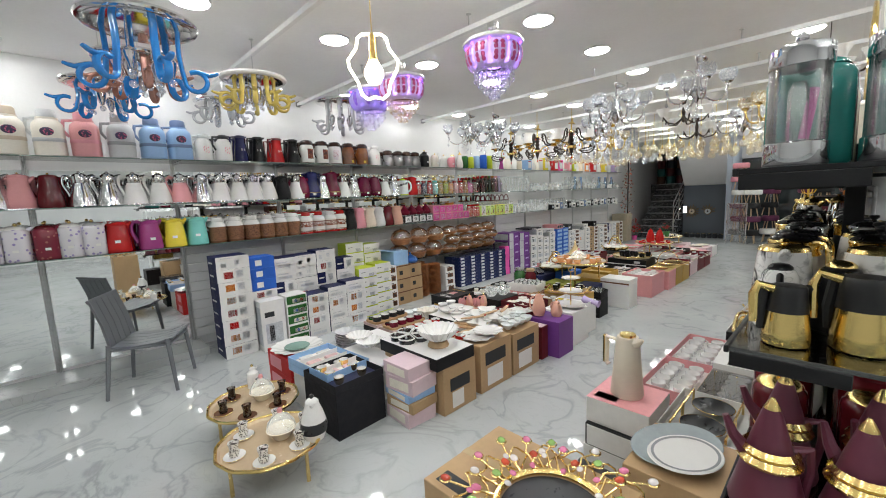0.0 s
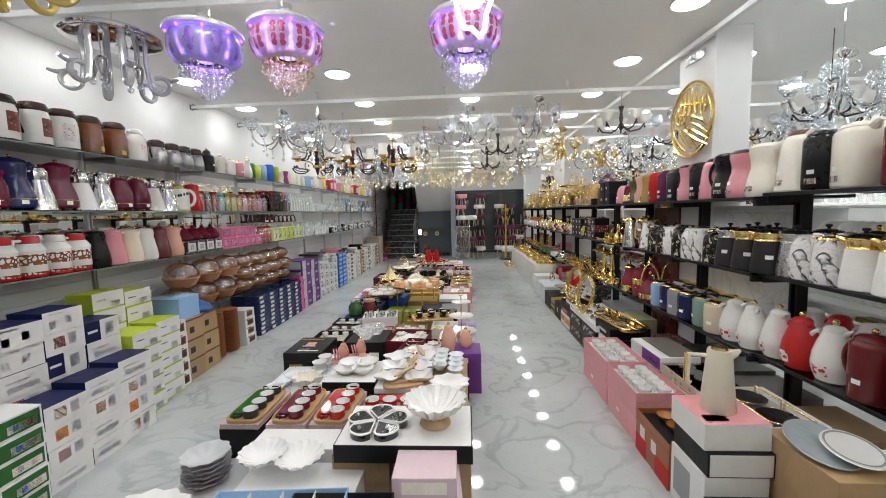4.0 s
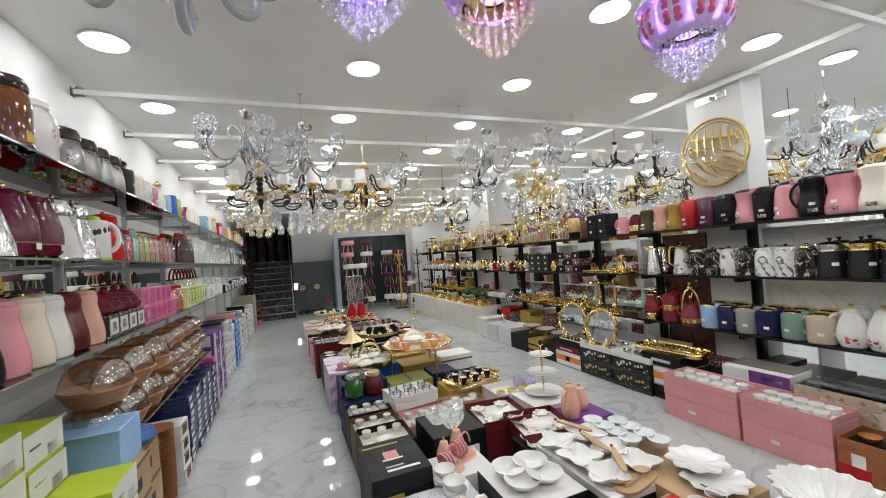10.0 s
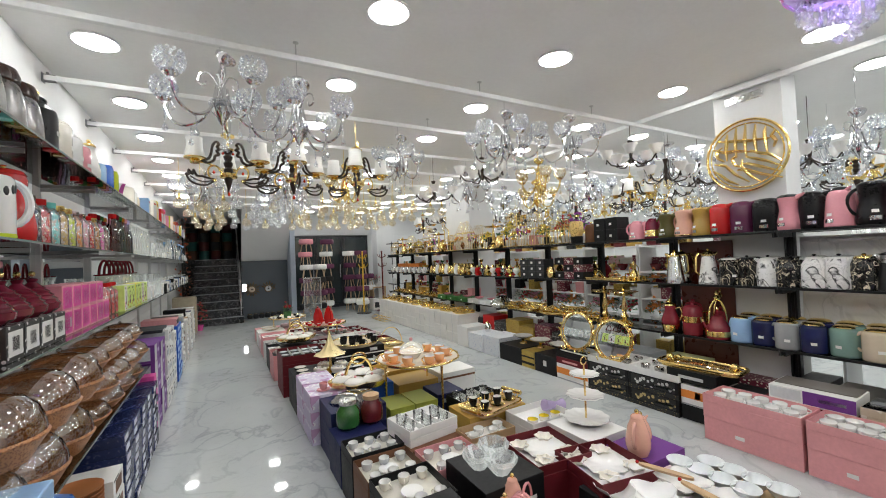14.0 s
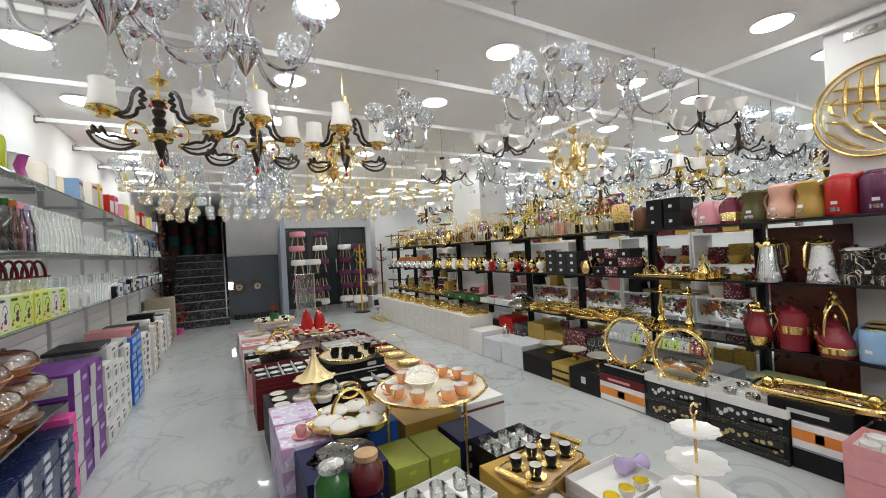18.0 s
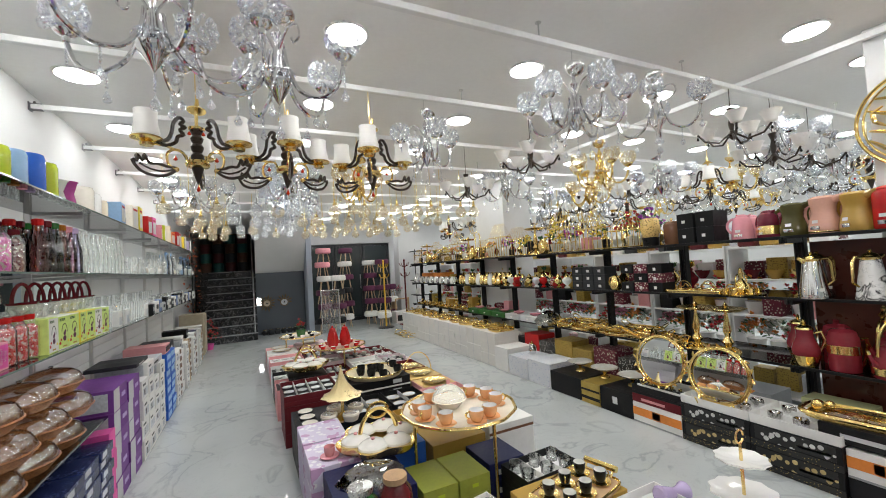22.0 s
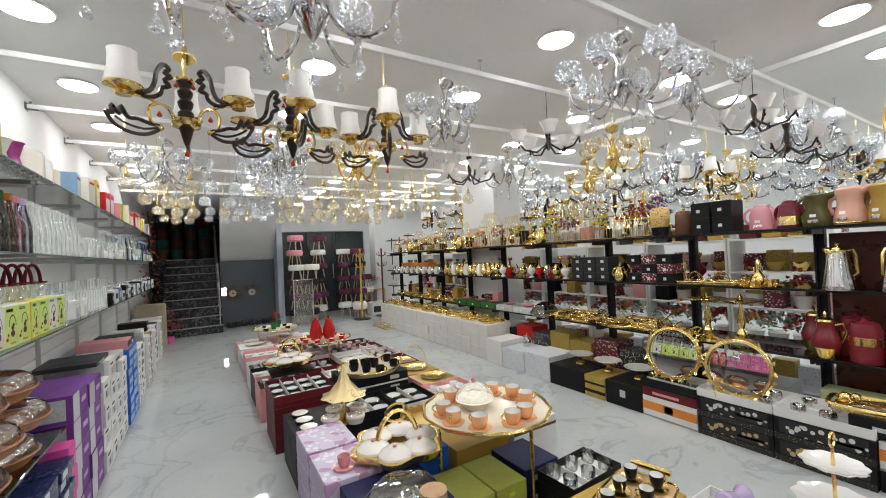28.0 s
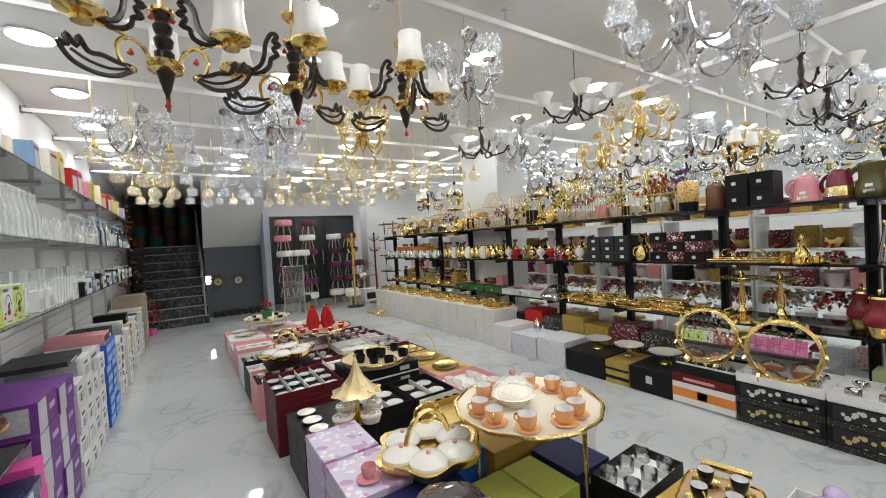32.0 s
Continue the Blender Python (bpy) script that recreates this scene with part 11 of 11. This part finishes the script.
def bowl_lamp(glass, dropm, flower):
    """Flush lamp: white plate with point lights, a bowl of frosted petals, tiers of crystal below."""
    ps = [("hook", tube([(0, 0, 0), (0, 0, -.13)], .004, 5), CHROME), ("ceiling_cap", mv(lathe([(0, 0), (.04, 0), (.036, -.03), (.01, -.04), (0, -.04)], 16), 0, 0, -.02), CHROME),
          ("plate", mv(lathe([(0, .03), (.16, .03), (.2, .022), (.212, .008), (.208, -.004), (.17, -.008), (0, -.006)], 40), 0, 0, -.16), mat("white lacquered plate", (.78, .77, .78), .2, 0, .03, coat=.5)),
          ("bowl", mv(lathe(list(BOWLPROF), 36), 0, 0, -.14), glass, "frosted glass bowl")]
    for i in range(9):
        a = 40 * i
        k = len(ps)
        ps.append(("petal", mv(bowl_patch(.04, .9, .315, .003, .004, lambda q: (1 - max(0, q - .45) ** 2 / .32) ** .5 if q < .99 else .1), 0, 0, -.14, 0, 0, a), glass, "curved glass petal", None, 60))
        if flower:
            for ct in (.26, .58):
                leaves = [mv(bowl_patch(ct - .075 + up, ct + .075 + up, .105, .0078, .001, lambda q: math.sin(math.pi * (.08 + .84 * q)) ** .5, 6, 4), 0, 0, -.14, 0, 0, a + sg * 6.2) for up in (-.068, .068) for sg in (-1, 1)]
                ps.append(("flower_print", add(*leaves), ROSEPRINT, "four-leaved rose printed flower", k, 60))
        else:
            ps.append(("glitter_print", mv(bowl_patch(.14, .72, .2, .0075, .001, lambda q: math.sin(math.pi * (.12 + .8 * q)) ** .5, 6, 4), 0, 0, -.14, 0, 0, a), LILACPRINT, "lilac glitter print", k, 60))
        ps.append(("rim_led", mv(ball(.0085, 8, 5), .192 * math.cos(radians(a + 20)), .192 * math.sin(radians(a + 20)), -.187), VIOLETLED, "violet point light"))
    for ring, n, L, top in ((.138, 24, .06, -.318), (.108, 18, .08, -.335), (.072, 12, .1, -.355), (.034, 6, .12, -.372)):
        ps.append(("bead_fringe", add(*[mv(add(lathe([(0, 0), (.004, -.002), (.004, -L * .7), (0, -L * .7)], 6), mv(ball(.0085, 7, 5), 0, 0, -L * .7 - .016), mv(ball(.013 if ring < .1 else .009, 7, 5), 0, 0, -L - .03)), ring * math.cos(2 * math.pi * i / n), ring * math.sin(2 * math.pi * i / n), top) for i in range(n)]), dropm, "ring of crystal rods and beads", None, 0))
    ps.append(("rod_plate", mv(lathe([(.05, 0), (.142, 0), (.146, -.006), (.138, -.01), (.05, -.01)], 28), 0, 0, -.308), GOLD if dropm is GOLDCRYSTAL else CHROME))
    ps.append(("bulb", mv(lathe([(0, 0), (.02, -.01), (.05, -.05), (.04, -.1), (0, -.115)], 12), 0, 0, -.17), mat("violet bulb", (.5, .3, 1.0), .3, emit=45.0), "violet glowing bulb"))
    return ps


hang("bowl_lamp", "bowl_pink", lambda: bowl_lamp(PETAL, CRYSTAL, True), -1.28, 2.66, 0, "white glass bowl lamp with rose flowers, lit violet")
hang("bowl_lamp", "bowl_gold", lambda: bowl_lamp(PETAL, GOLDCRYSTAL, True), -2.31, 2.66, 0, "white glass bowl lamp with amber crystal rods")
hang("bowl_lamp", "bowl_grey", lambda: bowl_lamp(PEARLGLASS, CRYSTAL, False), -2.80, 2.66, 0, "lilac glass bowl lamp with crystal fringe, lit violet")


def plate_lamp(armc, n, long, lower=.16, rim=None):
    """A polished plate with flat curled glass arms and hanging crystal balls."""
    z = -lower
    ps = [("hook", tube([(0, 0, 0), (0, 0, z)], .004, 5), CHROME), ("plate", mv(lathe([(0, 0), (.23, 0), (.244, .004), (.25, .014), (.245, .026), (0, .028)], 40), 0, 0, z), CHROME if rim is None else rim),
          ("inner_plate", mv(lathe([(0, 0), (.215, 0), (.22, -.004), (.2, -.007), (0, -.007)], 36), 0, 0, z), CHROME, "mirror-polished disc")]
    for i in range(n):
        a = 360 * i / n
        c, s = math.cos(radians(a + 12)), math.sin(radians(a + 12))
        y, r = z - long + .055, .05
        loop = [(.165 + r - r * math.cos(radians(q)), y - r * math.sin(radians(q))) for q in range(0, 331, 30)]
        pts = smooth([(.155, z - .007), (.15, z - long * .4), *loop[:-1], (.225, y + .05), (.275, y + .036), (.32, y + .05)], 2, False)
        ps.append(("glass_arm", mv(sc(tube(pts, [.0125] * (len(pts) - 3) + [.012, .01, .008], 8), 1, 1.5, 1), 0, 0, 0, 0, 0, a), armc, "curled glass arm"))
        k = len(ps)
        ps.append(("drop_cone", mv(lathe([(0, 0), (.012, .006), (.026, .05), (.03, .08), (.018, .1), (.004, .108), (0, .108)], 14), .11 * c, .11 * s, z - long * .78), CHROME))
        ps.append(("bead_string", mv(beads(int((long * .78 - .115) / .0105), .005), .11 * c, .11 * s, z - .008), CHROME, "", k))
        ps.append(("ball", mv(ball(.02, 10, 6), .11 * c, .11 * s, z - long * .78 - .04), CRYSTAL, "", k, 0))
    return ps


BLUEG = mat("blue tube glass", (.02, .22, .62), .1, 0, .1, coat=.8)
CLEARG = mat("frosted clear tube", (.55, .56, .58), .12, .2, .08, coat=.8)
AMBERG = mat("yellow glass tube", (.65, .5, .12), .12, 0, .15, coat=.8)
WHITEPLATE = mat("white lacquered plate")
hang("plate_lamp", "pl_blue", lambda: plate_lamp(BLUEG, 6, .3, .3), -1.98, .74, 10, "chrome plate lamp with curled blue glass arms")
hang("plate_lamp", "pl_blue2", lambda: plate_lamp(BLUEG, 6, .2, .3), -3.3, .7, 30, "chrome plate lamp with curled blue glass arms")
hang("plate_lamp", "pl_rose", lambda: plate_lamp(mat("rose copper tube", (.55, .3, .24), .15, .6, .1), 7, .2, .25), -2.75, .84, 0, "chrome plate lamp with rose copper arms")
hang("plate_lamp", "pl_clear", lambda: plate_lamp(CLEARG, 6, .3), -3.36, 2.66, 25, "chrome plate lamp with clear curled glass arms")
hang("plate_lamp", "pl_clear2", lambda: plate_lamp(CLEARG, 6, .18, .22), -3.75, 1.62, 0, "chrome plate lamp with clear curled glass arms")
hang("plate_lamp", "pl_amber", lambda: plate_lamp(AMBERG, 10, .22, .2, WHITEPLATE), -2.92, 1.62, 15, "white-rimmed plate lamp with yellow glass arms")


# lit lantern outline with a bulb
def lantern(low=.14):
    glow = mat("warm light tube", (1.0, .86, .62), .3, emit=22.0)
    pts = [(0, 0, 0), (.05, 0, 0), (.075, 0, -.02), (.085, 0, -.07), (.13, 0, -.13), (.125, 0, -.17), (.085, 0, -.24), (.07, 0, -.3), (.04, 0, -.325), (0, 0, -.315)]
    out = pts + [(-x, y, z) for x, y, z in pts[-2:0:-1]]
    return [("tube", mv(tube(out, .007, 8, True), 0, 0, -.2 - low), glow, "glowing bent light tube"), ("cord", tube([(0, 0, .0), (0, 0, -.2 - low)], .003, 5), BRASS), ("socket", mv(lathe([(0, 0), (.018, 0), (.02, -.1), (.026, -.13), (0, -.13)], 12), 0, 0, -.2 - low), GOLD), ("bulb", mv(lathe([(0, 0), (.026, -.005), (.05, -.05), (.05, -.08), (.03, -.115), (0, -.125)], 18), 0, 0, -.33 - low), glow, "glowing round bulb")]


hang("lantern_lamp", "lantern", lantern, -1.27, 1.62, 54, "glowing lantern-shaped light tube with round bulb")
# ---------- far end: stairs, grey wall, glass doors ----------
STAIRSTONE = marbled("black veined granite", (.012, .013, .015), (.3, .3, .31), 7, .04, .12, .06)
TREADSTONE = marbled("dark grey granite tread", (.035, .038, .042), (.25, .25, .26), 6, .05, .08, .15)
SX0, SX1, SY, RISE, RUN = -4.0, -2.92, 13.0, .178, .262
for i in range(9):
    st = new("step_%d" % (i + 1))
    tagged(st, "black veined granite step with pale edge", "step", kind="structure")
    part("riser", span(SX0, SX1, SY + i * RUN, SY + 9 * RUN, i * RISE, (i + 1) * RISE - .03, .002), STAIRSTONE, st)
    part("tread", span(SX0 - .0, SX1 + .01, SY + i * RUN - .018, SY + (i + 1) * RUN, (i + 1) * RISE - .0299, (i + 1) * RISE, .003), TREADSTONE, st)
    # thin strip along the front edge, paler than the tread
    part("nosing", span(SX0, SX1 + .01, SY + i * RUN - .022, SY + i * RUN - .0185, (i + 1) * RISE - .026, (i + 1) * RISE - .004, .001), mat("pale stone nosing", (.3, .31, .32), .25, 0, .2), st, "pale worn edge")
structure("landing", span(WALL_X, SX1, SY + 9 * RUN, 17.0, 0, 9 * RISE), STAIRSTONE, "black granite landing at the top of the stairs", "landing")
GREYWALL = mat("blue-grey wall paint", (.085, .1, .12), .45, 0, .05, .1, 40)
structure("wall_grey", span(SX1 + .012, -1.78, 13.75, 13.9, 0, 1.5), GREYWALL, "dark blue-grey wall under the upper stairs", "wall")
sof = ([(SX1 + .012, 13.9, 1.36), (-1.78, 13.9, 1.36), (-1.78, 12.7, CEIL), (SX1 + .012, 12.7, CEIL), (SX1 + .012, 13.9, 1.5), (-1.78, 13.9, 1.5), (-1.78, 12.82, CEIL), (SX1 + .012, 12.82, CEIL)], [(0, 1, 2, 3), (4, 7, 6, 5), (0, 4, 5, 1), (1, 5, 6, 2), (3, 2, 6, 7), (0, 3, 7, 4)])
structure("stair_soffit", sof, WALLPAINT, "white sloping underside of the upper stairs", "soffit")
structure("wall_return", span(-1.775, -1.65, 13.2, 14.6, 0, CEIL), mat("pale blue wall paint", (.42, .48, .56), .5, 0, .03), "narrow pale blue wall end", "wall")


def balustrade():
    ps = []
    for i in range(5):
        y = 13.05 + i * .52
        z = (i * .52 / RUN) * RISE
        ps.append(("post", mv(lathe([(0, 0), (.018, 0), (.018, .86), (0, .87)], 10), SX1 - .05, y, z + RISE), CHROME))
    for k in range(4):
        zz = .25 + .2 * k
        ps.append(("rail", tube([(SX1 - .05, 13.05, RISE + zz), (SX1 - .05, 15.1, RISE + zz + 2.05 / RUN * RISE)], .012 if k < 3 else .022, 8), CHROME))
    return ps


place("balustrade", "balustrade", balustrade, at(0, 0, 0), "polished steel balustrade along the granite stairs", "balustrade")
place("lit_panel", "lit", lambda: [("panel", span(0, .09, 0, .02, 0, .17, .02), mat("white light panel", (1, 1, 1), .4, emit=9.0)), ("frame", add(span(-.012, 0, 0, .024, -.012, .182), span(.09, .102, 0, .024, -.012, .182)), STEEL)], at(-2.9, 13.729, .72), "small glowing white light on the grey wall", "wall light")
DULLBRONZE = mat("dull bronze", (.16, .1, .045), .45, .5, .2)
for i in range(2):
    def clock():
        ps = [("face", mv(lathe([(0, 0), (.075, 0), (.075, .02), (0, .022)], 28), 0, 0, 0, 90, 0, 0), (col("beige"), col("light grey"))[i]), ("bezel", mv(lathe([(.072, .018), (.08, .024), (.095, .02), (.1, 0)], 28), 0, 0, 0, 90, 0, 0), DULLBRONZE), ("hub", mv(lathe([(0, 0), (.02, 0), (.02, .008), (0, .008)], 16), 0, -.022, 0, 90, 0, 0), col("charcoal")), ("hand", span(-.003, .003, -.026, -.023, 0, .06), col("black", "matte")), ("hand", span(0, .045, -.026, -.023, -.003, .003), col("black", "matte"))]
        for k in range(14 if i == 0 else 7):
            ps.append(("ray", mv(tube([(.1, 0, 0), (.15, 0, 0), (.21 if k % 2 else .18, 0, 0)], [.012, .02, .004], 6), 0, -.012, 0, 0, -360 * k / 14, 0), DULLBRONZE))
        return ps
    place("wall_clock", ("clock", i), clock, at(-2.68 + i * .4, 13.748, .75), "sunburst wall clock on the grey wall", "clock", "clocks on the grey wall")
for i in range(7):
    place("shoe_rack_item", "lowpot", lambda: [("pot", lathe([(0, 0), (.06, 0), (.08, .08), (.05, .12), (0, .12)], 14), col("charcoal")), ("rim", lathe([(.05, .115), (.055, .125), (.045, .125)], 14), BRASS)], at(-2.75 + i * .14, 13.6, 0), "small dark pot against the grey wall", "pot", "dark pots on the floor")
# baskets stacked on the landing
for i in range(4):
    for k in range(4):
        c = ("brown", "teal", "burgundy", "charcoal")[(i + k) % 4]
        place("storage_basket", ("sb", c), lambda: [("basket", lathe([(0, 0), (.12, 0), (.14, .24), (.135, .25), (.12, .25), (0, .02)], 18), printed("%s woven basket" % c, tuple(v * .6 for v in PAINTS[c]), tuple(v * .25 for v in PAINTS[c]), 90, .35, .6)), ("rim", lathe([(.132, .245), (.146, .252), (.132, .258)], 18), BRASS)], at(-4.1 + i * .3, 15.65, 9 * RISE + .0005 + k * .262), "tall %s woven storage basket on the landing" % c, "basket", "baskets on the landing")
# flowers and plant beside the stairs, cabinet at the end of the shelves
place("cabinet", "cab", lambda: [("body", span(-.2, .2, -.2, .2, 0, .78), mat("beige wood", (.42, .36, .26), .45, 0, .15, .1, 14)), ("door", span(.2005, .216, -.19, -.005, .04, .76), mat("beige wood")), ("door", span(.2005, .216, .005, .19, .04, .76), mat("beige wood")), ("handle", span(.2165, .23, -.03, -.02, .35, .5), STEEL)], at(-4.06, 12.1, 0), "beige wooden cabinet at the end of the shelves", "cabinet")
fr = random.Random(9)


def garland():
    pet, leaf = [], []
    for i in range(150):
        z = fr.uniform(.75, 2.5)
        p = (fr.uniform(-.13, .13), fr.uniform(-.13, .13), z)
        g = ([(0, 0, 0), (.035, .02, .012), (.07, 0, 0), (.035, -.02, .012)], [(0, 1, 2, 3)])
        (pet if i % 2 else leaf).append(mv(g, *p, fr.uniform(-60, 60), fr.uniform(-60, 60), fr.uniform(0, 360)))
    return [("stand", tube([(0, 0, 0), (0, 0, 2.5)], .015, 8), BLACKMETAL), ("petals", add(*pet), mat("orange-red petal", (.6, .14, .06), .5, 0, .3)), ("dry_leaves", add(*leaf), mat("dry brown leaf", (.18, .09, .05), .6, 0, .3)), ("base", lathe([(0, 0), (.12, 0), (.11, .02), (0, .025)], 16), BLACKMETAL)]


place("garland_stand", "garland", garland, at(-4.1, 12.65, 0), "tall stand of orange and brown artificial garlands", "artificial flowers")
place("potted_plant", "pplant", lambda: flower_pot(77, col("hot pink"), FL_RED, 90, .5, .2), at(-3.82, 12.45, 0), "red-flowering plant in a pink pot", "potted plant")

# glass doors in the far wall
DOORGLASS = mat("dark reflective door glass", (.03, .04, .042), .04, 0, .05, spec=.8)
DOORFRAME = mat("dark door frame", (.025, .027, .03), .35, .3)
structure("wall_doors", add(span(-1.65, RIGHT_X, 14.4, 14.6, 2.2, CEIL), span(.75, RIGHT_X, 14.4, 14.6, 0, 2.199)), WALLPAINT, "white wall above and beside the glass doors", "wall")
for i, (x0, x1) in enumerate(((-1.64, -.86), (-.85, -.06), (-.05, .74))):
    d = new("door_%d" % (i + 1))
    tagged(d, "dark reflective glass door in a black frame", "door", kind="structure")
    part("frame", add(span(x0, x0 + .06, 14.42, 14.48, 0, 2.19), span(x1 - .06, x1, 14.42, 14.48, 0, 2.19), span(x0 + .06, x1 - .06, 14.42, 14.48, 2.12, 2.19), span(x0 + .06, x1 - .06, 14.42, 14.48, 0, .1)), DOORFRAME, d)
    part("pane", span(x0 + .06, x1 - .06, 14.44, 14.46, .1, 2.12, .001), DOORGLASS, d, "dark glass pane")
    part("door_handle", tube([(x1 - .1, 14.40, .9), (x1 - .1, 14.40, 1.3)], .014, 8), STEEL, d)
# stools stacked in towers
WOODLEG = mat("pale leg wood", (.55, .4, .25), .5, 0, .2, .1, 20)


def stool(c):
    ps = [("seat", mv(lathe([(0, 0), (.16, 0), (.178, .02), (.178, .1), (.16, .13), (0, .135)], 24), 0, 0, .2), col(c, "cloth"))]
    for i in range(4):
        a = radians(45 + 90 * i)
        ps.append(("leg", tube([(.1 * math.cos(a), .1 * math.sin(a), .2), (.14 * math.cos(a), .14 * math.sin(a), 0)], [.014, .01], 8), WOODLEG))
    return ps


TOWERS = [(-1.45, 12.9, ["black", "plum", "plum", "white", "pink", "pink"]), (-1.15, 12.75, ["black", "plum", "black", "white"]), (-.85, 13.2, ["white", "plum", "black", "plum", "white", "plum"]), (-.2, 13.3, ["white", "plum", "plum", "plum", "white"]), (.1, 13.1, ["ivory", "plum", "plum", "black", "plum"]), (.35, 13.3, ["plum", "white", "plum"]), (-.02, 12.7, ["white"])]
for x, y, cs in TOWERS:
    for k, c in enumerate(cs):
        place("stool", ("stool", c), lambda: stool(c), at(x + .03 * (k % 2), y, k * .3356, 25 * k), "round %s upholstered stool with pale wooden legs" % c, "stool", "stacked stools")


def coat_rack(m):
    ps = [("pole", lathe([(0, .02), (.02, .02), (.02, 1.6), (.028, 1.62), (0, 1.65)], 12), m), ("base", lathe([(0, 0), (.2, 0), (.19, .02), (.03, .035), (0, .035)], 24), BLACKMETAL if m is not MATS.get("dark red lacquer") else m)]
    for i in range(5):
        for z in (1.2, 1.45):
            ps.append(("hook", mv(tube([(.015, 0, z), (.1, 0, z + .03), (.13, 0, z + .1)], [.01, .009, .007], 6), 0, 0, 0, 0, 0, 72 * i + z * 50), m))
    return ps


YEL, DRED = mat("yellow lacquer", (.7, .42, .03), .3, 0, .06, coat=.4), mat("dark red lacquer", (.12, .01, .01), .3, 0, .06, coat=.4)
place("coat_rack", "rack_y", lambda: coat_rack(YEL), at(-.1, 12.35, 0), "yellow coat rack on a round black base", "coat rack")
place("coat_rack", "rack_r", lambda: coat_rack(DRED), at(.5, 12.5, 0), "dark red coat rack", "coat rack")
crate(.3, .7, 12.75, 13.1, 0, .3, CARDWHITE, "white printed carton by the coat racks", (("picture", .1, .2, .9, .7, col("charcoal", "card")),), 0, "", "-y")
place("side_table", "sidet", lambda: [("top", span(-.2, .2, -.18, .18, .58, .61), WOODPALE), ("side", span(-.2, -.17, -.18, .18, 0, .579), WOODPALE), ("side", span(.17, .2, -.18, .18, 0, .579), WOODPALE)], at(.62, 13.3, 0), "pale wooden side table with flowers", "table")
place("flower_pot", ("fpc", 0), None, at(.62, 13.3, .611), "pink artificial flowers on a side table", "potted flowers")
place("display_rack", "blackrack", lambda: [("frame", add(span(0, .02, 0, .02, 0, 1.9), span(0, .02, .48, .5, 0, 1.9)), BLACKMETAL), *[("shelf", span(-.15, .15, .0, .5, .3 + .38 * i, .32 + .38 * i), BLACKMETAL) for i in range(5)], *[("ornament", mv(lathe([(0, 0), (.04, 0), (.05, .08), (.02, .16), (0, .18)], 12), 0, .1 + .1 * k, .3205 + .38 * i), PORC) for i in range(4) for k in range(4)]], at(.95, 12.4, 0), "black display rack with white ornaments", "display rack")
place("display_rack", "glassrack", lambda: [("frame", add(span(0, .02, 0, .02, 0, 1.0), span(.4, .42, 0, .02, 0, 1.0), span(0, .42, 0, .02, 1.0, 1.02)), STEEL), ("pane", span(.02, .4, .006, .012, .05, 1.0, .001), GLASS)], at(-1.6, 12.4, 0), "low glass and steel screen", "screen")
